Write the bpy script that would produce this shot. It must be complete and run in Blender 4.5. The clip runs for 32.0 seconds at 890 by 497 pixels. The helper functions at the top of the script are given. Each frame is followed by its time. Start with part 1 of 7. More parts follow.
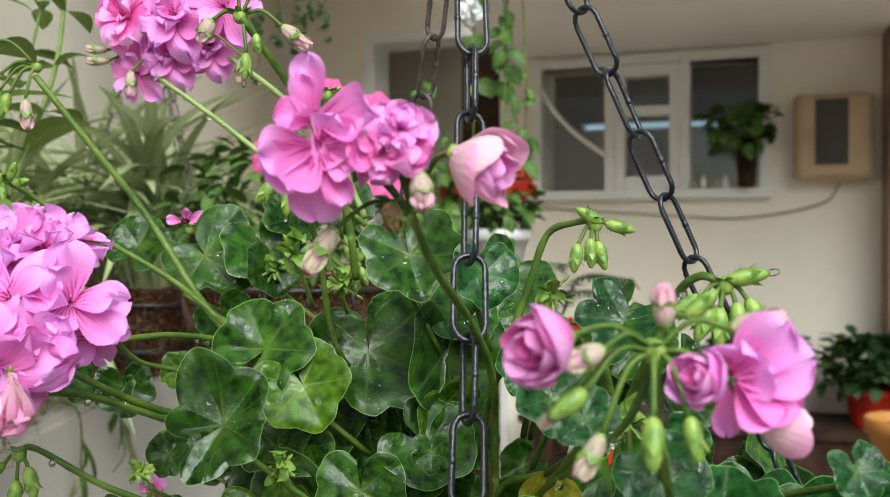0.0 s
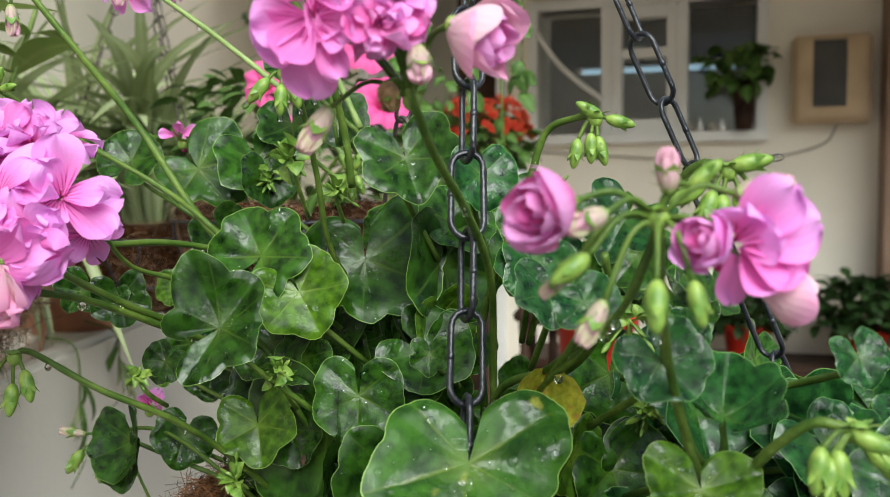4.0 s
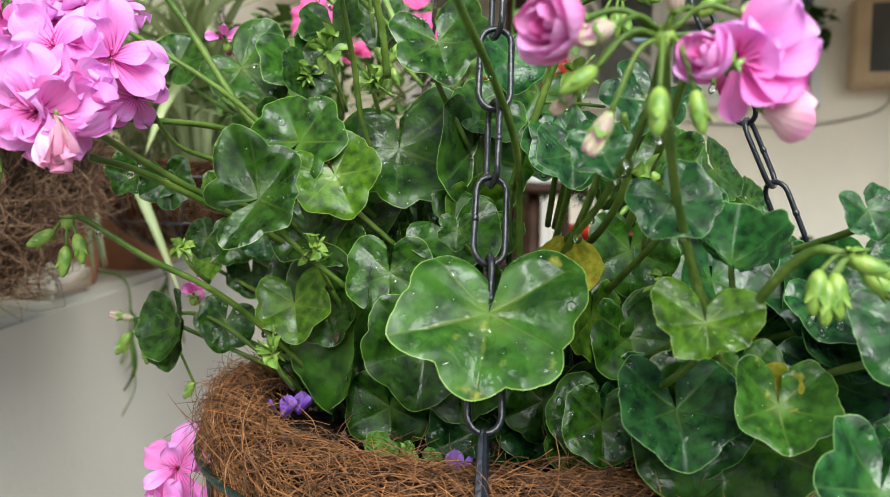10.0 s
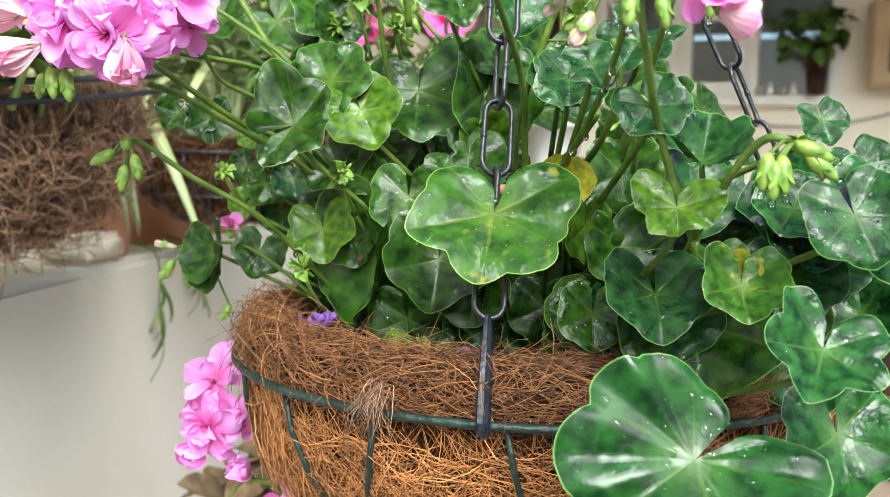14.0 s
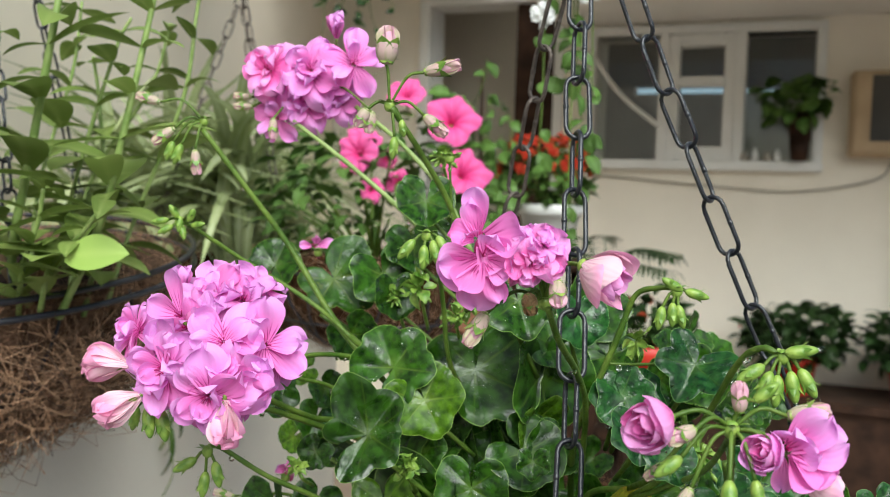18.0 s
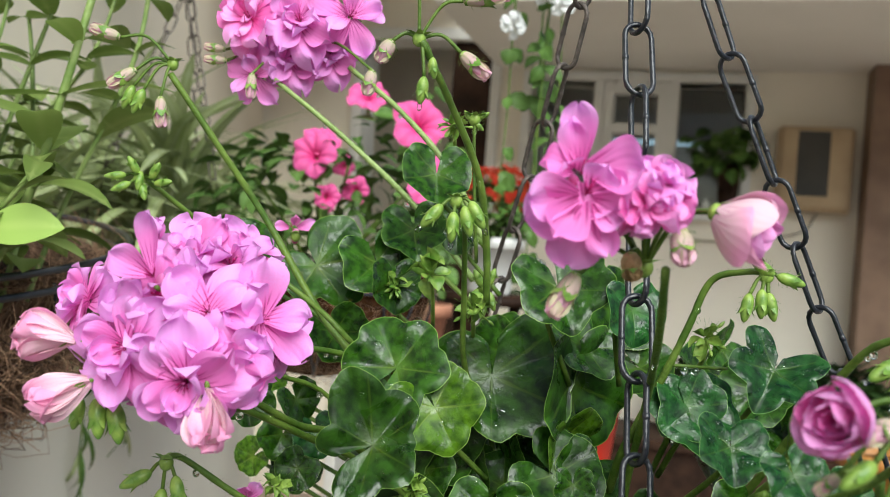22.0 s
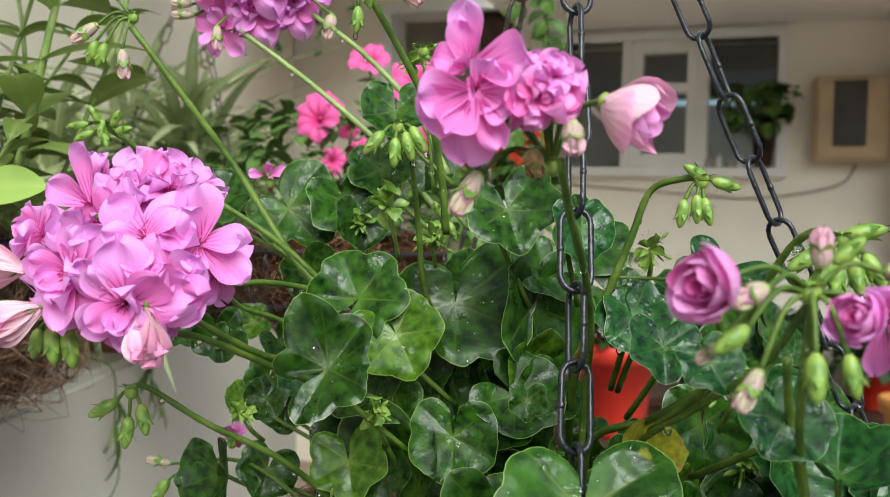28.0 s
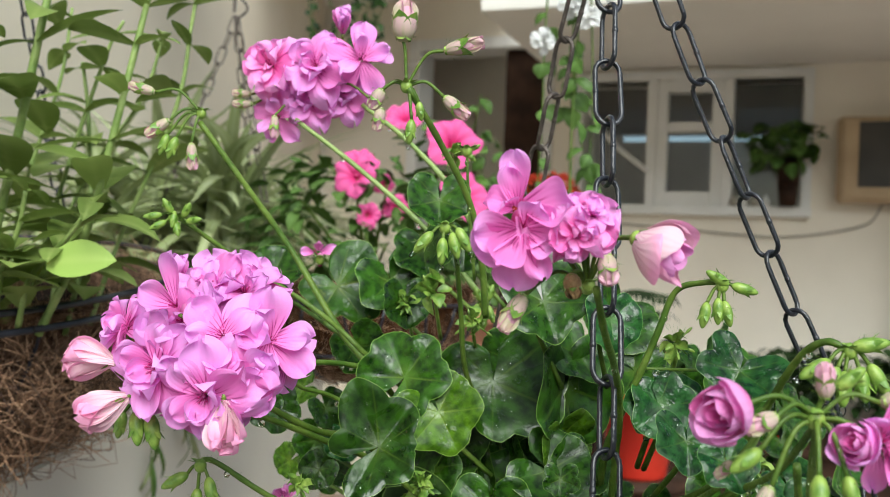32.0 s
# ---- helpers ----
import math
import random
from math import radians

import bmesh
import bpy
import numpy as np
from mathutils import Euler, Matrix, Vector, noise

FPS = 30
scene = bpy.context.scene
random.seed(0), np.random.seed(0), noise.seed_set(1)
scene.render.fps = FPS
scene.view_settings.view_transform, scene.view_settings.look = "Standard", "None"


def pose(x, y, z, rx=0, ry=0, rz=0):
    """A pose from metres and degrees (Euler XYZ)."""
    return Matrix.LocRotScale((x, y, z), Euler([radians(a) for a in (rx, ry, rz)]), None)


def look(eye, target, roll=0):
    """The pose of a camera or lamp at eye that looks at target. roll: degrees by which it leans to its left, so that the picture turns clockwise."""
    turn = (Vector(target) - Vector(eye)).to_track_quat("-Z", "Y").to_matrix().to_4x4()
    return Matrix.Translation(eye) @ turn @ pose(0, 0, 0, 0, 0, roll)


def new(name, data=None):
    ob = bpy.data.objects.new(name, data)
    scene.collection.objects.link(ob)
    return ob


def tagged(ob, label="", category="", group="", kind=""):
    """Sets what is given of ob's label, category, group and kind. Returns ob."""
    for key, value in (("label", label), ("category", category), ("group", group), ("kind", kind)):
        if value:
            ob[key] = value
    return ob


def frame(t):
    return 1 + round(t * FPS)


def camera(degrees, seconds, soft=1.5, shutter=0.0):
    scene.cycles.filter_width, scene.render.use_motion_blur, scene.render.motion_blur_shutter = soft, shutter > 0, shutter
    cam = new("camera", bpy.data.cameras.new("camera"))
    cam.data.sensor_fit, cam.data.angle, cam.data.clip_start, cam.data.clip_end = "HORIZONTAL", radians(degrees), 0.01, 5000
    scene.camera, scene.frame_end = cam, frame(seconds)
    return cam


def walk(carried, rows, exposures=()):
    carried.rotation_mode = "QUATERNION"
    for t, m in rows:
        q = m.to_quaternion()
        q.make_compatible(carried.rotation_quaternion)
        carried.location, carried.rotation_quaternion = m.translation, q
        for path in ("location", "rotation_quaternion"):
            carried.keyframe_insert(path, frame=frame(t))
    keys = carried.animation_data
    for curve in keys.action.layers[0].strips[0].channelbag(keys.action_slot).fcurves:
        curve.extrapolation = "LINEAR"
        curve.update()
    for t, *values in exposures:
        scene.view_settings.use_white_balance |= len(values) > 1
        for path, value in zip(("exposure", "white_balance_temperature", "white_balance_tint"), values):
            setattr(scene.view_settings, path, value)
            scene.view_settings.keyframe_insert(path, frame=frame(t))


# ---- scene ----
SKY, SUN, EXPOSURE = 0.085, 4.05, 0.32
BX, BY, RIM = 0.033, 0.501, 1.139      # middle of the basket and the height of its rim wire
# the camera's own brightening, in stops
AUTO = ((0.0, -0.05), (5.5, 0.0), (9.0, 0.15), (11.5, 0.45), (13.0, 0.72), (14.0, 0.75), (15.0, 0.1), (18.0, -0.07), (32.0, -0.07))
cam = camera(52.3, 32.0, soft=0.55)
METRES, EYE, TILT, LEAN, TURN = 0.9, 1.35, 0.0, 0.0, 0.0
ROWS = [
    (0.0, 0.0, 0.0, 0.0, 0.0, 0.0, -0.0),
    (0.5, -0.0109, -0.0085, 0.0126, -0.33, -0.7, -0.03),
    (1.0, -0.0071, -0.0076, 0.0103, -0.48, -1.5, -0.09),
    (1.5, -0.0087, -0.0018, -0.0014, -0.65, -2.02, 0.08),
    (2.0, -0.0042, 0.0125, -0.0139, -0.56, -2.23, -0.04),
    (2.5, -0.0057, 0.0164, -0.0198, -0.47, -2.49, -0.44),
    (3.0, -0.0082, 0.0112, -0.0228, -0.58, -2.97, -0.38),
    (3.5, -0.0029, 0.0036, -0.0221, -0.58, -3.07, 0.04),
    (5.5, 0.0004, 0.0175, -0.0423, 0.59, -4.11, -0.04),
    (6.0, 0.0011, 0.0092, -0.0483, 0.86, -4.41, -0.28),
    (6.5, 0.0034, -0.0122, -0.051, 1.1, -4.88, -0.46),
    (7.0, 0.0036, -0.0186, -0.0581, 1.39, -5.27, -0.19),
    (7.5, -0.0017, -0.0161, -0.0631, 1.95, -5.45, 0.06),
    (8.0, 0.0042, -0.0221, -0.0649, 2.45, -5.66, 0.01),
    (8.5, 0.0099, -0.0192, -0.0691, 2.8, -6.15, 0.08),
    (9.0, 0.0091, -0.014, -0.0666, 3.03, -6.09, 0.17),
    (9.5, 0.0074, -0.0129, -0.0643, 2.92, -5.25, -0.25),
    (10.0, 0.0086, -0.0157, -0.0699, 2.7, -5.08, -0.66),
    (10.5, -0.0002, -0.0196, -0.0789, 2.53, -5.35, -0.73),
    (11.0, -0.0004, -0.0344, -0.0834, 2.3, -5.1, -0.78),
    (11.5, 0.0022, -0.0474, -0.099, 2.08, -4.87, -1.02),
    (12.0, 0.0023, -0.0538, -0.1121, 2.14, -5.44, -1.24),
    (12.5, 0.0009, -0.0795, -0.1197, 2.68, -5.64, -1.21),
    (13.0, 0.0052, -0.0785, -0.1252, 3.26, -5.43, -1.03),
    (13.5, 0.0098, -0.0703, -0.1322, 3.61, -5.28, -1.24),
    (14.0, 0.016, -0.0784, -0.1113, 3.95, -4.9, -1.34),
    (14.5, 0.0148, -0.0861, -0.0802, 4.12, -4.1, -1.38),
    (15.0, 0.013, -0.0908, -0.0298, 4.32, -4.24, -1.48),
    (15.5, 0.0078, -0.0881, 0.006, 4.48, -4.65, -1.62),
    (17.5, -0.0292, -0.0998, 0.0528, 3.19, -3.19, -1.8),
    (18.0, -0.04, -0.102, 0.0586, 2.7, -3.05, -1.79),
    (18.5, -0.0528, -0.1001, 0.067, 2.16, -2.69, -1.79),
    (19.0, -0.0572, -0.0846, 0.0632, 1.98, -2.34, -2.04),
    (19.5, -0.0557, -0.0817, 0.0621, 1.91, -2.53, -2.27),
    (20.0, -0.0776, -0.0365, 0.0306, 0.7, -2.59, -3.02),
    (20.5, -0.128, 0.0167, 0.0038, -2.11, -1.22, -4.46),
    (21.0, -0.1305, 0.0269, 0.0094, -3.93, 0.02, -5.02),
    (21.5, -0.1249, 0.0102, 0.0122, -3.9, 0.35, -4.79),
    (22.0, -0.1, -0.0, 0.0125, -2.48, 0.01, -4.32),
    (22.5, -0.0792, 0.0011, 0.0123, -0.93, -0.43, -3.64),
    (23.0, -0.0686, 0.0088, 0.0111, 0.2, -0.78, -3.28),
    (23.5, -0.0608, 0.0046, 0.0148, 0.71, -1.08, -2.96),
    (24.0, -0.0453, 0.001, 0.0085, 1.02, -1.07, -2.38),
    (24.5, -0.0308, -0.0214, -0.0017, 1.35, -0.98, -2.0),
    (25.0, -0.0201, -0.036, -0.0159, 1.58, -1.23, -1.92),
    (25.5, -0.0197, -0.0373, -0.0185, 1.43, -1.77, -1.65),
    (27.5, -0.0403, -0.0212, -0.0143, 0.31, -1.73, -1.4),
    (28.0, -0.0493, -0.0119, -0.0115, 0.28, -1.61, -1.41),
    (28.5, -0.0523, -0.0127, -0.0121, 0.35, -1.42, -1.7),
    (29.0, -0.0501, -0.025, -0.0125, 0.5, -1.51, -1.88),
    (29.5, -0.0541, -0.0271, -0.0149, 0.63, -1.63, -1.75),
    (30.0, -0.0509, -0.0215, -0.0173, 0.85, -1.57, -1.74),
    (30.5, -0.0439, -0.0282, -0.021, 1.15, -1.4, -2.02),
    (31.0, -0.0397, -0.0557, 0.0069, 1.54, -1.12, -2.12),
    (31.5, -0.0515, -0.0603, 0.0163, 1.57, -0.46, -2.04),
    (32.0, -0.061, -0.057, 0.024, 1.73, 0.12, -2.15),
]
walk(cam, [(t, pose(0, 0, EYE, TILT, LEAN, TURN) @ pose(METRES * x, METRES * y, METRES * z, 90 + pitch, roll, yaw)) for t, x, y, z, yaw, pitch, roll in ROWS],
     [(t, EXPOSURE + e, 6100, 1) for t, e in AUTO])

# depth of field of the phone camera
cam.data.dof.use_dof = True
cam.data.dof.focus_distance = 0.42
cam.data.dof.aperture_fstop = 14.0

# ---------------------------------------------------------------- light
world = bpy.data.worlds.new("sky")
scene.world = world
world.use_nodes = True
_wn = world.node_tree.nodes
_sky = _wn.new("ShaderNodeTexSky")
_sky.sky_type = "NISHITA"
_sky.sun_disc = False
_sky.sun_elevation, _sky.sun_rotation = radians(41), radians(166)
_sky.air_density, _sky.dust_density = 1.0, 3.0
_bg = _wn["Background"]
_bg.inputs["Strength"].default_value = SKY
world.node_tree.links.new(_sky.outputs["Color"], _bg.inputs["Color"])

sun = new("sun", bpy.data.lights.new("sun", "SUN"))
sun.data.energy, sun.data.angle, sun.data.color = SUN, radians(48), (1.0, 0.97, 0.93)
sun.matrix_world = look((0.8, -2.6, 4.0), (0, 0.5, 1.2))


# ---------------------------------------------------------------- materials
def mat(name, a, b=None, rough=0.6, scale=20.0, detail=4.0, bump=0.0, bscale=None, metal=0.0, coat=0.0, spread=(0.35, 0.65),
        vary=0.0, sss=0.0, spec=0.5, island=False):
    """Principled material: two colours mixed by noise, bump, and a random change of value from object to object."""
    m = bpy.data.materials.new(name)
    m.use_nodes = True
    nt = m.node_tree
    n, l = nt.nodes, nt.links
    p = n["Principled BSDF"]
    tc = n.new("ShaderNodeTexCoord")
    nz = n.new("ShaderNodeTexNoise")
    nz.inputs["Scale"].default_value, nz.inputs["Detail"].default_value = scale, detail
    l.new(tc.outputs["Object"], nz.inputs["Vector"])
    rp = n.new("ShaderNodeValToRGB")
    rp.color_ramp.elements[0].position, rp.color_ramp.elements[1].position = spread
    rp.color_ramp.elements[0].color = (*a, 1)
    rp.color_ramp.elements[1].color = (*(b or a), 1)
    l.new(n.new("ShaderNodeNewGeometry").outputs["Random Per Island"] if island else nz.outputs["Fac"], rp.inputs["Fac"])
    col = rp.outputs["Color"]
    if vary:
        oi, hs, mr = n.new("ShaderNodeObjectInfo"), n.new("ShaderNodeHueSaturation"), n.new("ShaderNodeMapRange")
        mr.inputs["To Min"].default_value, mr.inputs["To Max"].default_value = 1 - vary, 1 + vary
        l.new(oi.outputs["Random"], mr.inputs["Value"])
        l.new(mr.outputs["Result"], hs.inputs["Value"])
        l.new(col, hs.inputs["Color"])
        col = hs.outputs["Color"]
    l.new(col, p.inputs["Base Color"])
    p.inputs["Roughness"].default_value, p.inputs["Metallic"].default_value = rough, metal
    p.inputs["Coat Weight"].default_value, p.inputs["Coat Roughness"].default_value = coat, 0.12
    p.inputs["Specular IOR Level"].default_value = spec
    if sss:
        p.inputs["Subsurface Weight"].default_value = sss
        p.inputs["Subsurface Radius"].default_value = (0.004, 0.002, 0.002)
        p.inputs["Subsurface Scale"].default_value = 0.5
    if bump:
        bn, bp = n.new("ShaderNodeTexNoise"), n.new("ShaderNodeBump")
        bn.inputs["Scale"].default_value, bn.inputs["Detail"].default_value = bscale or scale * 4, 6
        bp.inputs["Strength"].default_value, bp.inputs["Distance"].default_value = bump, 0.01
        l.new(tc.outputs["Object"], bn.inputs["Vector"])
        l.new(bn.outputs["Fac"], bp.inputs["Height"])
        l.new(bp.outputs["Normal"], p.inputs["Normal"])
    return m


def math_node(n, l, op, a, b=None):
    q = n.new("ShaderNodeMath")
    q.operation = op
    for i, v in enumerate((a, b)):
        if v is None:
            continue
        if isinstance(v, (int, float)):
            q.inputs[i].default_value = v
        else:
            l.new(v, q.inputs[i])
    return q.outputs[0]


def mix_node(n, l, fac, a, b):
    q = n.new("ShaderNodeMix")
    q.data_type = "RGBA"
    l.new(fac, q.inputs["Factor"])
    for s, v in (("A", a), ("B", b)):
        k = [i for i in q.inputs if i.name == s and i.type == "RGBA"][0]
        if isinstance(v, tuple):
            k.default_value = (*v, 1)
        else:
            l.new(v, k)
    return [o for o in q.outputs if o.type == "RGBA"][0]


def smooth(n, l, v, lo, hi):
    q = n.new("ShaderNodeMapRange")
    q.interpolation_type = "SMOOTHSTEP"
    q.inputs["From Min"].default_value, q.inputs["From Max"].default_value = lo, hi
    l.new(v, q.inputs["Value"])
    return q.outputs["Result"]


def leaf_mat(name, dark, light, vein, edge, rough=0.38, blotch=None, coat=0.28, trans=0.12):
    """Leaf: UV holds (distance from the stalk to the rim, angle). Pale rim, pale veins, mottling, fine relief, wet gloss."""
    m = bpy.data.materials.new(name)
    m.use_nodes = True
    nt = m.node_tree
    n, l = nt.nodes, nt.links
    p = n["Principled BSDF"]
    uv, tc, oi = n.new("ShaderNodeUVMap"), n.new("ShaderNodeTexCoord"), n.new("ShaderNodeObjectInfo")
    sp = n.new("ShaderNodeSeparateXYZ")
    l.new(uv.outputs["UV"], sp.inputs["Vector"])
    u, v = sp.outputs["X"], sp.outputs["Y"]
    off = n.new("ShaderNodeVectorMath")
    off.operation = "ADD"
    l.new(tc.outputs["Object"], off.inputs[0])
    l.new(oi.outputs["Random"], off.inputs[1])
    nz = n.new("ShaderNodeTexNoise")
    nz.inputs["Scale"].default_value, nz.inputs["Detail"].default_value = 9, 5
    l.new(off.outputs[0], nz.inputs["Vector"])
    col = mix_node(n, l, smooth(n, l, nz.outputs["Fac"], 0.27, 0.73), dark, light)
    # veins run out from the stalk
    f = math_node(n, l, "FRACT", math_node(n, l, "ADD", math_node(n, l, "MULTIPLY", v, 5.34), 6.83 - 7.0 + 4.0))
    d = math_node(n, l, "MULTIPLY", math_node(n, l, "ABSOLUTE", math_node(n, l, "SUBTRACT", f, 0.5)), math_node(n, l, "ADD", u, 0.05))
    wob = math_node(n, l, "ADD", d, math_node(n, l, "MULTIPLY", math_node(n, l, "SUBTRACT", nz.outputs["Fac"], 0.5), 0.08))
    vm = math_node(n, l, "SUBTRACT", 1.0, smooth(n, l, wob, 0.001, 0.020))
    vm = math_node(n, l, "MULTIPLY", vm, math_node(n, l, "SUBTRACT", 0.52, math_node(n, l, "MULTIPLY", u, 0.36)))
    col = mix_node(n, l, vm, col, vein)
    ctr = math_node(n, l, "MULTIPLY", math_node(n, l, "SUBTRACT", 1.0, smooth(n, l, u, 0.0, 0.38)), 0.38)
    col = mix_node(n, l, ctr, col, vein)
    if blotch:
        nb = n.new("ShaderNodeTexNoise")
        nb.inputs["Scale"].default_value, nb.inputs["Detail"].default_value = 7, 5
        l.new(off.outputs[0], nb.inputs["Vector"])
        col = mix_node(n, l, smooth(n, l, nb.outputs["Fac"], 0.52 if blotch[0] > 0.4 else 0.62, 0.82), col, blotch)
    col = mix_node(n, l, smooth(n, l, u, 0.976, 0.998), col, edge)
    hs, mr = n.new("ShaderNodeHueSaturation"), n.new("ShaderNodeMapRange")
    mr.inputs["To Min"].default_value, mr.inputs["To Max"].default_value = 0.75, 1.25
    l.new(oi.outputs["Random"], mr.inputs["Value"])
    l.new(mr.outputs["Result"], hs.inputs["Value"])
    l.new(col, hs.inputs["Color"])
    l.new(hs.outputs["Color"], p.inputs["Base Color"])
    p.inputs["Roughness"].default_value = rough
    wn = n.new("ShaderNodeTexNoise")
    wn.inputs["Scale"].default_value, wn.inputs["Detail"].default_value, wn.inputs["Distortion"].default_value = 4.0, 3, 1.2
    l.new(off.outputs[0], wn.inputs["Vector"])
    film = smooth(n, l, wn.outputs["Fac"], 0.44, 0.60)
    l.new(math_node(n, l, "MULTIPLY", film, min(1.0, coat * 1.5)), p.inputs["Coat Weight"])
    l.new(math_node(n, l, "SUBTRACT", rough + 0.06, math_node(n, l, "MULTIPLY", film, min(rough, coat))), p.inputs["Roughness"])
    p.inputs["Coat Roughness"].default_value, p.inputs["Coat IOR"].default_value = 0.17, 1.5
    p.inputs["Specular IOR Level"].default_value = 0.26 if coat > 0.2 else 0.2
    bn, bp = n.new("ShaderNodeTexNoise"), n.new("ShaderNodeBump")
    bn.inputs["Scale"].default_value, bn.inputs["Detail"].default_value = 40, 3
    l.new(off.outputs[0], bn.inputs["Vector"])
    hgt = math_node(n, l, "ADD", math_node(n, l, "SUBTRACT", bn.outputs["Fac"], math_node(n, l, "MULTIPLY", vm, 0.6)), math_node(n, l, "MULTIPLY", film, 0.35))
    bp.inputs["Strength"].default_value, bp.inputs["Distance"].default_value = 0.16, 0.0012
    l.new(hgt, bp.inputs["Height"])
    l.new(bp.outputs["Normal"], p.inputs["Normal"])
    cn, cb = n.new("ShaderNodeTexNoise"), n.new("ShaderNodeBump")
    cn.inputs["Scale"].default_value, cn.inputs["Detail"].default_value = 7, 2
    l.new(off.outputs[0], cn.inputs["Vector"])
    cb.inputs["Strength"].default_value, cb.inputs["Distance"].default_value = 0.45, 0.006
    l.new(math_node(n, l, "SUBTRACT", cn.outputs["Fac"], math_node(n, l, "MULTIPLY", vm, 0.2)), cb.inputs["Height"])
    l.new(cb.outputs["Normal"], p.inputs["Coat Normal"])
    tr, mx = n.new("ShaderNodeBsdfTranslucent"), n.new("ShaderNodeMixShader")
    l.new(hs.outputs["Color"], tr.inputs["Color"])
    mx.inputs["Fac"].default_value = trans * 0.7
    l.new(p.outputs["BSDF"], mx.inputs[1])
    l.new(tr.outputs["BSDF"], mx.inputs[2])
    l.new(mx.outputs["Shader"], n["Material Output"].inputs["Surface"])
    return m


def petal_mat(name, base, rim, throat, veins=1.0):
    """Petal: UV holds (base to tip, across). Dark throat streaks, paler or mauve rim, soft translucency."""
    m = bpy.data.materials.new(name)
    m.use_nodes = True
    nt = m.node_tree
    n, l = nt.nodes, nt.links
    p = n["Principled BSDF"]
    uv, tc, oi = n.new("ShaderNodeUVMap"), n.new("ShaderNodeTexCoord"), n.new("ShaderNodeObjectInfo")
    sp = n.new("ShaderNodeSeparateXYZ")
    l.new(uv.outputs["UV"], sp.inputs["Vector"])
    u, v = sp.outputs["X"], sp.outputs["Y"]
    nz = n.new("ShaderNodeTexNoise")
    nz.inputs["Scale"].default_value, nz.inputs["Detail"].default_value = 90, 4
    l.new(tc.outputs["Object"], nz.inputs["Vector"])
    fac = math_node(n, l, "ADD", u, math_node(n, l, "MULTIPLY", math_node(n, l, "SUBTRACT", nz.outputs["Fac"], 0.5), 0.6))
    gi = n.new("ShaderNodeNewGeometry").outputs["Random Per Island"]
    fac = math_node(n, l, "ADD", fac, math_node(n, l, "MULTIPLY", math_node(n, l, "SUBTRACT", gi, 0.5), 0.9))
    col = mix_node(n, l, smooth(n, l, fac, 0.35, 1.05), base, rim)
    f = math_node(n, l, "FRACT", math_node(n, l, "MULTIPLY", v, 5.0))
    d = math_node(n, l, "ABSOLUTE", math_node(n, l, "SUBTRACT", f, 0.5))
    st = math_node(n, l, "SUBTRACT", 1.0, smooth(n, l, d, 0.02, 0.2))
    st = math_node(n, l, "MULTIPLY", st, math_node(n, l, "SUBTRACT", 1.0, smooth(n, l, u, 0.20, 0.56)))
    st = math_node(n, l, "MULTIPLY", st, veins)
    col = mix_node(n, l, st, col, throat)
    hs, mr = n.new("ShaderNodeHueSaturation"), n.new("ShaderNodeMapRange")
    mr.inputs["To Min"].default_value, mr.inputs["To Max"].default_value = 0.93, 1.05
    l.new(oi.outputs["Random"], mr.inputs["Value"])
    l.new(mr.outputs["Result"], hs.inputs["Value"])
    l.new(col, hs.inputs["Color"])
    l.new(hs.outputs["Color"], p.inputs["Base Color"])
    p.inputs["Roughness"].default_value, p.inputs["Specular IOR Level"].default_value = 0.55, 0.3
    bp = n.new("ShaderNodeBump")
    bp.inputs["Strength"].default_value, bp.inputs["Distance"].default_value = 0.10, 0.001
    l.new(math_node(n, l, "SINE", math_node(n, l, "MULTIPLY", v, 55.0)), bp.inputs["Height"])
    l.new(bp.outputs["Normal"], p.inputs["Normal"])
    tr, mx = n.new("ShaderNodeBsdfTranslucent"), n.new("ShaderNodeMixShader")
    l.new(hs.outputs["Color"], tr.inputs["Color"])
    mx.inputs["Fac"].default_value = 0.32
    l.new(p.outputs["BSDF"], mx.inputs[1])
    l.new(tr.outputs["BSDF"], mx.inputs[2])
    l.new(mx.outputs["Shader"], n["Material Output"].inputs["Surface"])
    return m


def glass_mat(name, tint=(0.9, 0.95, 0.95), rough=0.02):
    m = bpy.data.materials.new(name)
    m.use_nodes = True
    p = m.node_tree.nodes["Principled BSDF"]
    p.inputs["Base Color"].default_value = (*tint, 1)
    p.inputs["Roughness"].default_value, p.inputs["Transmission Weight"].default_value, p.inputs["IOR"].default_value = rough, 1.0, 1.5
    return m


M_LEAF = leaf_mat("geranium_leaf", (0.0036, 0.0175, 0.0014), (0.0370, 0.1080, 0.0075), (0.0950, 0.1650, 0.0150), (0.1900, 0.3200, 0.0600))
M_LEAF_LIME = leaf_mat("geranium_leaf_lime", (0.0200, 0.0560, 0.0030), (0.0900, 0.1900, 0.0100), (0.1700, 0.2500, 0.0260), (0.2600, 0.3900, 0.0800))
# the bluish sky reflection on wet leaves is put into this base colour
M_LEAF_BLUE = leaf_mat("geranium_leaf_sky_tint", (0.0032, 0.0195, 0.0052), (0.0260, 0.1040, 0.0200), (0.0760, 0.1600, 0.0200), (0.1700, 0.3200, 0.0900), rough=0.34, coat=0.36)
M_LEAF_SPOT = leaf_mat("geranium_leaf_spotted", (0.0100, 0.0370, 0.0034), (0.0430, 0.1200, 0.0110), (0.1300, 0.1900, 0.0200), (0.2100, 0.3300, 0.0700), blotch=(0.30, 0.30, 0.04))
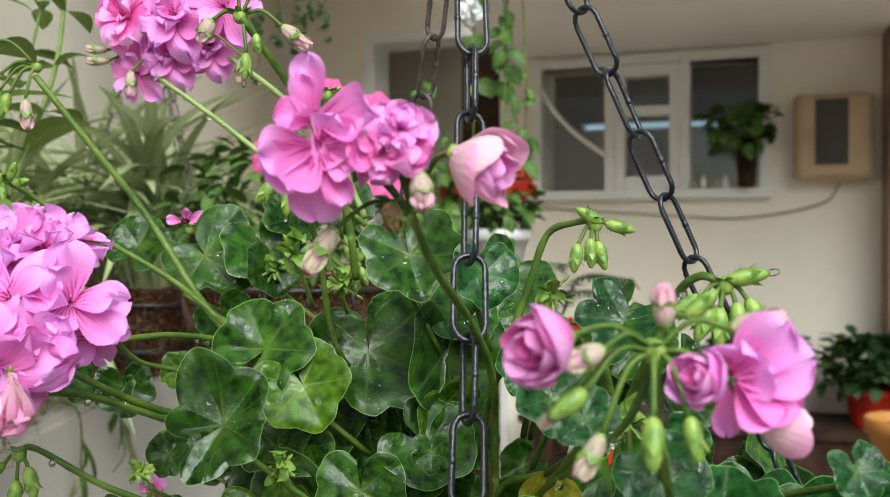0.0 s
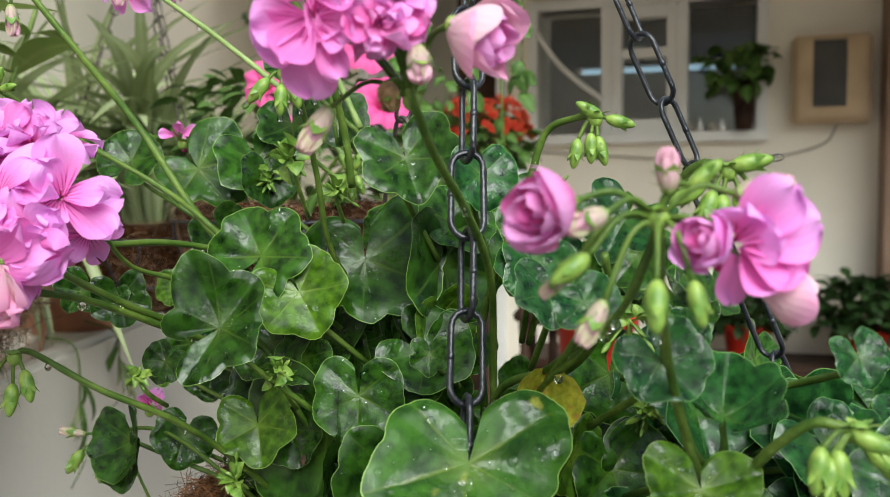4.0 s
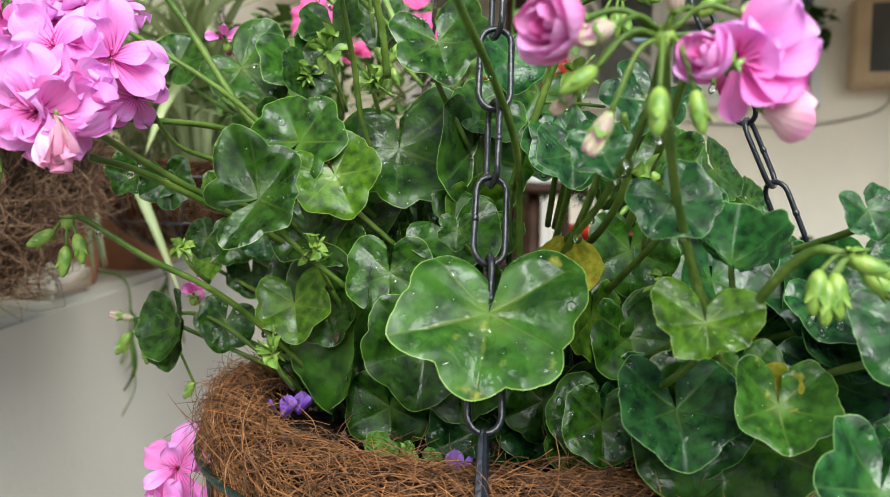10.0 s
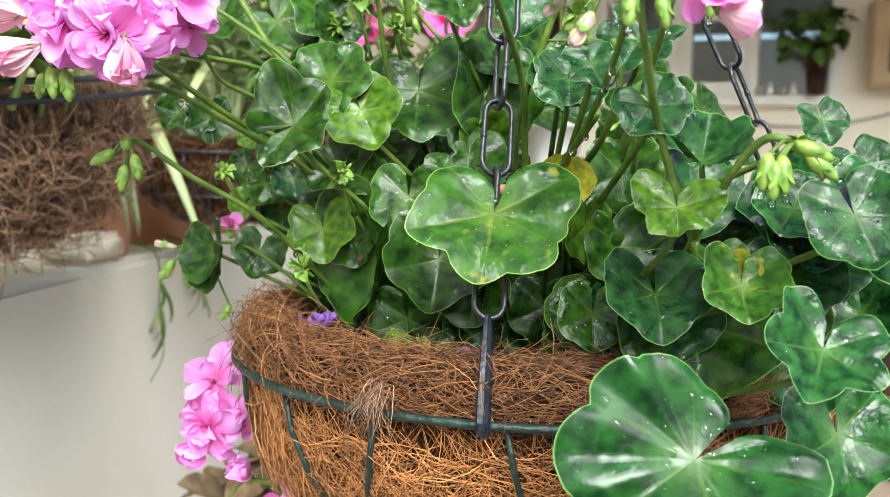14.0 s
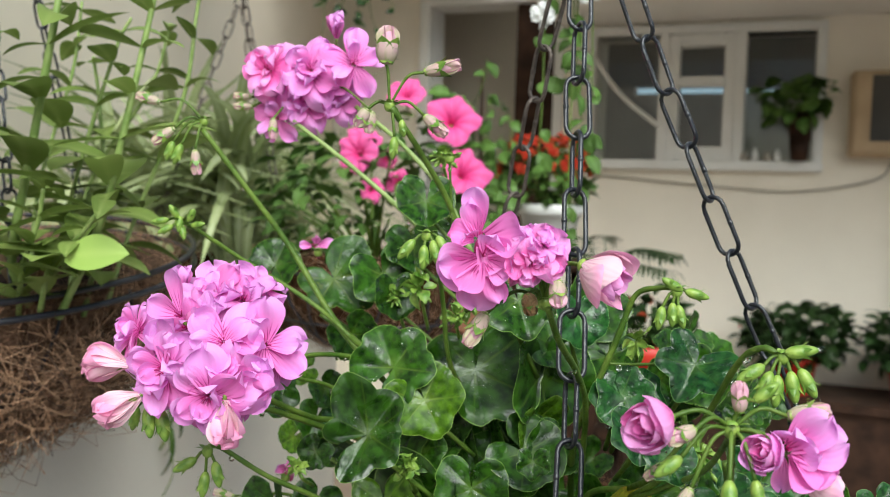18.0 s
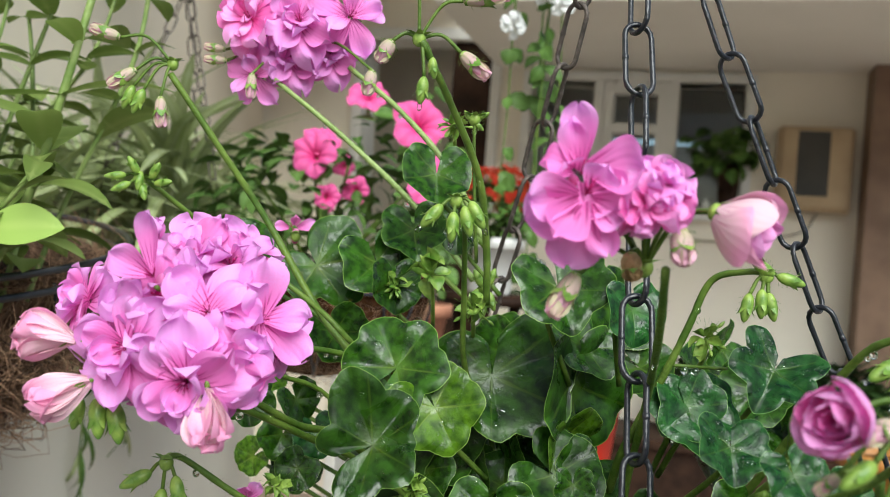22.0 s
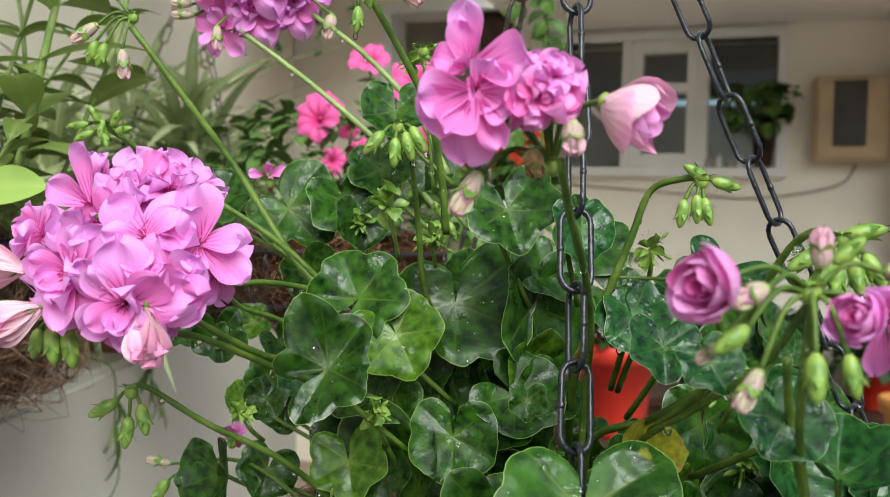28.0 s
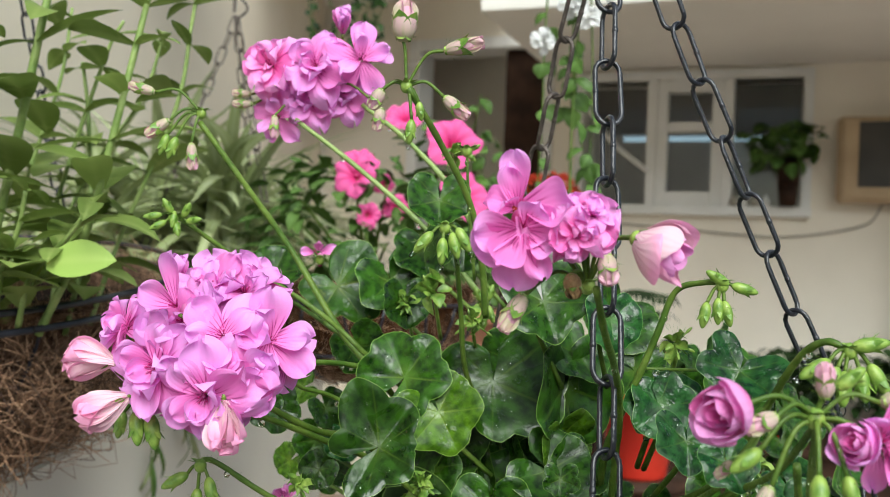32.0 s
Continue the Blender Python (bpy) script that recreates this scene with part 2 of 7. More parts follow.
M_LEAF_YELLOW = leaf_mat("geranium_leaf_yellowing", (0.24, 0.30, 0.02), (0.55, 0.50, 0.05), (0.45, 0.50, 0.1), (0.45, 0.42, 0.1), blotch=(0.45, 0.16, 0.05), rough=0.5, coat=0.12)
M_STEM = mat("geranium_stem", (0.05, 0.105, 0.010), (0.13, 0.20, 0.03), 0.5, 60, bump=0.2, coat=0.08, spec=0.3)
M_STEM_PALE = mat("pale_stem", (0.17, 0.26, 0.06), (0.29, 0.38, 0.12), 0.45, 60, bump=0.2)
M_STEM_WOOD = mat("geranium_stem_woody", (0.05, 0.03, 0.018), (0.11, 0.07, 0.035), 0.7, 80, bump=0.4)
M_BUD = mat("green_bud", (0.09, 0.20, 0.018), (0.28, 0.40, 0.07), 0.5, 160, bump=0.10, coat=0.15)
M_PETAL = petal_mat("pink_petal", (0.87, 0.25, 0.65), (0.87, 0.41, 0.86), (0.42, 0.0, 0.18), 0.85)
M_PETAL_LIGHT = petal_mat("pale_petal", (0.92, 0.66, 0.72), (0.92, 0.42, 0.66), (0.55, 0.1, 0.3), 0.5)
M_PETAL_DEEP = petal_mat("deep_pink_petal", (0.55, 0.03, 0.22), (0.80, 0.26, 0.58), (0.36, 0.01, 0.12), 0.7)
M_BUD_PALE = petal_mat("bud_petal", (0.60, 0.56, 0.36), (0.82, 0.46, 0.60), (0.40, 0.42, 0.15), 0.5)
M_PETAL_ROSE = petal_mat("rose_petal", (0.88, 0.20, 0.56), (0.89, 0.42, 0.80), (0.5, 0.03, 0.2), 0.4)
M_PETUNIA = petal_mat("magenta_petal", (0.80, 0.05, 0.27), (0.84, 0.13, 0.40), (0.4, 0.0, 0.08), 0.5)
M_WHITE_PETAL = petal_mat("white_petal", (0.8, 0.8, 0.78), (0.8, 0.8, 0.8), (0.6, 0.62, 0.4), 0.3)
M_RED_PETAL = petal_mat("red_petal", (0.48, 0.035, 0.015), (0.58, 0.07, 0.025), (0.5, 0.02, 0.01), 0.3)
M_PURPLE = petal_mat("purple_petal", (0.25, 0.10, 0.62), (0.4, 0.2, 0.75), (0.15, 0.02, 0.3), 0.5)
M_CHAIN = mat("chain_metal", (0.005, 0.006, 0.010), (0.02, 0.021, 0.028), 0.30, 110, bump=0.2, bscale=500, spec=0.4, coat=0.45)
M_CHAIN_RUST = mat("chain_metal_rusty", (0.05, 0.04, 0.035), (0.13, 0.105, 0.09), 0.55, 120, bump=0.3, bscale=400, metal=0.3)
M_HOOK = mat("hook_metal", (0.004, 0.006, 0.012), (0.013, 0.016, 0.028), 0.35, 90, bump=0.15, bscale=300, spec=0.35, coat=0.25)
M_WIRE = mat("green_wire", (0.004, 0.013, 0.010), (0.012, 0.034, 0.026), 0.45, 90, bump=0.3, bscale=300, coat=0.08)
M_WIRE_BLACK = mat("black_wire", (0.006, 0.007, 0.012), (0.02, 0.02, 0.03), 0.35, 90, coat=0.3)
# liner colour is darkened to give the shaded gaps between the strands
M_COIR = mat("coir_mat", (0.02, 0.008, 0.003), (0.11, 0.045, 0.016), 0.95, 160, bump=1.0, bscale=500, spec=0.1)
M_COIR_GREY = mat("coir_mat_weathered", (0.09, 0.052, 0.034), (0.29, 0.175, 0.115), 0.95, 90, bump=1.0, bscale=300, spec=0.1)
M_FIBRE = mat("coir_fibre", (0.06, 0.017, 0.005), (0.86, 0.38, 0.125), 0.55, 25, spread=(0.0, 1.0), island=True)
# rim strands: darker brown of their own, plus the overhanging leaves' shade in the colour
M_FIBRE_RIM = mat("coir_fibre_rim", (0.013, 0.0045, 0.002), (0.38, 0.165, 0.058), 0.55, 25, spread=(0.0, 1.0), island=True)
M_FIBRE_DARK = mat("coir_fibre_dark", (0.05, 0.022, 0.012), (0.58, 0.35, 0.21), 0.7, 25, spread=(0.0, 1.0), island=True)
M_SOIL = mat("soil", (0.008, 0.005, 0.004), (0.04, 0.025, 0.017), 0.95, 140, bump=1.0, bscale=300, spec=0.08)


def water_mat(name):
    """Thin beads of water: clear, with a mirror gloss that grows towards their rims."""
    m = bpy.data.materials.new(name)
    m.use_nodes = True
    n, l = m.node_tree.nodes, m.node_tree.links
    fr, tr, gl, mx = n.new("ShaderNodeFresnel"), n.new("ShaderNodeBsdfTransparent"), n.new("ShaderNodeBsdfGlossy"), n.new("ShaderNodeMixShader")
    fr.inputs["IOR"].default_value, gl.inputs["Roughness"].default_value = 1.38, 0.02
    tr.inputs["Color"].default_value = (0.99, 1.0, 0.99, 1)
    l.new(fr.outputs[0], mx.inputs["Fac"])
    l.new(tr.outputs[0], mx.inputs[1])
    l.new(gl.outputs[0], mx.inputs[2])
    l.new(mx.outputs[0], n["Material Output"].inputs["Surface"])
    return m


M_WATER = water_mat("water")
M_DROP = glass_mat("water_drop", (0.98, 1.0, 0.98), 0.0)
M_DROP.node_tree.nodes["Principled BSDF"].inputs["IOR"].default_value = 1.33
# house paint, its colour also raised to make up for shade under the ceiling
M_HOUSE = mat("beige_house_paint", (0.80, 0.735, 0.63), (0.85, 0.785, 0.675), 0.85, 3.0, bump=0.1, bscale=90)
M_CREAM = mat("cream_plaster", (0.73, 0.65, 0.53), (0.78, 0.70, 0.58), 0.85, 3.0, bump=0.1, bscale=90)
M_WHITE_WALL = mat("white_plaster", (0.70, 0.675, 0.60), (0.75, 0.725, 0.645), 0.8, 2.5, bump=0.12, bscale=60)
M_CEILING = mat("ceiling_paint", (0.80, 0.77, 0.72), (0.85, 0.82, 0.77), 0.85, 2.0)
M_FRAME = mat("white_paint", (0.74, 0.73, 0.70), (0.8, 0.79, 0.77), 0.4, 6.0)
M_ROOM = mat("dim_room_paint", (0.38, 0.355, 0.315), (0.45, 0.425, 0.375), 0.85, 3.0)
M_DARK = mat("dark_curtain", (0.035, 0.048, 0.045), (0.07, 0.085, 0.078), 0.8, 8.0)
M_BOX = mat("tan_board", (0.42, 0.30, 0.175), (0.50, 0.37, 0.225), 0.55, 6.0)
M_PANEL = mat("dark_panel", (0.03, 0.027, 0.022), (0.05, 0.044, 0.036), 0.5, 6.0)
M_WOOD = mat("brown_wood", (0.022, 0.011, 0.007), (0.05, 0.025, 0.015), 0.6, 12.0, bump=0.2, spec=0.15)
M_PILLAR = mat("brown_cladding", (0.17, 0.10, 0.065), (0.24, 0.15, 0.10), 0.6, 7.0, bump=0.2)
M_TERRA = mat("terracotta", (0.36, 0.15, 0.09), (0.48, 0.23, 0.14), 0.8, 14.0, bump=0.3)
M_RED_POT = mat("red_plastic", (0.44, 0.018, 0.010), (0.52, 0.03, 0.015), 0.45, 8.0)
M_WHITE_POT = mat("white_ceramic", (0.72, 0.72, 0.70), (0.78, 0.78, 0.76), 0.3, 8.0)
# tile colour lightened so the unseen floor bounces light up to wall and ceiling
M_FLOOR = mat("floor_tile", (0.27, 0.20, 0.155), (0.34, 0.26, 0.20), 0.5, 3.0)
M_GROUND = mat("paving", (0.15, 0.145, 0.135), (0.21, 0.20, 0.185), 0.85, 1.5)
M_SPIDER = leaf_mat("spider_leaf", (0.26, 0.32, 0.13), (0.43, 0.48, 0.25), (0.55, 0.60, 0.40), (0.56, 0.62, 0.42), rough=0.45, coat=0.1, trans=0.35)
M_OVAL = leaf_mat("oval_leaf", (0.12, 0.18, 0.035), (0.23, 0.31, 0.08), (0.29, 0.36, 0.11), (0.22, 0.30, 0.07), rough=0.5, coat=0.1, trans=0.35)
M_OVAL_LIME = leaf_mat("oval_leaf_lime", (0.19, 0.30, 0.06), (0.25, 0.36, 0.08), (0.34, 0.44, 0.12), (0.3, 0.4, 0.1), rough=0.5, coat=0.1, trans=0.25)
M_BUSH = leaf_mat("bush_leaf", (0.012, 0.030, 0.007), (0.032, 0.068, 0.015), (0.05, 0.10, 0.03), (0.04, 0.09, 0.03), rough=0.5, coat=0.1)
M_VINE = leaf_mat("vine_leaf", (0.045, 0.095, 0.016), (0.10, 0.18, 0.036), (0.15, 0.28, 0.07), (0.14, 0.25, 0.06), rough=0.5, coat=0.1)
M_WITHER = mat("withered_petal", (0.26, 0.15, 0.06), (0.50, 0.36, 0.17), 0.7, 120, bump=0.5)
M_DRY = mat("dry_leaf", (0.09, 0.055, 0.03), (0.21, 0.14, 0.07), 0.8, 60, bump=0.4)
M_RUBBER = mat("cable_sheath", (0.35, 0.32, 0.27), (0.4, 0.37, 0.31), 0.5, 10.0)


# ---------------------------------------------------------------- mesh helpers
def part(name, bm, material, parent=None, label=""):
    """Links a bmesh as one mesh object, under parent where one is given."""
    me = bpy.data.meshes.new(name)
    bm.to_mesh(me)
    bm.free()
    for m in material if isinstance(material, (list, tuple)) else [material]:
        me.materials.append(m)
    me.polygons.foreach_set("use_smooth", [True] * len(me.polygons))
    ob = new(name, me)
    ob.parent = parent
    if label:
        ob["label"] = label
    return ob


def again(name, ob, m, parent=None, label=""):
    """A further object on the mesh of ob."""
    o = new(name, ob if isinstance(ob, bpy.types.Mesh) else ob.data)
    o.parent, o.matrix_basis = parent, m
    if label:
        o["label"] = label
    return o


def thing(name, at, label, category, group="", kind=""):
    e = new(name)
    e.empty_display_size = 0.02
    e.location = at
    bpy.context.view_layer.update()
    return tagged(e, label, category, group, kind)


def under(ob, parent):
    """Keeps world place when parented to a thing at its base."""
    ob.parent = parent
    ob.matrix_parent_inverse = Matrix.Translation(parent.location).inverted()
    return ob


def box(bm, lo, hi, bevel=0.0, mi=0):
    vs = [bm.verts.new((x, y, z)) for x in (lo[0], hi[0]) for y in (lo[1], hi[1]) for z in (lo[2], hi[2])]
    fs = [bm.faces.new([vs[i] for i in q]) for q in ((0, 1, 3, 2), (4, 6, 7, 5), (0, 4, 5, 1), (2, 3, 7, 6), (0, 2, 6, 4), (1, 5, 7, 3))]
    for f in fs:
        f.material_index = mi
    if bevel:
        es = {e for f in fs for e in f.edges}
        bmesh.ops.bevel(bm, geom=list(es), offset=bevel, segments=2, affect="EDGES")


def spline(pts, per=6):
    """Smooth polyline through the points (Catmull-Rom)."""
    p = [Vector(q) for q in pts]
    p = [p[0] * 2 - p[1]] + p + [p[-1] * 2 - p[-2]]
    out = []
    for i in range(1, len(p) - 2):
        for k in range(per):
            t = k / per
            a, b, c, d = p[i - 1], p[i], p[i + 1], p[i + 2]
            out.append(0.5 * ((2 * b) + (c - a) * t + (2 * a - 5 * b + 4 * c - d) * t * t + (3 * b - a - 3 * c + d) * t ** 3))
    return out + [p[-2]]


def sweep(bm, line, r0, r1=None, sides=7, closed=False, mi=0, knots=0.0):
    """A tube along a polyline, its radius going from r0 to r1."""
    r1 = r0 if r1 is None else r1
    n = len(line)
    rings = []
    ref = Vector((0.31, 0.23, 0.92))
    for i, q in enumerate(line):
        a = line[(i - 1) % n] if closed or i else q
        b = line[(i + 1) % n] if closed or i < n - 1 else q
        d = (b - a).normalized()
        s = d.cross(ref)
        s = s.normalized() if s.length > 1e-4 else d.orthogonal().normalized()
        w = d.cross(s)
        r = r0 + (r1 - r0) * i / max(1, n - 1)
        r *= 1 + knots * math.sin(i * 1.9) * math.sin(i * 0.73)
        rings.append([bm.verts.new(q + r * (s * math.cos(k * math.tau / sides) + w * math.sin(k * math.tau / sides))) for k in range(sides)])
    for i in range(n if closed else n - 1):
        a, b = rings[i], rings[(i + 1) % n]
        for k in range(sides):
            bm.faces.new((a[k], a[(k + 1) % sides], b[(k + 1) % sides], b[k])).material_index = mi
    if not closed:
        bm.faces.new(rings[0][::-1]).material_index = mi
        bm.faces.new(rings[-1]).material_index = mi


def egg(bm, m, rx, rz, seg=10, rings=8, point=0.0, mi=0):
    """A bud: an ellipsoid along z, drawn out to a tip by point."""
    uvl = bm.loops.layers.uv.verify()
    prev = None
    for i in range(rings + 1):
        a = math.pi * i / rings
        z = -math.cos(a) * rz
        r = max(1e-5, math.sin(a)) * rx
        if z > 0:
            z *= 1 + point
            r *= 1 - point * 0.35 * (z / rz)
        ring = [bm.verts.new(m @ Vector((r * math.cos(k * math.tau / seg), r * math.sin(k * math.tau / seg), z))) for k in range(seg)]
        if prev:
            for k in range(seg):
                f = bm.faces.new((prev[k], prev[(k + 1) % seg], ring[(k + 1) % seg], ring[k]))
                f.material_index = mi
                for lo, q in zip(f.loops, ((i - 1, k), (i - 1, k + 1), (i, k + 1), (i, k))):
                    lo[uvl].uv = (q[0] / rings, q[1] / seg)
        prev = ring


def orient(x, y, z, tip=90.0, tilt=0.0, turn=0.0, s=1.0):
    """Place of a flat thing that faces the viewer's side (-y): tip is the way its tip points in that face (0 to the right, 90 up),
    tilt lifts the face to the sky, turn swings it to +x."""
    return (Matrix.Translation((x, y, z)) @ Matrix.Rotation(radians(turn), 4, "Z") @ Matrix.Rotation(radians(90 - tilt), 4, "X")
            @ Matrix.Rotation(radians(tip - 90), 4, "Z") @ Matrix.Scale(s, 4))


def leaf_bm(rng, lobe=0.5, cup=0.1, wave=0.06, fold=0.12, round_=0.0, rings=9, seg=110, lobes=None):
    """An ivy-geranium leaf one unit across: stalk at the origin, tip along +y, upper face +z, five lobes and a notch at the stalk.
    lobes: an outline of its own, as (degrees from the tip, reach, half width in degrees)."""
    bm = bmesh.new()
    uvl = bm.loops.layers.uv.verify()
    own = lobes
    jit = [(a + rng.uniform(-7, 7), h * rng.uniform(0.93, 1.07)) for a, h in ((0, 1.0), (64, 0.96), (-64, 0.96), (128, 0.92), (-128, 0.92))]
    if own:
        jit = [(a, h) for a, h, w in own]
    ph = [rng.uniform(0, 6.28) for _ in range(4)]
    keel, nod, side = rng.uniform(-0.05, 0.42), rng.uniform(-0.1, 0.55), rng.uniform(-0.35, 0.35)
    verts = []
    for j in range(seg + 1):
        a = -171 + 342 * j / seg
        best, near = 0.0, 60.0
        for la, h in jit:
            dd = abs(a - la)
            k = max(0.0, 1 - (dd / 42.0) ** max(1.15, 2.0 - 1.0 * lobe + round_)) * h
            best, near = max(best, k), min(near, dd)
        r = 0.5 * (1 - lobe * 0.55 + lobe * 0.55 * best)
        if own:
            r = 0.5 * max(0.42, max(h * (1 - 0.20 * min(1.9, abs(a - la) / w) ** 1.4) for la, h, w in own))
        r *= 1 - 0.30 * max(0.0, (abs(a) - 140) / 31.0) ** 2
        r *= 1 + 0.012 * math.sin(a * 0.16 + ph[0]) + 0.008 * math.sin(a * 0.26 + ph[3]) + rng.uniform(-0.005, 0.006)
        col = []
        ar = radians(a)
        for i in range(1, rings + 1):
            u = (i / rings) ** 0.85
            q = r * u
            z = cup * q * q * 2.2
            z += fold * q * math.sin(min(near, 31) / 31.0 * 1.57) * (0.35 + 0.65 * u) * (-1 if cup < 0 else 1) * 0.9
            z += 0.022 * math.sin(9 * q * math.sin(ar) + ph[0]) * math.sin(11 * q * math.cos(ar) + ph[3]) * u
            z += wave * u * u * 0.5 * (math.sin(2 * ar + ph[1]) + 0.6 * math.sin(5 * ar + ph[2]))
            z -= 0.035 * max(0.0, u - 0.86) / 0.14
            fx, fy = q * math.sin(ar), q * math.cos(ar)
            z += keel * (math.sqrt(fx * fx + 0.004) - 0.063) - nod * max(0.0, fy) ** 2 + side * fx * abs(fx)
            col.append(bm.verts.new((q * math.sin(ar), q * math.cos(ar), z)))
        verts.append(col)
    c = bm.verts.new((0, 0, 0))
    for j in range(seg):
        a0, a1 = j / seg, (j + 1) / seg
        f = bm.faces.new((c, verts[j + 1][0], verts[j][0]))
        for lo, q in zip(f.loops, ((0, a0), (1 / rings, a1), (1 / rings, a0))):
            lo[uvl].uv = q
        for i in range(rings - 1):
            f = bm.faces.new((verts[j][i], verts[j + 1][i], verts[j + 1][i + 1], verts[j][i + 1]))
            for lo, q in zip(f.loops, ((i + 1, a0), (i + 1, a1), (i + 2, a1), (i + 2, a0))):
                lo[uvl].uv = (q[0] / rings, q[1])
    return bm


def blade_bm(rng, length=1.0, width=0.3, arch=0.2, seg=8, point=0.8, fold=0.12, wave=0.0):
    """A plain leaf along +y from its foot, upper face +z."""
    bm = bmesh.new()
    add_blade(bm, Matrix.Identity(4), length, width, arch, seg, point, fold, wave, rng.uniform(0, 6))
    return bm


def add_blade(bm, m, length, width, arch, seg=8, point=0.8, fold=0.12, wave=0.0, ph=0.0, mi=0):
    uvl = bm.loops.layers.uv.verify()
    rows = []
    for i in range(seg + 1):
        t = i / seg
        w = width * 0.5 * (math.sin(math.pi * min(1, t * 0.94 + 0.06)) ** point)
        y = length * t * (1 - 0.25 * abs(arch) * t)
        z = arch * length * (t * (1 - t) * 1.2 - t * t * 0.6) + wave * math.sin(t * 7 + ph) * width
        rows.append([bm.verts.new(m @ Vector((w * s, y, z + fold * w * abs(s)))) for s in (-1, -0.5, 0, 0.5, 1)])
    for i in range(seg):
        for k in range(4):
            f = bm.faces.new((rows[i][k], rows[i][k + 1], rows[i + 1][k + 1], rows[i + 1][k]))
            f.material_index = mi
            for lo, (a, b) in zip(f.loops, ((i, k), (i, k + 1), (i + 1, k + 1), (i + 1, k))):
                lo[uvl].uv = (abs(b - 2) / 2 * 0.93, a / seg * 0.28 + 0.07)


def add_petal(bm, m, length, width, curl, ruff, ph, notch=0.12, mi=0, seg=8, cols=8, bowl=0.10):
    """One petal along +y, narrow at the foot, broad and rounded at the tip."""
    uvl = bm.loops.layers.uv.verify()
    rows = []
    for i in range(seg + 1):
        t = 1 - (1 - i / seg) ** 1.5
        w = width * 0.5 * (0.16 + 0.84 * math.sin(min(1.0, t * 0.92 + 0.05) * math.pi * 0.62) ** 1.1)
        w *= math.sqrt(max(0.01, 1 - max(0, (t - 0.58) / 0.424) ** 2.4))
        row = []
        for k in range(cols + 1):
            s = k / cols * 2 - 1
            y = length * t * (1 - notch * t * t * (1 - abs(s)) * 0.35)
            z = length * curl * t * t + ruff * length * t * t * math.sin(s * 3.6 + ph + t * 2.0) + bowl * width * s * s * (1 - 0.5 * t)
            row.append(bm.verts.new(m @ Vector((w * s, y, z))))
        rows.append(row)
    for i in range(seg):
        for k in range(cols):
            f = bm.faces.new((rows[i][k], rows[i][k + 1], rows[i + 1][k + 1], rows[i + 1][k]))
            f.material_index = mi
            for lo, (a, b) in zip(f.loops, ((i, k), (i, k + 1), (i + 1, k + 1), (i + 1, k))):
                lo[uvl].uv = (1 - (1 - a / seg) ** 1.5, b / cols)


def floret_bm(rng, kind="double"):
    """A flower one unit across that faces +z. Kinds: double, open, rose (half shut), tulip (opening bud)."""
    bm = bmesh.new()
    if kind == "open":
        layers = [(5, 0.56, 0.44, 6, 0.0), (3, 0.42, 0.32, 36, 30)]
    elif kind == "double":
        layers = [(5, 0.57, 0.54, 2, 0.0), (5, 0.49, 0.44, 26, 30), (4, 0.38, 0.34, 52, 10), (2, 0.28, 0.24, 72, 50)]
    elif kind == "rose":
        layers = [(4, 0.60, 0.80, 40, 0.0), (3, 0.56, 0.68, 56, 40), (3, 0.46, 0.54, 70, 10)]
    else:
        layers = [(4, 0.70, 0.52, 72, 0.0), (4, 0.72, 0.46, 80, 45), (3, 0.64, 0.36, 85, 20)]
    for li, (num, ln, wd, lift, off) in enumerate(layers):
        for k in range(num):
            a = 360 * k / num + off + rng.uniform(-1, 1) * (16 + 8 * li)
            m = (Matrix.Rotation(radians(a), 4, "Z") @ Matrix.Translation((0, 0.03, 0.012 * li))
                 @ Matrix.Rotation(radians(lift + rng.uniform(-20, 22)), 4, "X") @ Matrix.Rotation(radians(rng.uniform(-22 - 8 * li, 22 + 8 * li)), 4, "Y"))
            closed = kind in ("rose", "tulip")
            if kind == "rose":
                m = (Matrix.Rotation(radians(a), 4, "Z") @ Matrix.Translation((0, 0.03, 0.012 * li))
                     @ Matrix.Rotation(radians(lift + rng.uniform(-9, 9)), 4, "X") @ Matrix.Rotation(radians(rng.uniform(-12, 12)), 4, "Y"))
            add_petal(bm, m, ln * rng.uniform(0.9, 1.08), wd * rng.uniform(0.9, 1.15), rng.uniform(-0.42, 0.06) if not closed else rng.uniform(0.10, 0.28) * (1.7 if kind == "rose" else 1),
                      rng.uniform(0.08, 0.30) * (0.2 if kind == "rose" else 1), rng.uniform(0, 6.28), rng.uniform(0.0, 0.32) * (0.2 if kind == "rose" else 1))
    if kind in ("open", "double"):
        for k in range(5):
            a = math.tau * k / 5
            tip = Vector((0.05 * math.cos(a), 0.05 * math.sin(a), 0.16))
            sweep(bm, [Vector((0, 0, 0)), tip * 0.6, tip], 0.008, 0.006, 4, mi=1)
            egg(bm, Matrix.Translation(tip), 0.014, 0.02, 5, 4, mi=1)
    # calyx behind
    for k in range(5):
        m = Matrix.Rotation(math.tau * k / 5, 4, "Z") @ Matrix.Translation((0, 0.01, -0.03)) @ Matrix.Rotation(radians(66 if kind == "tulip" else 40 if kind == "rose" else -30), 4, "X")
        add_blade(bm, m, 0.26, 0.09, 0.1, 4, 0.7, mi=2)
    sweep(bm, [Vector((0, 0, -0.16)), Vector((0, 0, -0.02))], 0.022, 0.04, 6, mi=2)
    return bm


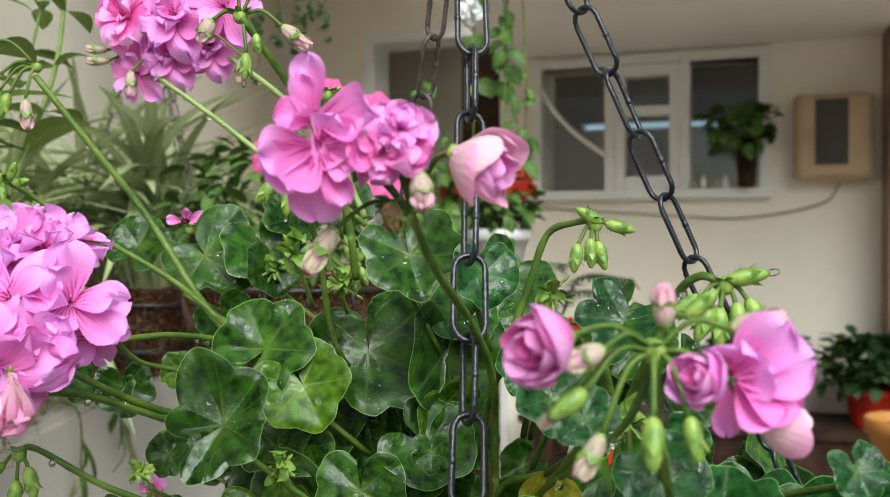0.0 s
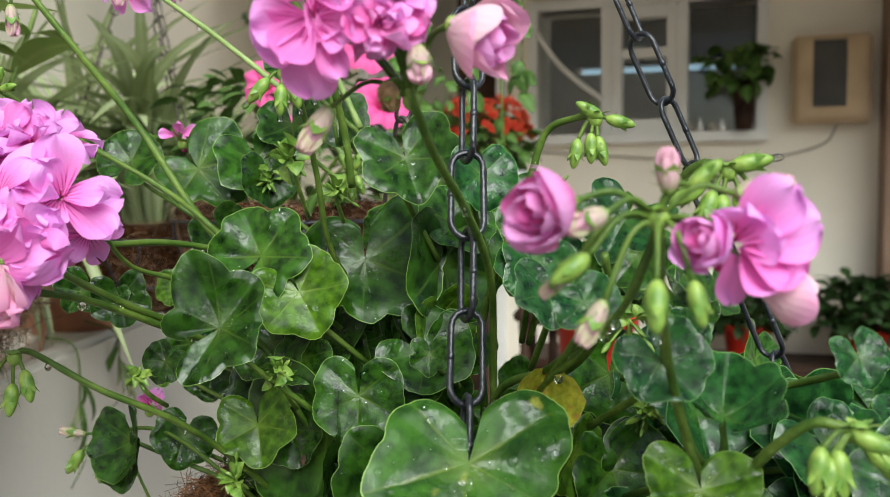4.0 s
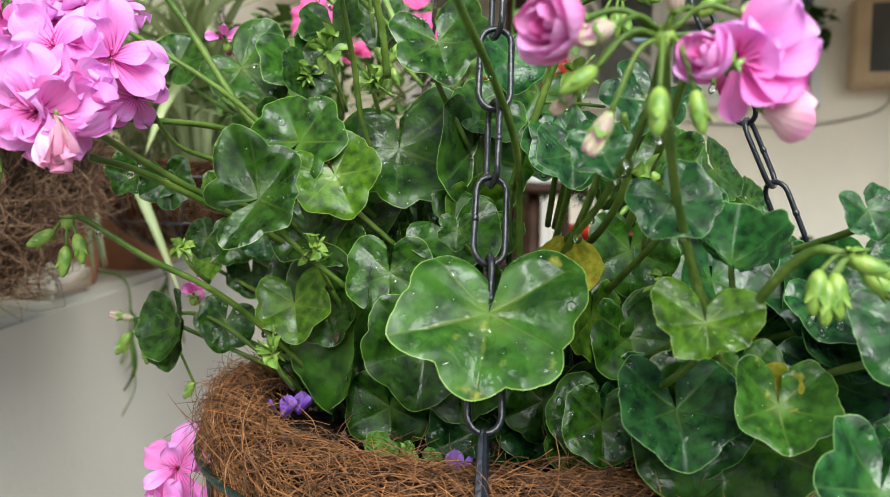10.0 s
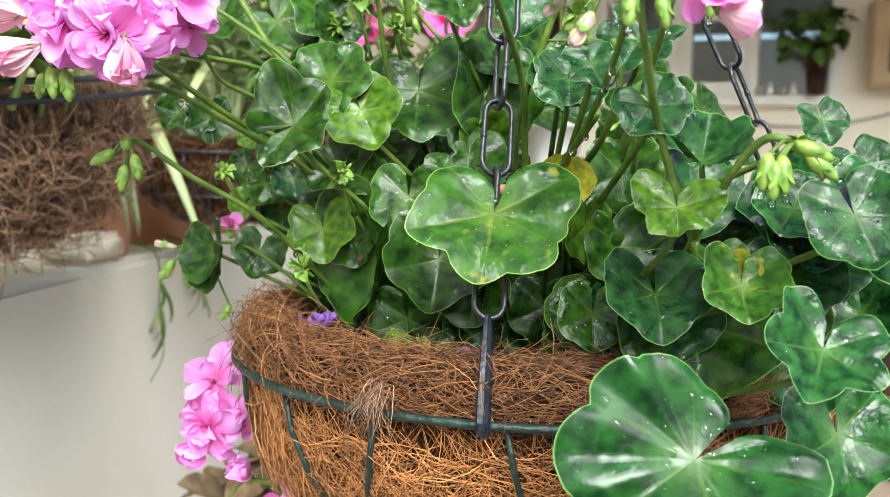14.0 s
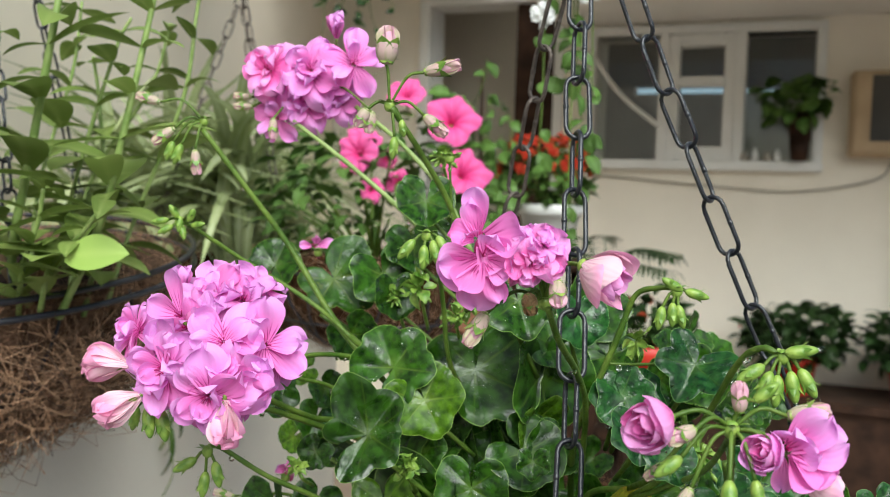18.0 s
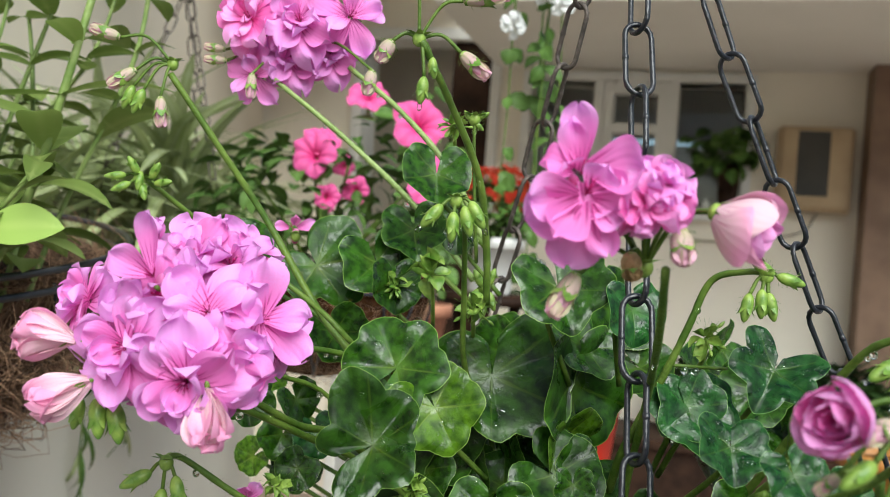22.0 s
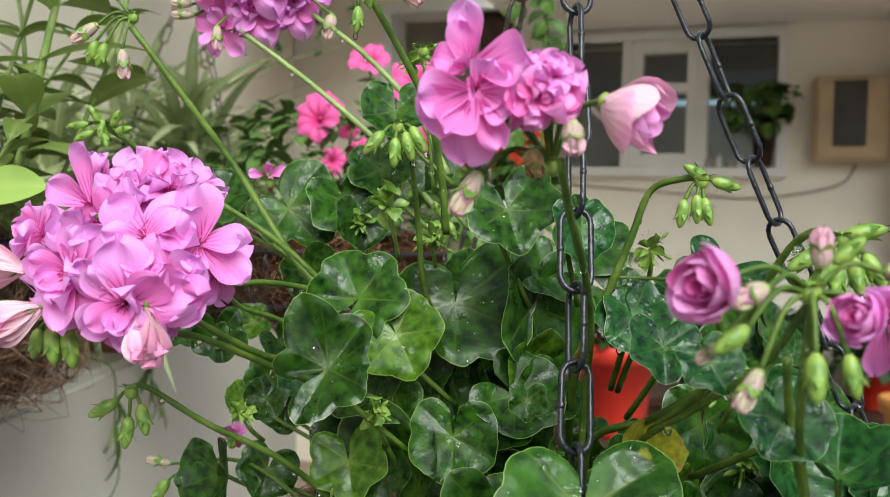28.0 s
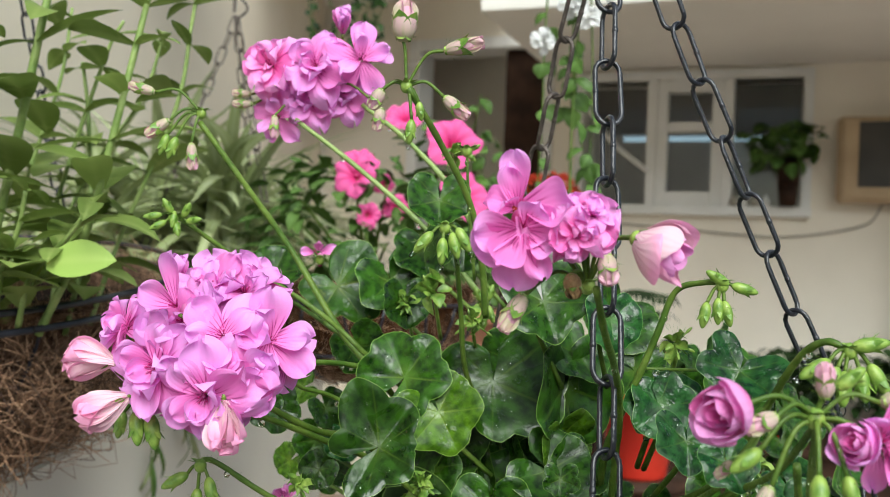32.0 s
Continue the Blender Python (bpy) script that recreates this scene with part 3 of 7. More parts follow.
# ---------------------------------------------------------------- the house
# the house stands at an angle to the low wall
HOUSE = Matrix.Translation((1.0, 4.4, 0)) @ Matrix.Rotation(radians(-18), 4, "Z") @ Matrix.Translation((-1.0, -4.4, 0))


def housed(ob):
    """Turns a finished thing along with the house."""
    ob.matrix_basis = HOUSE @ ob.matrix_basis
    return ob


def slab(name, lo, hi, material, label, category, bevel=0.0, house=False):
    bm = bmesh.new()
    box(bm, lo, hi, bevel)
    ob = part(name, bm, material)
    if house:
        housed(ob)
    ob.data.polygons.foreach_set("use_smooth", [False] * len(ob.data.polygons))
    return tagged(ob, label, category, kind="structure")


WY = 4.40          # plane of the house wall with the window, before it is turned
slab("ground", (-400, -400, -0.2), (400, 400, -0.012), M_GROUND, "pale grey paved yard", "ground")
slab("floor", (-1.1, 0.6, -0.11), (4.6, 8.6, 0.0), M_FLOOR, "unseen veranda floor in brown tile, made pale to bounce light", "floor")
slab("wall_west", (-1.12, -0.6, 0.0), (-0.92, 4.98, 3.1), M_CREAM, "cream plastered side wall of the veranda", "wall")
slab("wall_ledge", (-0.917, 0.15, 0.0), (-0.57, 3.2, 1.10), M_WHITE_WALL, "white plastered low wall with a broad top", "wall", 0.012)
WX0, WX1, WZ0, WZ1 = 0.465, 1.495, 1.632, 2.245
DX0, DX1, DZ1 = -0.50, 0.30, 2.50
HEAD = 2.31        # underside of the low veranda ceiling
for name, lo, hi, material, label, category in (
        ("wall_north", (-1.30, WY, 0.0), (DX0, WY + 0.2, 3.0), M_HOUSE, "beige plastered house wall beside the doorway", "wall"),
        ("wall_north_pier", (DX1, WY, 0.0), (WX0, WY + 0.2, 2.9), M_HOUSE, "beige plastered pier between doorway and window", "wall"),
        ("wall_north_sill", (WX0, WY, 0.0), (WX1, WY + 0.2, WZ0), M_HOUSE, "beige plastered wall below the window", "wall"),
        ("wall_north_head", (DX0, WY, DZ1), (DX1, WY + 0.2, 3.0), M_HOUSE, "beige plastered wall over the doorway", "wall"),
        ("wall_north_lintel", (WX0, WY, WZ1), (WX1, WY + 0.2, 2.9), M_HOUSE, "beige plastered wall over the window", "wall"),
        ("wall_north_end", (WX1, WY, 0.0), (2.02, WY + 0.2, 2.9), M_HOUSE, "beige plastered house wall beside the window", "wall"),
        ("wall_east", (2.02, WY - 0.20, 0.0), (2.5, WY + 0.2, 2.9), M_PILLAR, "brown wood-clad corner pillar", "pillar"),
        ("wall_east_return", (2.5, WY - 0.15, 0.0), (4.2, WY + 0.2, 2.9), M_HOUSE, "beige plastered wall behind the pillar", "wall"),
        # slot added in the back wall: sky through it stands in for the panes' bright streak
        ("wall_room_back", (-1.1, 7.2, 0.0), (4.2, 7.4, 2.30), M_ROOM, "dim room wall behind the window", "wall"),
        ("wall_room_top", (-1.1, 7.2, 2.37), (4.2, 7.4, 2.9), M_ROOM, "dim room wall over an added slot that makes a bright streak", "wall"),
        ("wall_room_slit", (-1.1, 7.2, 2.30), (0.2, 7.4, 2.37), M_ROOM, "dim room wall beside an added slot that makes a bright streak", "wall"),
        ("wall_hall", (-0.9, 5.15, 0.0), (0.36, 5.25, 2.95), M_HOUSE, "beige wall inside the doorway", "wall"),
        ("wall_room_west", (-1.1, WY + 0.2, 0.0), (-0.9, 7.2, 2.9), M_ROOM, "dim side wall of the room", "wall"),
        # wall stops short: the gap above it is added to brighten the room
        ("wall_room_east", (4.0, WY + 0.2, 0.0), (4.2, 7.2, 1.7), M_ROOM, "dim side wall of the room, cut low to let daylight in", "wall"),
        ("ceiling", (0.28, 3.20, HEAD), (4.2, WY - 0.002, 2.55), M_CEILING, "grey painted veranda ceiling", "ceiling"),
        # out of view, added to keep light off the wall about the doorway
        ("shade_slab", (-1.3, 2.6, 2.72), (0.275, WY - 0.002, 2.85), M_CEILING, "unseen slab added before the doorway to shade its wall", "ceiling"),
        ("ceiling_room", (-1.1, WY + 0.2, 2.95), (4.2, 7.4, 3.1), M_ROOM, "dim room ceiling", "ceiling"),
        ("rail", (-0.3, 2.9, 2.37), (4.2, 3.0, 2.45), M_FRAME, "white painted rail under the open rafters", "rail"),
        ("beam", (-0.1, 1.5, 2.37), (4.2, 1.65, 2.75), M_FRAME, "white painted beam along the veranda edge", "beam")):
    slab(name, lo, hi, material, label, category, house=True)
# never in view: added behind the camera to hold back low sky light
slab("sky_block_wall", (-9, -2.7, -0.012), (9, -2.45, 1.3), M_GROUND, "unseen grey wall added behind the camera to block low sky", "wall")


def frame_bar(parent, name, lo, hi, material=None, bevel=0.006):
    bm = bmesh.new()
    box(bm, lo, hi, bevel)
    ob = part(name, bm, material or M_FRAME)
    ob.data.polygons.foreach_set("use_smooth", [False] * len(ob.data.polygons))
    under(ob, parent)
    return ob


def window():
    w = thing("window_1", (WX0, WY, WZ0), "white framed three-light window with dark glass", "window", kind="structure")
    y0, y1 = WY - 0.035, WY + 0.09
    g = 0.045
    frame_bar(w, "window_frame", (WX0 - g, y0, WZ0 - g), (WX0, y1, WZ1 + g))
    frame_bar(w, "window_frame", (WX1, y0, WZ0 - g), (WX1 + g, y1, WZ1 + g))
    frame_bar(w, "window_frame", (WX0, y0, WZ1), (WX1, y1, WZ1 + g))
    frame_bar(w, "window_sill", (WX0 - 0.05, y0 - 0.02, WZ0 - 0.045), (WX1 + 0.05, y1, WZ0 + 0.002))
    x1, x2 = 0.803, 1.162
    for x in (x1, x2):
        frame_bar(w, "mullion", (x - 0.025, y0 + 0.004, WZ0), (x + 0.025, y1 - 0.004, WZ1))
    # middle casement with a cross bar
    a, b = x1 + 0.025, x2 - 0.025
    for lo, hi in (((a, y0 + 0.01, WZ0), (a + 0.05, y1 - 0.02, WZ1)), ((b - 0.05, y0 + 0.01, WZ0), (b, y1 - 0.02, WZ1)),
                   ((a + 0.05, y0 + 0.01, WZ1 - 0.06), (b - 0.05, y1 - 0.02, WZ1)), ((a + 0.05, y0 + 0.01, WZ0), (b - 0.05, y1 - 0.02, WZ0 + 0.07)),
                   ((a + 0.05, y0 + 0.012, WZ0 + 0.36), (b - 0.05, y1 - 0.03, WZ0 + 0.41))):
        frame_bar(w, "casement_bar", lo, hi)
    for lo, hi in (((WX0, WZ0), (x1 - 0.025, WZ1)), ((a + 0.05, WZ0 + 0.07), (b - 0.05, WZ0 + 0.36)), ((a + 0.05, WZ0 + 0.41), (b - 0.05, WZ1 - 0.06)), ((x2 + 0.025, WZ0), (WX1, WZ1))):
        bm = bmesh.new()
        box(bm, (lo[0], WY + 0.03, lo[1]), (hi[0], WY + 0.036, hi[1]))
        p = part("pane", bm, M_PANE)
        p.data.polygons.foreach_set("use_smooth", [False] * len(p.data.polygons))
        p.visible_shadow = False
        under(p, w)
    # dark blind drawn behind the glass
    frame_bar(w, "blind", (x2 + 0.026, WY + 0.14, WZ0 + 0.36), (WX1 - 0.002, WY + 0.15, WZ1), M_DARK, 0.0)
    housed(w)


M_PANE = glass_mat("window_glass", (0.9, 0.93, 0.93), 0.0)
window()


def doorway():
    d = thing("door_1", (DX0, WY, 0), "white framed doorway with a brown door standing open", "doorway", kind="structure")
    y0, y1 = WY - 0.03, WY + 0.2
    frame_bar(d, "door_frame", (DX0, y0, 0), (DX0 + 0.06, y1, DZ1))
    frame_bar(d, "door_frame", (DX1 - 0.05, y0, 0), (DX1, y1, DZ1))
    frame_bar(d, "door_frame", (DX0 + 0.06, y0, DZ1 - 0.06), (DX1 - 0.05, y1, DZ1))
    frame_bar(d, "door_leaf", (DX1 - 0.27, WY + 0.03, 0.01), (DX1 - 0.05, WY + 0.08, DZ1 - 0.06), M_WOOD)
    housed(d)


doorway()


def meter_box(x0, x1, z0, z1):
    b = thing("meter_box", (x0, WY, z0), "tan meter box with a dark glazed panel on the wall", "meter box")
    frame_bar(b, "casing", (x0, WY - 0.10, z0), (x1, WY, z1), M_BOX, 0.012)
    w = x1 - x0
    frame_bar(b, "door_rim", (x0 + 0.02, WY - 0.112, z0 + 0.02), (x1 - 0.02, WY - 0.10, z1 - 0.015), M_BOX, 0.004)
    frame_bar(b, "panel", (x0 + w * 0.26, WY - 0.116, z0 + 0.07), (x0 + w * 0.68, WY - 0.111, z1 - 0.025), M_PANEL, 0.002)
    bm = bmesh.new()
    sweep(bm, spline([(x0 + 0.2, WY - 0.012, z0 - 0.002), (x0 + 0.12, WY - 0.012, z0 - 0.10), (x0 - 0.2, WY - 0.012, z0 - 0.16), (x0 - 0.5, WY - 0.012, z0 - 0.15), (x0 - 1.2, WY - 0.012, z0 - 0.10)]), 0.005, sides=6)
    c = part("cable", bm, M_RUBBER)
    under(c, b)
    housed(b)


# ---------------------------------------------------------------- plants about the veranda
def flower_pot(name, x, y, z, r, h, material, label):
    """A pot that tapers to its foot, with a rim, a hollow and soil."""
    p = thing(name, (x, y, z), label, "pot")
    bm = bmesh.new()
    prof = [(0.0, 0.0), (r * 0.68, 0.0), (r * 0.72, 0.01), (r * 0.95, h * 0.8), (r * 1.06, h * 0.8), (r * 1.08, h * 0.98), (r * 1.03, h), (r * 0.94, h * 0.98), (r * 0.90, h * 0.86)]
    seg = 28
    rows = [[bm.verts.new((q * math.cos(k * math.tau / seg), q * math.sin(k * math.tau / seg), w)) for k in range(seg)] for q, w in prof[1:]]
    bm.faces.new(rows[0][::-1])
    for a, b in zip(rows, rows[1:]):
        for k in range(seg):
            bm.faces.new((a[k], a[(k + 1) % seg], b[(k + 1) % seg], b[k]))
    part("body", bm, material, p)
    bm = bmesh.new()
    bmesh.ops.create_circle(bm, cap_ends=True, radius=r * 0.92, segments=24, matrix=Matrix.Translation((0, 0, h * 0.87)))
    part("soil", bm, M_SOIL, p)
    return p


def bush(name, at, rad, n, size, material, label, category="plant", seed=1, stems=8, width=0.6, flowers=None, droop=0.0, down=0.0):
    """A leafy plant: stems from its foot, and many single leaves that fill an uneven mound. flowers: (material, number, size, kind, up)."""
    rng = random.Random(seed)
    p = thing(name, at, label, category)
    rx, ry, rz = rad
    bm = bmesh.new()
    for k in range(stems):
        a = rng.uniform(0, math.tau)
        e = Vector((rx * 0.7 * math.cos(a), ry * 0.7 * math.sin(a), rz * rng.uniform(0.6, 1.4)))
        sweep(bm, spline([(0, 0, 0), e * 0.5 + Vector((0, 0, 0.1 * rz)), e], 4), 0.0035, 0.0015, 5)
    part("stem", bm, M_STEM, p)
    bm = bmesh.new()
    for k in range(n):
        d = Vector((rng.gauss(0, 1), rng.gauss(0, 1), rng.gauss(0, 1))).normalized() * rng.uniform(0.45, 1.0) ** 0.6
        d *= 1 + 0.25 * noise.noise(d * 2.3 + Vector((seed, 0, 0)))
        q = Vector((d.x * rx, d.y * ry, rz * 0.85 + d.z * rz))
        if q.z < -down:
            continue
        m = (Matrix.Translation(q) @ Matrix.Rotation(math.atan2(d.y, d.x) - math.pi / 2 + rng.uniform(-0.9, 0.9), 4, "Z")
             @ Matrix.Rotation(radians(rng.uniform(-50, 40) - droop), 4, "X") @ Matrix.Rotation(radians(rng.uniform(-30, 30)), 4, "Y"))
        s = size * rng.uniform(0.7, 1.25)
        add_blade(bm, m, s, s * width, rng.uniform(0.1, 0.4), 5, 0.75, 0.15)
    tagged(part("foliage", bm, material, p), kind="stuff")
    if flowers:
        fm, num, fs, kind, up = flowers
        meshes = []
        for v in range(2):
            o = part("blossom", floret_bm(rng, kind), [fm, fm, M_BUD], p)
            meshes.append(o)
        for k in range(num):
            a, e = rng.uniform(0, math.tau), rng.uniform(0.1, 1.0)
            d = Vector((math.cos(a) * math.sqrt(1 - e * e * 0.6), math.sin(a) * math.sqrt(1 - e * e * 0.6), e))
            q = Vector((d.x * rx * 1.05, d.y * ry * 1.05, rz * 0.85 + d.z * rz * up))
            m = Matrix.Translation(q) @ d.to_track_quat("Z", "Y").to_matrix().to_4x4() @ Matrix.Scale(fs * rng.uniform(0.8, 1.15), 4)
            if k < 2:
                meshes[k].matrix_basis = m
            else:
                again("blossom", meshes[k % 2], m, p)
    return p


def spider_plant(at, n, length, label, seed, spread=1.0):
    """A tuft of long arching strap leaves, each a part."""
    rng = random.Random(seed)
    p = thing("spider_plant", at, label, "plant")
    meshes = []
    for v in range(7):
        bm = bmesh.new()
        add_blade(bm, Matrix.Identity(4), length * rng.uniform(0.75, 1.2), rng.uniform(0.015, 0.026), rng.uniform(0.25, 1.15), 12, 0.55, 0.35, 0.0)
        meshes.append(part("leaf", bm, M_SPIDER, p))
    for k in range(n):
        m = (Matrix.Translation((rng.uniform(-0.02, 0.02), rng.uniform(-0.02, 0.02), 0)) @ Matrix.Rotation(rng.uniform(0, math.tau), 4, "Z")
             @ Matrix.Rotation(radians(rng.uniform(25, 85) / spread), 4, "X"))
        if k < 7:
            meshes[k].matrix_basis = m
        else:
            again("leaf", meshes[k % 7], m, p)
    return p


def link_bm(length=0.034, width=0.0125, r=0.0014):
    bm = bmesh.new()
    a, pts = length / 2 - width / 2 - r, []
    for k in range(9):
        t = math.pi * k / 8
        pts.append(Vector((width / 2 * math.cos(t), 0, a + width / 2 * math.sin(t))))
    for k in range(9):
        t = math.pi + math.pi * k / 8
        pts.append(Vector((width / 2 * math.cos(t), 0, -a + width / 2 * math.sin(t))))
    # the weld is a small bulge on one side
    sweep(bm, pts, r, sides=8, closed=True)
    egg(bm, Matrix.Translation((width / 2, 0, 0)), r * 1.25, 0.0025, 8, 6)
    return bm


def chain(bottom, top, material, label, length=0.034, r=0.0014, width=0.0125, spin=15.0, seed=1, group="chains of the basket"):
    """Links hung end to end from top to bottom, each turned a quarter against the next."""
    rng = random.Random(seed)
    b, t = Vector(bottom), Vector(top)
    c = thing("hanging_chain", b, label, "chain", group)
    d = t - b
    step = length - 4.2 * r
    num = max(2, int(round(d.length / step)))
    rot = d.to_track_quat("Z", "Y").to_matrix().to_4x4()
    first = None
    for k in range(num):
        q = d * ((k + 0.5) / num)
        m = Matrix.Translation(q) @ rot @ Matrix.Rotation(radians(spin + 90 * (k % 2) + rng.uniform(-12, 12)), 4, "Z") @ Matrix.Rotation(radians(rng.uniform(-3, 3)), 4, "Y")
        if first is None:
            first = part("link", link_bm(length, width, r), material, c)
            first.matrix_basis = m
        else:
            again("link", first, m, c)
    return c


def fibres(bm, rng, n, place, length, r, stray=0.05, fan=0.55, curl=0.55):
    """Loose coir strands: thin three-sided threads that curl along a surface and stray from it."""
    for k in range(n):
        q, nrm, tan = place(rng)
        side = nrm.cross(tan)
        a, ln = rng.gauss(0, fan), length * rng.uniform(0.4, 1.3)
        turn_, lift = rng.gauss(0, curl), abs(rng.gauss(0, stray)) * ln
        pts = [q]
        for i in range(1, 5):
            q = q + (tan * math.cos(a) + side * math.sin(a)) * (ln / 4)
            a += turn_ + rng.gauss(0, 0.15)
            pts.append(q + nrm * lift * math.sin(i * 0.8))
        sweep(bm, pts, r * rng.uniform(0.7, 1.3), r * 0.4, 3)


def basket(name, cx, cy, rim_z, R, depth, label, fibre, wire, n_top, n_side, seed, soil_z=-0.02, ribs=18, lip=0.022, double=False):
    """A half-round wire basket with a coir liner: rim wire, lower ring, curved ribs in a zigzag, matted liner, loose strands and soil."""
    rng = random.Random(seed)
    b = thing(name, (cx, cy, rim_z), label, "hanging basket")

    def prof(t):
        # t from 0 (foot) to 1 (rim)
        return R * 0.98 * math.sin(t * math.pi / 2) ** (0.75 if double else 0.97) if t > 0 else 0.0, -depth * math.cos(t * math.pi / 2) ** (1.15 if double else 1.02)
    seg = 64
    bm = bmesh.new()
    rows = []
    outer = [(prof(t / 9)) for t in range(1, 10)] + [(R * 1.0, lip * 0.55), (R * 0.975, lip), (R * 0.92, lip * 1.08), (R * 0.875, lip * 0.8), (R * 0.85, 0.0), (R * 0.82, soil_z - 0.02)]
    for r, z in outer:
        rows.append([bm.verts.new((r * (1 + 0.02 * noise.noise(Vector((3 * math.cos(k * math.tau / seg), 3 * math.sin(k * math.tau / seg), z * 20 + seed)))) * math.cos(k * math.tau / seg),
                                   r * (1 + 0.02 * noise.noise(Vector((3 * math.cos(k * math.tau / seg), 3 * math.sin(k * math.tau / seg), z * 20 + seed)))) * math.sin(k * math.tau / seg),
                                   z + (0.004 * noise.noise(Vector((5 * math.cos(k * math.tau / seg), 5 * math.sin(k * math.tau / seg), seed))) if z > 0 else 0))) for k in range(seg)])
    foot = bm.verts.new((0, 0, -depth))
    for k in range(seg):
        bm.faces.new((foot, rows[0][(k + 1) % seg], rows[0][k]))
    for a, c in zip(rows, rows[1:]):
        for k in range(seg):
            bm.faces.new((a[k], a[(k + 1) % seg], c[(k + 1) % seg], c[k]))
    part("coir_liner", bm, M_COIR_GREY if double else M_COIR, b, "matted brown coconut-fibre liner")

    def side(g):
        t, a = g.uniform(0.25, 0.86 if double else 0.93), g.uniform(0, math.tau)
        r, z = prof(t)
        n = Vector((math.cos(a) * (0.35 + 0.65 * t), math.sin(a) * (0.35 + 0.65 * t), -0.9 * (1 - t))).normalized()
        e = Vector((-math.sin(a), math.cos(a), 0))
        up = n.cross(e)
        w = g.uniform(0, math.tau)
        return Vector((math.cos(a) * r, math.sin(a) * r, z)) + n * g.uniform(0.0, 0.003), n, e * math.cos(w) + up * math.sin(w)

    def crown(g):
        t, a = g.random(), g.uniform(0, math.tau)
        ang = radians(-70 + 230 * t)
        rr, zz = R * 0.925 + 0.075 * R * math.cos(ang), lip * 0.5 + lip * 0.62 * math.sin(ang)
        n = Vector((math.cos(a) * math.cos(ang), math.sin(a) * math.cos(ang), math.sin(ang)))
        e = Vector((-math.sin(a), math.cos(a), 0))
        up = n.cross(e)
        w = g.gauss(0, 0.35)
        return Vector((math.cos(a) * rr, math.sin(a) * rr, zz)), n, (e * math.cos(w) + up * math.sin(w)) * g.choice((-1, 1))
    bm = bmesh.new()
    fibres(bm, rng, n_side, side, 0.042 if not double else 0.065, 0.00029 if not double else 0.0006, 0.045 if not double else 0.30, curl=0.42)
    tagged(part("coir_fluff", bm, fibre, b, "loose golden-brown coir strands"), kind="stuff")
    bm = bmesh.new()
    fibres(bm, rng, n_top, crown, 0.030, 0.00030, 0.10 if not double else 0.3, 0.34, curl=0.2)
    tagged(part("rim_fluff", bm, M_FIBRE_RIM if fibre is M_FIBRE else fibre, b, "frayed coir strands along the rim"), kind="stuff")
    # wires
    def ring(r, z, wr, nm):
        q = bmesh.new()
        sweep(q, [Vector((r * math.cos(k * math.tau / 96), r * math.sin(k * math.tau / 96), z)) for k in range(96)], wr, sides=8, closed=True)
        part(nm, q, wire, b)
    ring(R * (1.12 if double else 1.035), 0.0, 0.0031 if double else 0.0022, "rim_wire")
    if double:
        ring(R * 1.12, 0.016, 0.0031, "rim_wire")
    rr, rz = prof(0.62)
    ring(rr + 0.007, rz - 0.002, 0.0018, "lower_ring")
    for k in range(ribs):
        a0 = math.tau * (k + 0.25) / ribs
        for sgn in ((1,) if k % 2 else (-1,)):
            q = bmesh.new()
            pts = []
            for i in range(9):
                t = 1 - i / 8 * 0.8
                r, z = prof(t)
                a = a0 + sgn * (0.18 * math.sin(i / 8 * math.pi * 0.5) ** 1.3)
                pts.append(Vector(((r + 0.0065) * math.cos(a), (r + 0.0065) * math.sin(a), z - 0.002)))
            sweep(q, pts, 0.0016, sides=7)
            part("rib", q, wire, b)
    bm = bmesh.new()
    g2 = 18
    pts = [[bm.verts.new((R * 0.86 * (i / g2) * math.cos(k * math.tau / 40), R * 0.86 * (i / g2) * math.sin(k * math.tau / 40),
                          soil_z + 0.012 * noise.noise(Vector((i * 0.6, k * 0.9, seed))))) for k in range(40)] for i in range(1, g2 + 1)]
    for a, c in zip(pts, pts[1:]):
        for k in range(40):
            bm.faces.new((a[k], c[k], c[(k + 1) % 40], a[(k + 1) % 40]))
    c0 = bm.verts.new((0, 0, soil_z))
    for k in range(40):
        bm.faces.new((c0, pts[0][k], pts[0][(k + 1) % 40]))
    part("soil", bm, M_SOIL, b, "dark damp potting soil")
    return b


# ---------------------------------------------------------------- the geranium
geranium = thing("ivy_geranium", (BX, BY, RIM), "ivy geranium with wet lobed leaves and pink double flowers", "plant")
_lr = random.Random(41)


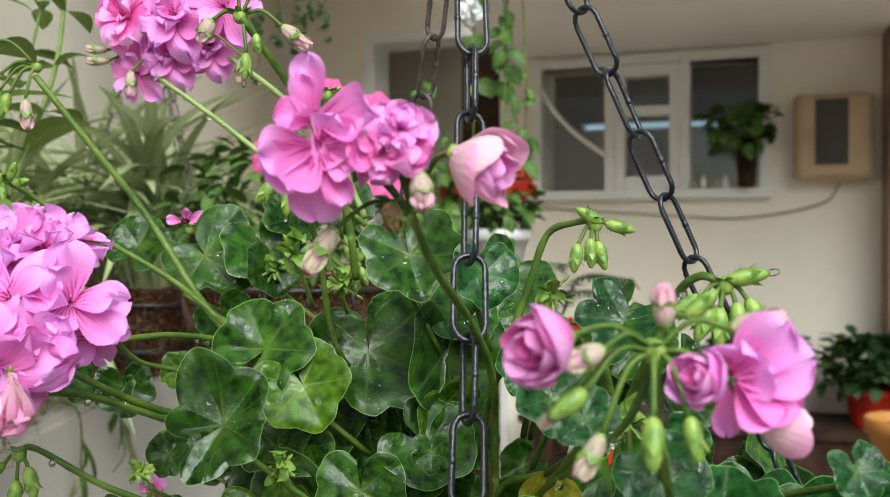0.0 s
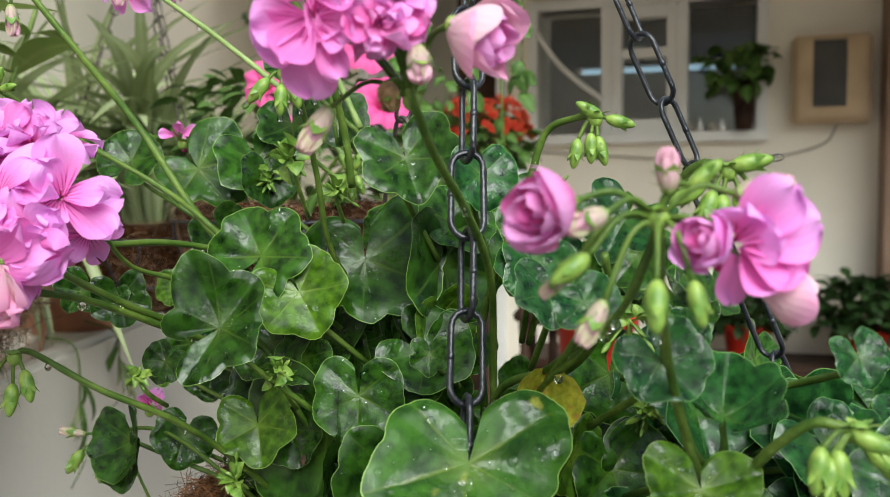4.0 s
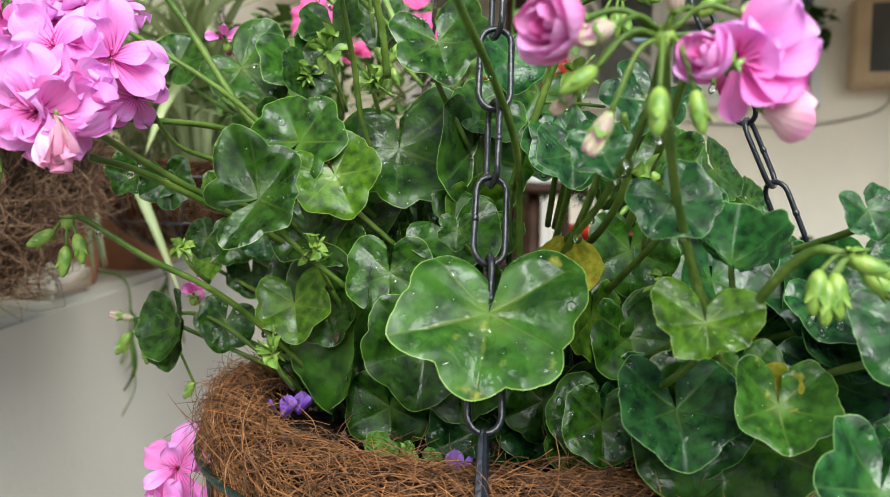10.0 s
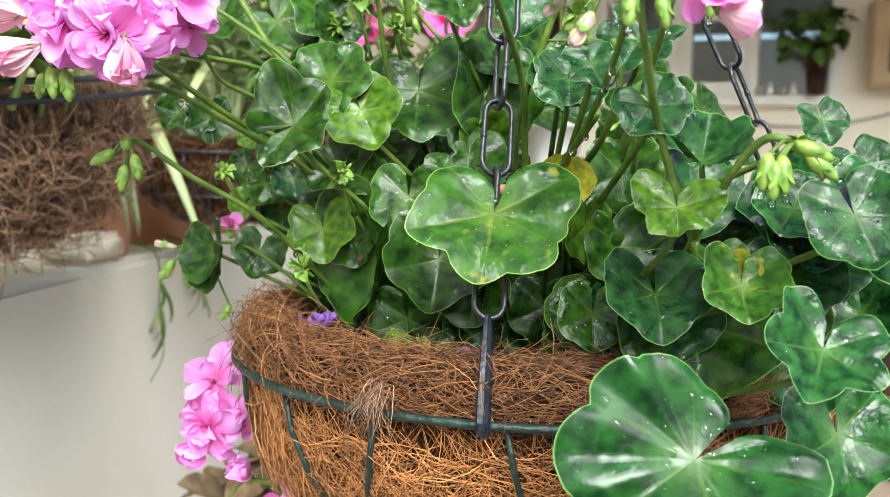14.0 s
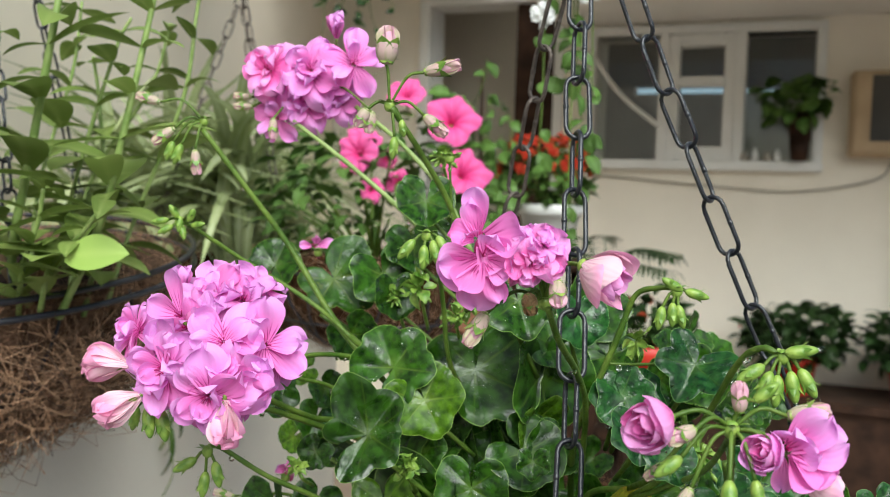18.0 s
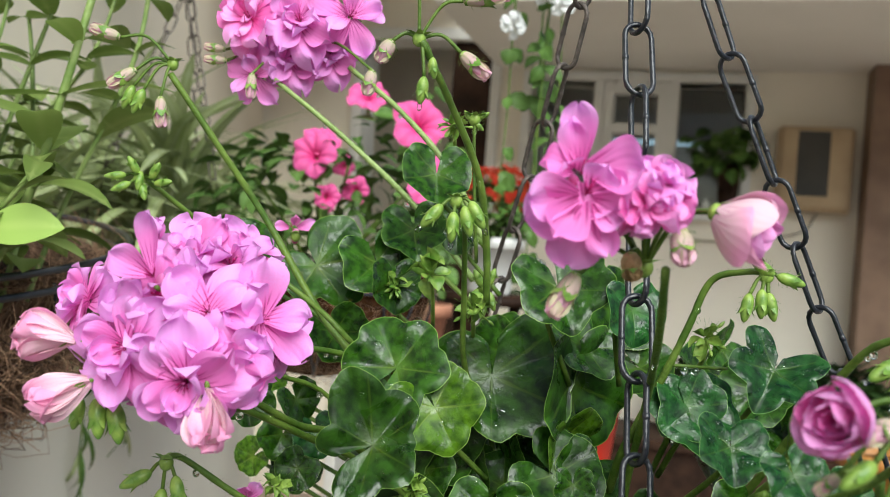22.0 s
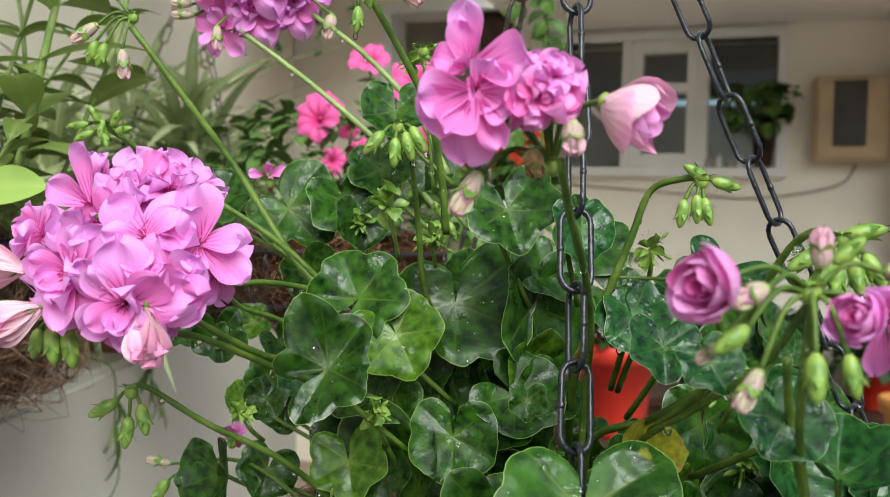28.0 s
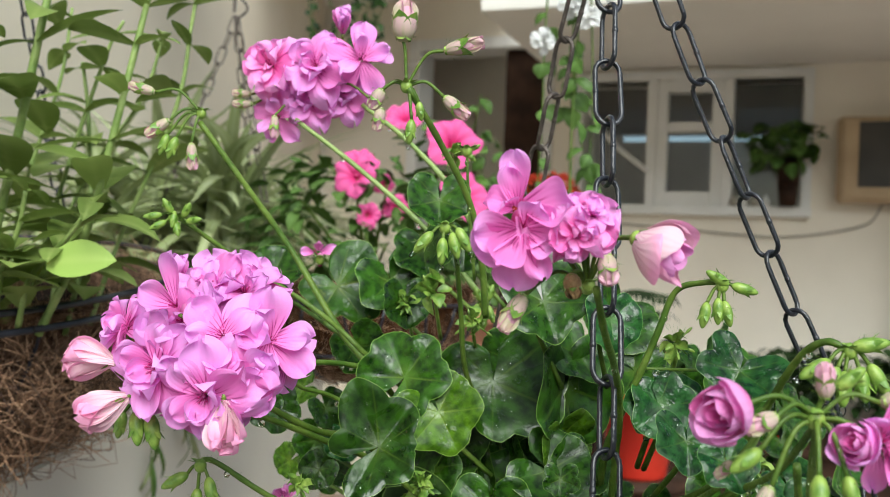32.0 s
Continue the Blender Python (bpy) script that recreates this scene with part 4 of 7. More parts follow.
def leaf(x, y, z, size, tip=-90.0, tilt=25.0, turn=0.0, look_="green", lobe=0.5, cup=0.1, wave=0.05, fold=0.14, drops=0, stalk=0.0, round_=0.0, lobes=None):
    """One geranium leaf with its stalk; drops: water beads on its face."""
    mats = {"green": M_LEAF, "lime": M_LEAF_LIME, "blue": M_LEAF_BLUE, "spot": M_LEAF_SPOT, "yellow": M_LEAF_YELLOW}
    label = {"lime": "young lime-green leaf", "spot": "green leaf with yellow spots", "yellow": "yellowing leaf with a brown scorched edge"}.get(look_, "")
    o = part("leaf", leaf_bm(_lr, lobe, cup, wave, fold, round_, lobes=lobes), mats[look_], geranium, label)
    o.matrix_parent_inverse = Matrix.Translation(geranium.location).inverted()
    m = orient(x, y, z, tip, tilt, turn, size)
    o.matrix_basis = m
    if drops:
        bm = bmesh.new()
        faces = [p for p in o.data.polygons if len(p.vertices) == 4]
        for k in range(int(drops * 1.3)):
            f = _lr.choice(faces)
            r = _lr.choice((0.0004, 0.0005, 0.0006, 0.0007, 0.0009, 0.0012, 0.0017, 0.0022)) / size
            q = f.center + f.normal * r * 0.15
            mm = Matrix.Translation(q) @ f.normal.to_track_quat("Z", "Y").to_matrix().to_4x4() @ Matrix.Diagonal((1, _lr.uniform(1, 1.9), 0.45, 1))
            egg(bm, mm, r, r, 8, 5)
        tagged(part("water", bm, M_WATER, o, "clear water drops"), kind="stuff").visible_shadow = False
    if stalk:
        foot = Vector((x * 0.7 + BX * 0.3, y * 0.7 + (BY + 0.03) * 0.3, z - stalk))
        n = (m.to_3x3() @ Vector((0, 0, -1))).normalized()
        a = Vector((x, y, z))
        bm = bmesh.new()
        sweep(bm, spline([a + n * 0.0005, a + n * stalk * 0.35 + Vector((0, 0, -0.1 * stalk)), foot], 5), 0.0012, 0.0016, 6)
        part("leaf_stalk", bm, M_STEM, geranium).matrix_parent_inverse = Matrix.Translation(geranium.location).inverted()
    return o


def stem(pts, r0=0.0018, r1=None, material=None, label=""):
    bm = bmesh.new()
    x, y, z = pts[-1]
    if r1 and RIM + 0.03 < z < RIM + 0.19:
        pts = [*pts, (x * 0.75 + BX * 0.25, y + 0.035, z - 0.05), (x * 0.6 + BX * 0.4, max(y, 0.46), RIM)]
    line = spline(pts, 7)
    sweep(bm, line, r0, r1, 8, knots=0.08)
    for k in range(90):
        i = _lr.randrange(len(line) - 1)
        q = line[i].lerp(line[i + 1], _lr.random())
        d = (line[i + 1] - line[i]).orthogonal().normalized()
        d.rotate(Matrix.Rotation(_lr.uniform(0, math.tau), 3, (line[i + 1] - line[i]).normalized()))
        sweep(bm, [q + d * r0 * 0.9, q + d * (r0 + _lr.uniform(0.0008, 0.0018))], 0.00007, 0.00003, 3)
    s = part("stem", bm, material or M_STEM, geranium, label)
    s.matrix_parent_inverse = Matrix.Translation(geranium.location).inverted()
    bm = bmesh.new()
    for k in range(3):
        q = _lr.choice(line[1:-2])
        r = _lr.uniform(0.0010, 0.0019)
        egg(bm, Matrix.Translation(q - Vector((0, 0.0004, r0 + r * 0.75))), r, r * 1.15, 10, 8)
    d = part("water", bm, M_DROP, s, "clear water drops under the stem")
    d.visible_shadow = False
    tagged(d, kind="stuff")
    return s


def flower_head(x, y, z, label):
    """The hub from which flowers or buds of one head spring; they are its sub-parts."""
    bm = bmesh.new()
    egg(bm, Matrix.Identity(4), 0.0032, 0.0036, 10, 7)
    for k in range(6):
        m = Matrix.Rotation(math.tau * k / 6, 4, "Z") @ Matrix.Rotation(radians(30), 4, "X")
        add_blade(bm, m, 0.008, 0.003, 0.2, 4, 0.7)
    h = part("flower_head", bm, M_BUD, geranium, label)
    h.matrix_parent_inverse = Matrix.Translation(geranium.location).inverted()
    h.location = (x, y, z)
    return h


_kinds = {}


def floret(head, x, y, z, size, tilt=10.0, turn=0.0, kind="double", tint="pink", spin=0.0):
    """One flower of a head: its face is lifted by tilt and swung by turn from the viewer's side."""
    tints = {"pink": M_PETAL, "deep": M_PETAL_DEEP, "pale": M_PETAL_LIGHT, "rose": M_PETAL_ROSE}
    key = (kind, tint, len(_kinds) % 3 if (kind, tint, 2) in _kinds else sum(1 for k in _kinds if k[:2] == (kind, tint)))
    c = Vector((x, y, z)) - head.location
    m = orient(c.x, c.y, c.z, 90 + spin, tilt, turn, size)
    if key not in _kinds:
        ob = part("flower", floret_bm(_lr, kind), [tints[tint], M_PETAL_DEEP, M_BUD], head)
        _kinds[key] = ob.data
        ob.matrix_basis = m
    else:
        ob = again("flower", _kinds[key], m, head)
    pedicel(head, c + (m.to_3x3() @ Vector((0, 0, -0.15))))
    return ob


def pedicel(head, e, r=0.0009, sag=0.15):
    bm = bmesh.new()
    mid = e * 0.5 + Vector((0, 0, e.length * sag))
    sweep(bm, spline([(0, 0, 0), mid, e], 5), r, r * 1.1, 6)
    part("pedicel", bm, M_STEM, head)


def bud(head, x, y, z, length, aim=-90.0, lean=0.0, look_="green", fat=0.38):
    """A bud that points to aim (degrees in the viewer's face, 90 up) and leans to the viewer; coloured petals show at its tip when pink."""
    c = Vector((x, y, z)) - head.location
    d = Vector((math.cos(radians(aim)) * math.cos(radians(lean)), -math.sin(radians(lean)), math.sin(radians(aim)) * math.cos(radians(lean))))
    q = d.to_track_quat("Z", "Y").to_matrix().to_4x4()
    bm = bmesh.new()
    if look_ in ("green", "wet"):
        egg(bm, Matrix.Identity(4), length * fat * 0.55, length * 0.42, 12, 9, 0.35)
    else:
        egg(bm, Matrix.Translation((0, 0, length * 0.02)), length * fat * 0.5, length * 0.42, 12, 9, 0.15, mi=1)
        for k in range(4):
            m = Matrix.Rotation(math.tau * k / 4 + 0.3, 4, "Z") @ Matrix.Translation((0, length * 0.05, -length * 0.28)) @ Matrix.Rotation(radians(76), 4, "X")
            add_petal(bm, m, length * 0.86, length * fat * 1.05, 0.16, 0.05, k * 1.3, 0.0, mi=1)
    for k in range(5):
        m = Matrix.Rotation(math.tau * k / 5, 4, "Z") @ Matrix.Translation((0, length * fat * 0.30, -length * 0.36)) @ Matrix.Rotation(radians(80), 4, "X")
        add_blade(bm, m, length * {"pink": 0.70, "rose": 0.36}.get(look_, 0.75), length * fat * (0.55 if look_ != "pink" else 0.80), 0.16, 6, 0.75, 0.2)
    if look_ == "wet":
        egg(bm, Matrix.Translation((0, 0, length * 0.62)), length * 0.09, length * 0.16, 8, 6, 0.0, mi=2)
    for k in range(22):
        a = _lr.uniform(0, math.tau)
        b0 = Vector((math.cos(a) * length * fat * 0.45, math.sin(a) * length * fat * 0.45, _lr.uniform(-0.3, 0.2) * length))
        sweep(bm, [b0, b0 + Vector((b0.x, b0.y, 0)).normalized() * 0.0022 + Vector((0, 0, 0.0010))], 0.00007, 0.00003, 3)
    o = part("bud", bm, [M_BUD, {"pink": M_BUD_PALE, "rose": M_PETAL_ROSE, "dry": M_WITHER}.get(look_, M_BUD), M_WATER], head, {"pink": "bud showing pale pink petals", "dry": "withered brown bloom"}.get(look_, ""))
    o.matrix_basis = Matrix.Translation(c) @ q
    pedicel(head, c - d * length * 0.36, 0.0008, 0.25)
    return o


def rosebud(head, x, y, z, length, aim, lean, outer, inner, seed):
    """A half-open double flower: overlapping petals wrapped in a spiral about its axis, which points to aim and leans to the viewer."""
    rng = random.Random(seed)
    c = Vector((x, y, z)) - head.location
    d = Vector((math.cos(radians(aim)) * math.cos(radians(lean)), -math.sin(radians(lean)), math.sin(radians(aim)) * math.cos(radians(lean))))
    bm = bmesh.new()
    uvl = bm.loops.layers.uv.verify()
    for li, (num, rad, tall, span, flare) in enumerate(((2, 0.09, 0.60, 2.0, 0.0), (3, 0.16, 0.62, 1.6, 0.0), (3, 0.235, 0.64, 1.45, 0.03), (3, 0.29, 0.64, 1.2, 0.06), (2, 0.32, 0.58, 1.25, 0.16))):
        for k in range(num):
            a0, hk, ph = math.tau * k / num + li * 0.9 + rng.uniform(-0.2, 0.2), tall * rng.uniform(0.84, 1.10), rng.uniform(0, 6.28)
            rows = []
            for i in range(9):
                t = i / 8
                row = []
                for j in range(9):
                    q = j / 4 - 1
                    w = span * (0.35 + 0.65 * math.sin(min(1.0, t * 1.15) * math.pi * 0.5)) * (1.0 if t < 0.7 else math.sqrt(max(0.05, 1 - ((t - 0.7) / 0.36) ** 2)))
                    a = a0 + q * w
                    r = rad * (0.30 + 0.80 * math.sin(t * 2.15 + 0.1)) + 0.02 * q + flare * t ** 4 * (0.5 + 0.5 * math.cos(q * 1.4)) * rad * 3 + 0.012 * t * math.sin(5 * q + ph)
                    row.append(bm.verts.new((length * r * math.cos(a), length * r * math.sin(a), length * (hk * t * (1 - 0.20 * q * q * t) - 0.25))))
                rows.append(row)
            for i in range(8):
                for j in range(8):
                    f = bm.faces.new((rows[i][j], rows[i][j + 1], rows[i + 1][j + 1], rows[i + 1][j]))
                    f.material_index = 0 if li >= 3 else 1
                    for lo, (u, v) in zip(f.loops, ((i, j), (i, j + 1), (i + 1, j + 1), (i + 1, j))):
                        lo[uvl].uv = (u / 8, v / 8)
    for k in range(5):
        m = Matrix.Rotation(math.tau * k / 5, 4, "Z") @ Matrix.Translation((0, length * 0.07, -length * 0.29)) @ Matrix.Rotation(radians(58), 4, "X")
        add_blade(bm, m, length * 0.30, length * 0.11, -0.3, 5, 0.7, 0.2, mi=2)
    egg(bm, Matrix.Translation((0, 0, -length * 0.27)), length * 0.10, length * 0.07, 10, 6, mi=2)
    o = part("flower", bm, [outer, inner, M_BUD], head, "half-open rose-like bloom")
    o.matrix_basis = Matrix.Translation(c) @ d.to_track_quat("Z", "Y").to_matrix().to_4x4()
    pedicel(head, c - d * length * 0.30, 0.0009, 0.2)


def leafy_stem(parent, pts, r0, r1, rng, node=0.030, size=0.064, material=None, first=0.15, width=0.46):
    """An upright stem with pairs of oval leaves, each pair crossing the one below."""
    line = spline(pts, 8)
    bm = bmesh.new()
    sweep(bm, [q - parent.location for q in line], r0, r1, 7, knots=0.05)
    part("stem", bm, M_STEM_PALE, parent)
    total, gone, turn_ = sum((b - a).length for a, b in zip(line, line[1:])), 0.0, rng.uniform(0, 3)
    nxt = total * first
    for a, b in zip(line, line[1:]):
        gone += (b - a).length
        if gone < nxt:
            continue
        nxt = gone + node * rng.uniform(0.7, 1.3)
        turn_ += 1.57 + rng.uniform(-0.3, 0.3)
        for s in (0, math.pi):
            sz = size * rng.uniform(0.7, 1.25) * (1.15 - 0.55 * gone / total)
            bm = blade_bm(rng, sz, sz * width, rng.uniform(0.05, 0.35), 8, 0.8, 0.2)
            o = part("leaf", bm, material or M_OVAL, parent)
            o.matrix_basis = (Matrix.Translation(b - parent.location) @ Matrix.Rotation(turn_ + s, 4, "Z")
                              @ Matrix.Rotation(radians(rng.uniform(-12, 32)), 4, "X") @ Matrix.Rotation(radians(rng.uniform(-20, 20)), 4, "Y"))


def wild_flower(head, x, y, z, petals, seed, tint=None):
    """A loose flower of broad single petals; each is (way in the viewer's face, length, width, lift to the viewer)."""
    rng = random.Random(seed)
    c = Vector((x, y, z)) - head.location
    bm = bmesh.new()
    for way, ln, wd, lift in petals:
        m = Matrix.Rotation(radians(90), 4, "X") @ Matrix.Rotation(radians(way - 90), 4, "Z") @ Matrix.Translation((0, 0.003, 0)) @ Matrix.Rotation(radians(lift), 4, "X") @ Matrix.Rotation(radians(rng.uniform(-25, 25)), 4, "Y")
        add_petal(bm, m, ln, wd, rng.uniform(-0.30, 0.25), rng.uniform(0.06, 0.18), rng.uniform(0, 6), rng.uniform(0, 0.2), seg=10, cols=8, bowl=0.26)
    for k in range(4):
        sweep(bm, [Vector((0, 0, 0)), Vector((rng.uniform(-0.002, 0.002), -0.006, rng.uniform(0, 0.004)))], 0.0004, 0.0003, 4, mi=1)
    egg(bm, Matrix.Translation((0, 0.012, -0.004)), 0.0026, 0.005, 8, 6, mi=1)
    o = part("flower", bm, [tint or M_PETAL, M_PETAL_DEEP, M_BUD], head)
    o.location = c
    pedicel(head, c + Vector((0, 0.005, -0.004)))


def young_shoot(x, y, z, size, seed):
    """A tuft of tiny unfolding leaves with hairy edges at the end of a shoot."""
    rng = random.Random(seed)
    bm = bmesh.new()
    for k in range(16):
        d = Vector((rng.gauss(0, 1), rng.gauss(-0.5, 0.8), rng.gauss(0.1, 1))).normalized()
        m = Matrix.Translation(d * size * 0.08) @ d.to_track_quat("Y", "Z").to_matrix().to_4x4() @ Matrix.Rotation(rng.uniform(-1, 1), 4, "Y")
        ln = size * rng.uniform(0.22, 0.50)
        add_blade(bm, m, ln, ln * rng.uniform(0.45, 0.85), rng.uniform(-0.5, 0.8), 6, 0.7, rng.uniform(0.2, 0.9), 0.05, rng.uniform(0, 6))
    for k in range(4):
        d = Vector((rng.gauss(0, 0.7), rng.gauss(-0.4, 0.5), rng.gauss(0, 0.7))) * size * 0.35
        egg(bm, Matrix.Translation(d) @ d.to_track_quat("Z", "Y").to_matrix().to_4x4(), size * 0.045, size * 0.09, 7, 6, 0.4)
        sweep(bm, [Vector((0, 0, 0)), d], 0.0006, 0.0005, 5)
    for k in range(70):
        d = Vector((rng.gauss(0, 1), rng.gauss(0, 1), rng.gauss(0, 1))).normalized()
        q = d * size * rng.uniform(0.15, 0.42)
        sweep(bm, [q, q + d * 0.0022], 0.00007, 0.00003, 3)
    sweep(bm, spline([(0, 0, 0), (0.002, 0.008, -size * 0.5), (0.004, 0.03, -size * 1.1)], 4), 0.0011, 0.0013, 6)
    o = part("young_shoot", bm, M_BUD, geranium, "tuft of tiny unfolding hairy leaves")
    o.matrix_parent_inverse = Matrix.Translation(geranium.location).inverted()
    o.location = (x, y, z)


# large leaves over the front of the basket
leaf(0.009, 0.332, 1.2315, 0.077, -97, 38, 0, "spot", fold=0.1, wave=0.04, drops=70, stalk=0.05,
     lobes=((113, 0.87, 34), (65, 1.05, 26), (6, 0.96, 32), (-43, 1.0, 28), (-82, 0.88, 28), (-126, 1.10, 34)))
leaf(-0.056, 0.455, 1.201, 0.102, -100, 12, -58, "green", lobe=0.3, cup=0.35, drops=20, stalk=0.03)
leaf(-0.094, 0.460, 1.214, 0.045, -80, 30, 0, "lime", lobe=0.5, drops=8, stalk=0.04)
leaf(-0.098, 0.402, 1.272, 0.064, 35, 28, -8, "green", fold=0.22, drops=14, stalk=0.05,
     lobes=((-81, 1.0, 28), (-23, 0.88, 27), (76, 0.80, 30), (143, 0.95, 28), (-158, 0.82, 22), (28, 0.62, 30)))
leaf(-0.040, 0.473, 1.297, 0.077, -90, 26, 0, "green", fold=0.1, drops=44, stalk=0.05,
     lobes=((97, 0.95, 42), (40, 0.85, 25), (-8, 0.95, 28), (-58, 1.18, 30), (-112, 1.22, 44)))
leaf(-0.172, 0.500, 1.195, 0.046, -80, 15, -35, "green", lobe=0.2, cup=0.3, drops=4, stalk=0.03)
leaf(-0.146, 0.510, 1.195, 0.038, -110, 20, 20, "green", lobe=0.4, drops=4, stalk=0.03)
leaf(-0.020, 0.400, 1.204, 0.059, -92, 22, 0, "green", lobe=0.4, drops=10, stalk=0.03)
leaf(0.027, 0.425, 1.186, 0.053, -90, 8, 0, "green", lobe=0.3, stalk=0.02)
leaf(0.054, 0.360, 1.184, 0.042, -110, 35, 0, "green", lobe=0.3, drops=8, stalk=0.03)
leaf(0.052, 0.365, 1.225, 0.038, -85, 5, 52, "lime", lobe=0.3, stalk=0.03)
leaf(0.070, 0.375, 1.216, 0.046, -80, 20, 15, "green", lobe=0.3, stalk=0.03)
leaf(0.079, 0.280, 1.238, 0.038, -90, 38, 0, "lime", fold=0.25, drops=5, stalk=0.05,
     lobes=((120, 1.05, 38), (80, 0.88, 24), (40, 0.92, 24), (0, 0.62, 26), (-55, 0.80, 28), (-100, 0.98, 38)))
leaf(0.092, 0.300, 1.256, 0.038, 80, 55, 0, "blue", lobe=0.5, cup=0.7, fold=0.25, drops=6, stalk=0.05)
leaf(0.078, 0.315, 1.200, 0.048, -85, 42, 0, "blue", lobe=0.25, drops=14, stalk=0.03)
leaf(0.101, 0.340, 1.186, 0.077, -90, 18, 0, "green", lobe=0.3, drops=6, stalk=0.03)
leaf(0.109, 0.297, 1.207, 0.038, -90, 35, 0, "spot", lobe=0.4, cup=0.4, drops=8, stalk=0.03)
leaf(0.108, 0.304, 1.210, 0.019, 85, 20, 0, "yellow", lobe=0.3, cup=0.7)
leaf(0.143, 0.330, 1.224, 0.038, -90, 30, 0, "blue", lobe=0.15, cup=0.4, drops=10, stalk=0.04)
leaf(0.145, 0.280, 1.237, 0.044, -70, 30, 0, "blue", lobe=0.3, drops=8, stalk=0.04)
leaf(0.133, 0.270, 1.187, 0.049, -110, 38, 0, "blue", round_=0.5, lobe=0.7, fold=0.2, drops=10, stalk=0.04)
leaf(0.085, 0.255, 1.148, 0.104, -140, 33, -6, "blue", fold=0.2, drops=80, stalk=0.05,
     lobes=((104, 0.76, 24), (76, 0.88, 22), (36, 1.0, 26), (2, 0.95, 28), (-82, 0.98, 34), (-132, 0.9, 26), (-156, 0.62, 20)))
leaf(0.151, 0.300, 1.147, 0.053, -80, 25, 0, "blue", lobe=0.3, drops=10, stalk=0.03)
leaf(0.138, 0.330, 1.237, 0.038, -60, 35, 0, "blue", lobe=0.3, drops=6, stalk=0.03)
leaf(0.040, 0.374, 1.244, 0.027, 80, 18, 12, "yellow", round_=0.8, lobe=0.1, cup=0.7, fold=0.1, stalk=0.02)
leaf(-0.029, 0.372, 1.162, 0.015, -90, 35, 0, "lime", lobe=0.3)
leaf(-0.039, 0.378, 1.164, 0.013, 60, 25, 0, "lime", lobe=0.3)
leaf(-0.016, 0.366, 1.160, 0.014, -40, 30, 0, "lime", lobe=0.3)
leaf(0.154, 0.300, 1.256, 0.028, -60, 25, 0, "blue", lobe=0.3)
leaf(-0.047, 0.470, 1.174, 0.047, -80, 10, -20, "blue", lobe=0.3, drops=6)

# small leaves on the side shoots that reach out over the low wall
leaf(-0.150, 0.560, 1.262, 0.030, -60, 15, 30, "green", lobe=0.3, drops=3, stalk=0.03)
leaf(-0.158, 0.570, 1.238, 0.034, -110, 10, 20, "green", lobe=0.4, drops=3, stalk=0.03)
leaf(-0.136, 0.560, 1.242, 0.032, -70, 20, 0, "blue", lobe=0.3, drops=4, stalk=0.03)
leaf(-0.170, 0.580, 1.272, 0.026, 200, 20, 0, "lime", lobe=0.4, stalk=0.03)
leaf(-0.150, 0.585, 1.215, 0.036, -85, 18, 10, "green", lobe=0.4, stalk=0.03)
leaf(-0.176, 0.575, 1.222, 0.026, -140, 12, -20, "lime", lobe=0.3, stalk=0.03)

# upper leaves
leaf(-0.141, 0.532, 1.346, 0.066, -50, 25, 0, "spot", drops=12, stalk=0.05,
     lobes=((-108, 1.05, 36), (-60, 1.02, 28), (-18, 1.0, 30), (60, 0.78, 36), (122, 0.76, 34)))
leaf(-0.106, 0.525, 1.350, 0.053, -75, 22, 25, "green", lobe=0.5, drops=8, stalk=0.05)
leaf(-0.189, 0.560, 1.352, 0.042, 70, 25, 0, "green", lobe=0.3, stalk=0.05)
leaf(-0.076, 0.500, 1.402, 0.040, -90, 25, 0, "green", lobe=0.15, drops=4, stalk=0.04)
leaf(-0.086, 0.530, 1.371, 0.042, -80, 25, 0, "green", lobe=0.4, stalk=0.04)
leaf(-0.060, 0.540, 1.376, 0.039, -90, 20, 0, "green", lobe=0.4, stalk=0.04)
leaf(-0.090, 0.455, 1.300, 0.057, 60, 25, -15, "green", lobe=0.55, drops=14, stalk=0.04)
leaf(-0.070, 0.445, 1.283, 0.049, -60, 25, 0, "lime", lobe=0.4, drops=6, stalk=0.04)
leaf(-0.017, 0.425, 1.347, 0.050, -75, 28, 10, "green", lobe=0.5, drops=12, stalk=0.05)
leaf(0.018, 0.420, 1.339, 0.035, -90, 20, 20, "blue", lobe=0.25, drops=4, stalk=0.04)
leaf(0.001, 0.465, 1.297, 0.071, -85, 2, 40, "green", lobe=0.2, drops=6, stalk=0.04)
leaf(-0.002, 0.460, 1.268, 0.044, -70, -15, 38, "lime", lobe=0.15, stalk=0.04)
leaf(-0.040, 0.430, 1.235, 0.047, -90, 15, 0, "green", lobe=0.3, drops=6, stalk=0.03)
leaf(0.079, 0.400, 1.318, 0.046, -120, 35, 0, "blue", round_=0.5, lobe=0.85, drops=10, stalk=0.05)
leaf(0.045, 0.400, 1.298, 0.042, -80, 28, 0, "blue", lobe=0.4, drops=6, stalk=0.04)
leaf(0.041, 0.345, 1.293, 0.033, -90, 38, 0, "blue", lobe=0.5, drops=8, stalk=0.04)
leaf(0.040, 0.400, 1.299, 0.036, -60, 25, 0, "blue", lobe=0.4, drops=4, stalk=0.04)
leaf(0.046, 0.300, 1.294, 0.025, -70, 35, 0, "blue", lobe=0.4, drops=6, stalk=0.04)
leaf(-0.006, 0.410, 1.258, 0.021, -90, 20, 0, "green", lobe=0.6, drops=2, stalk=0.02)
leaf(0.069, 0.290, 1.277, 0.032, -60, 30, 0, "blue", lobe=0.3, stalk=0.04)
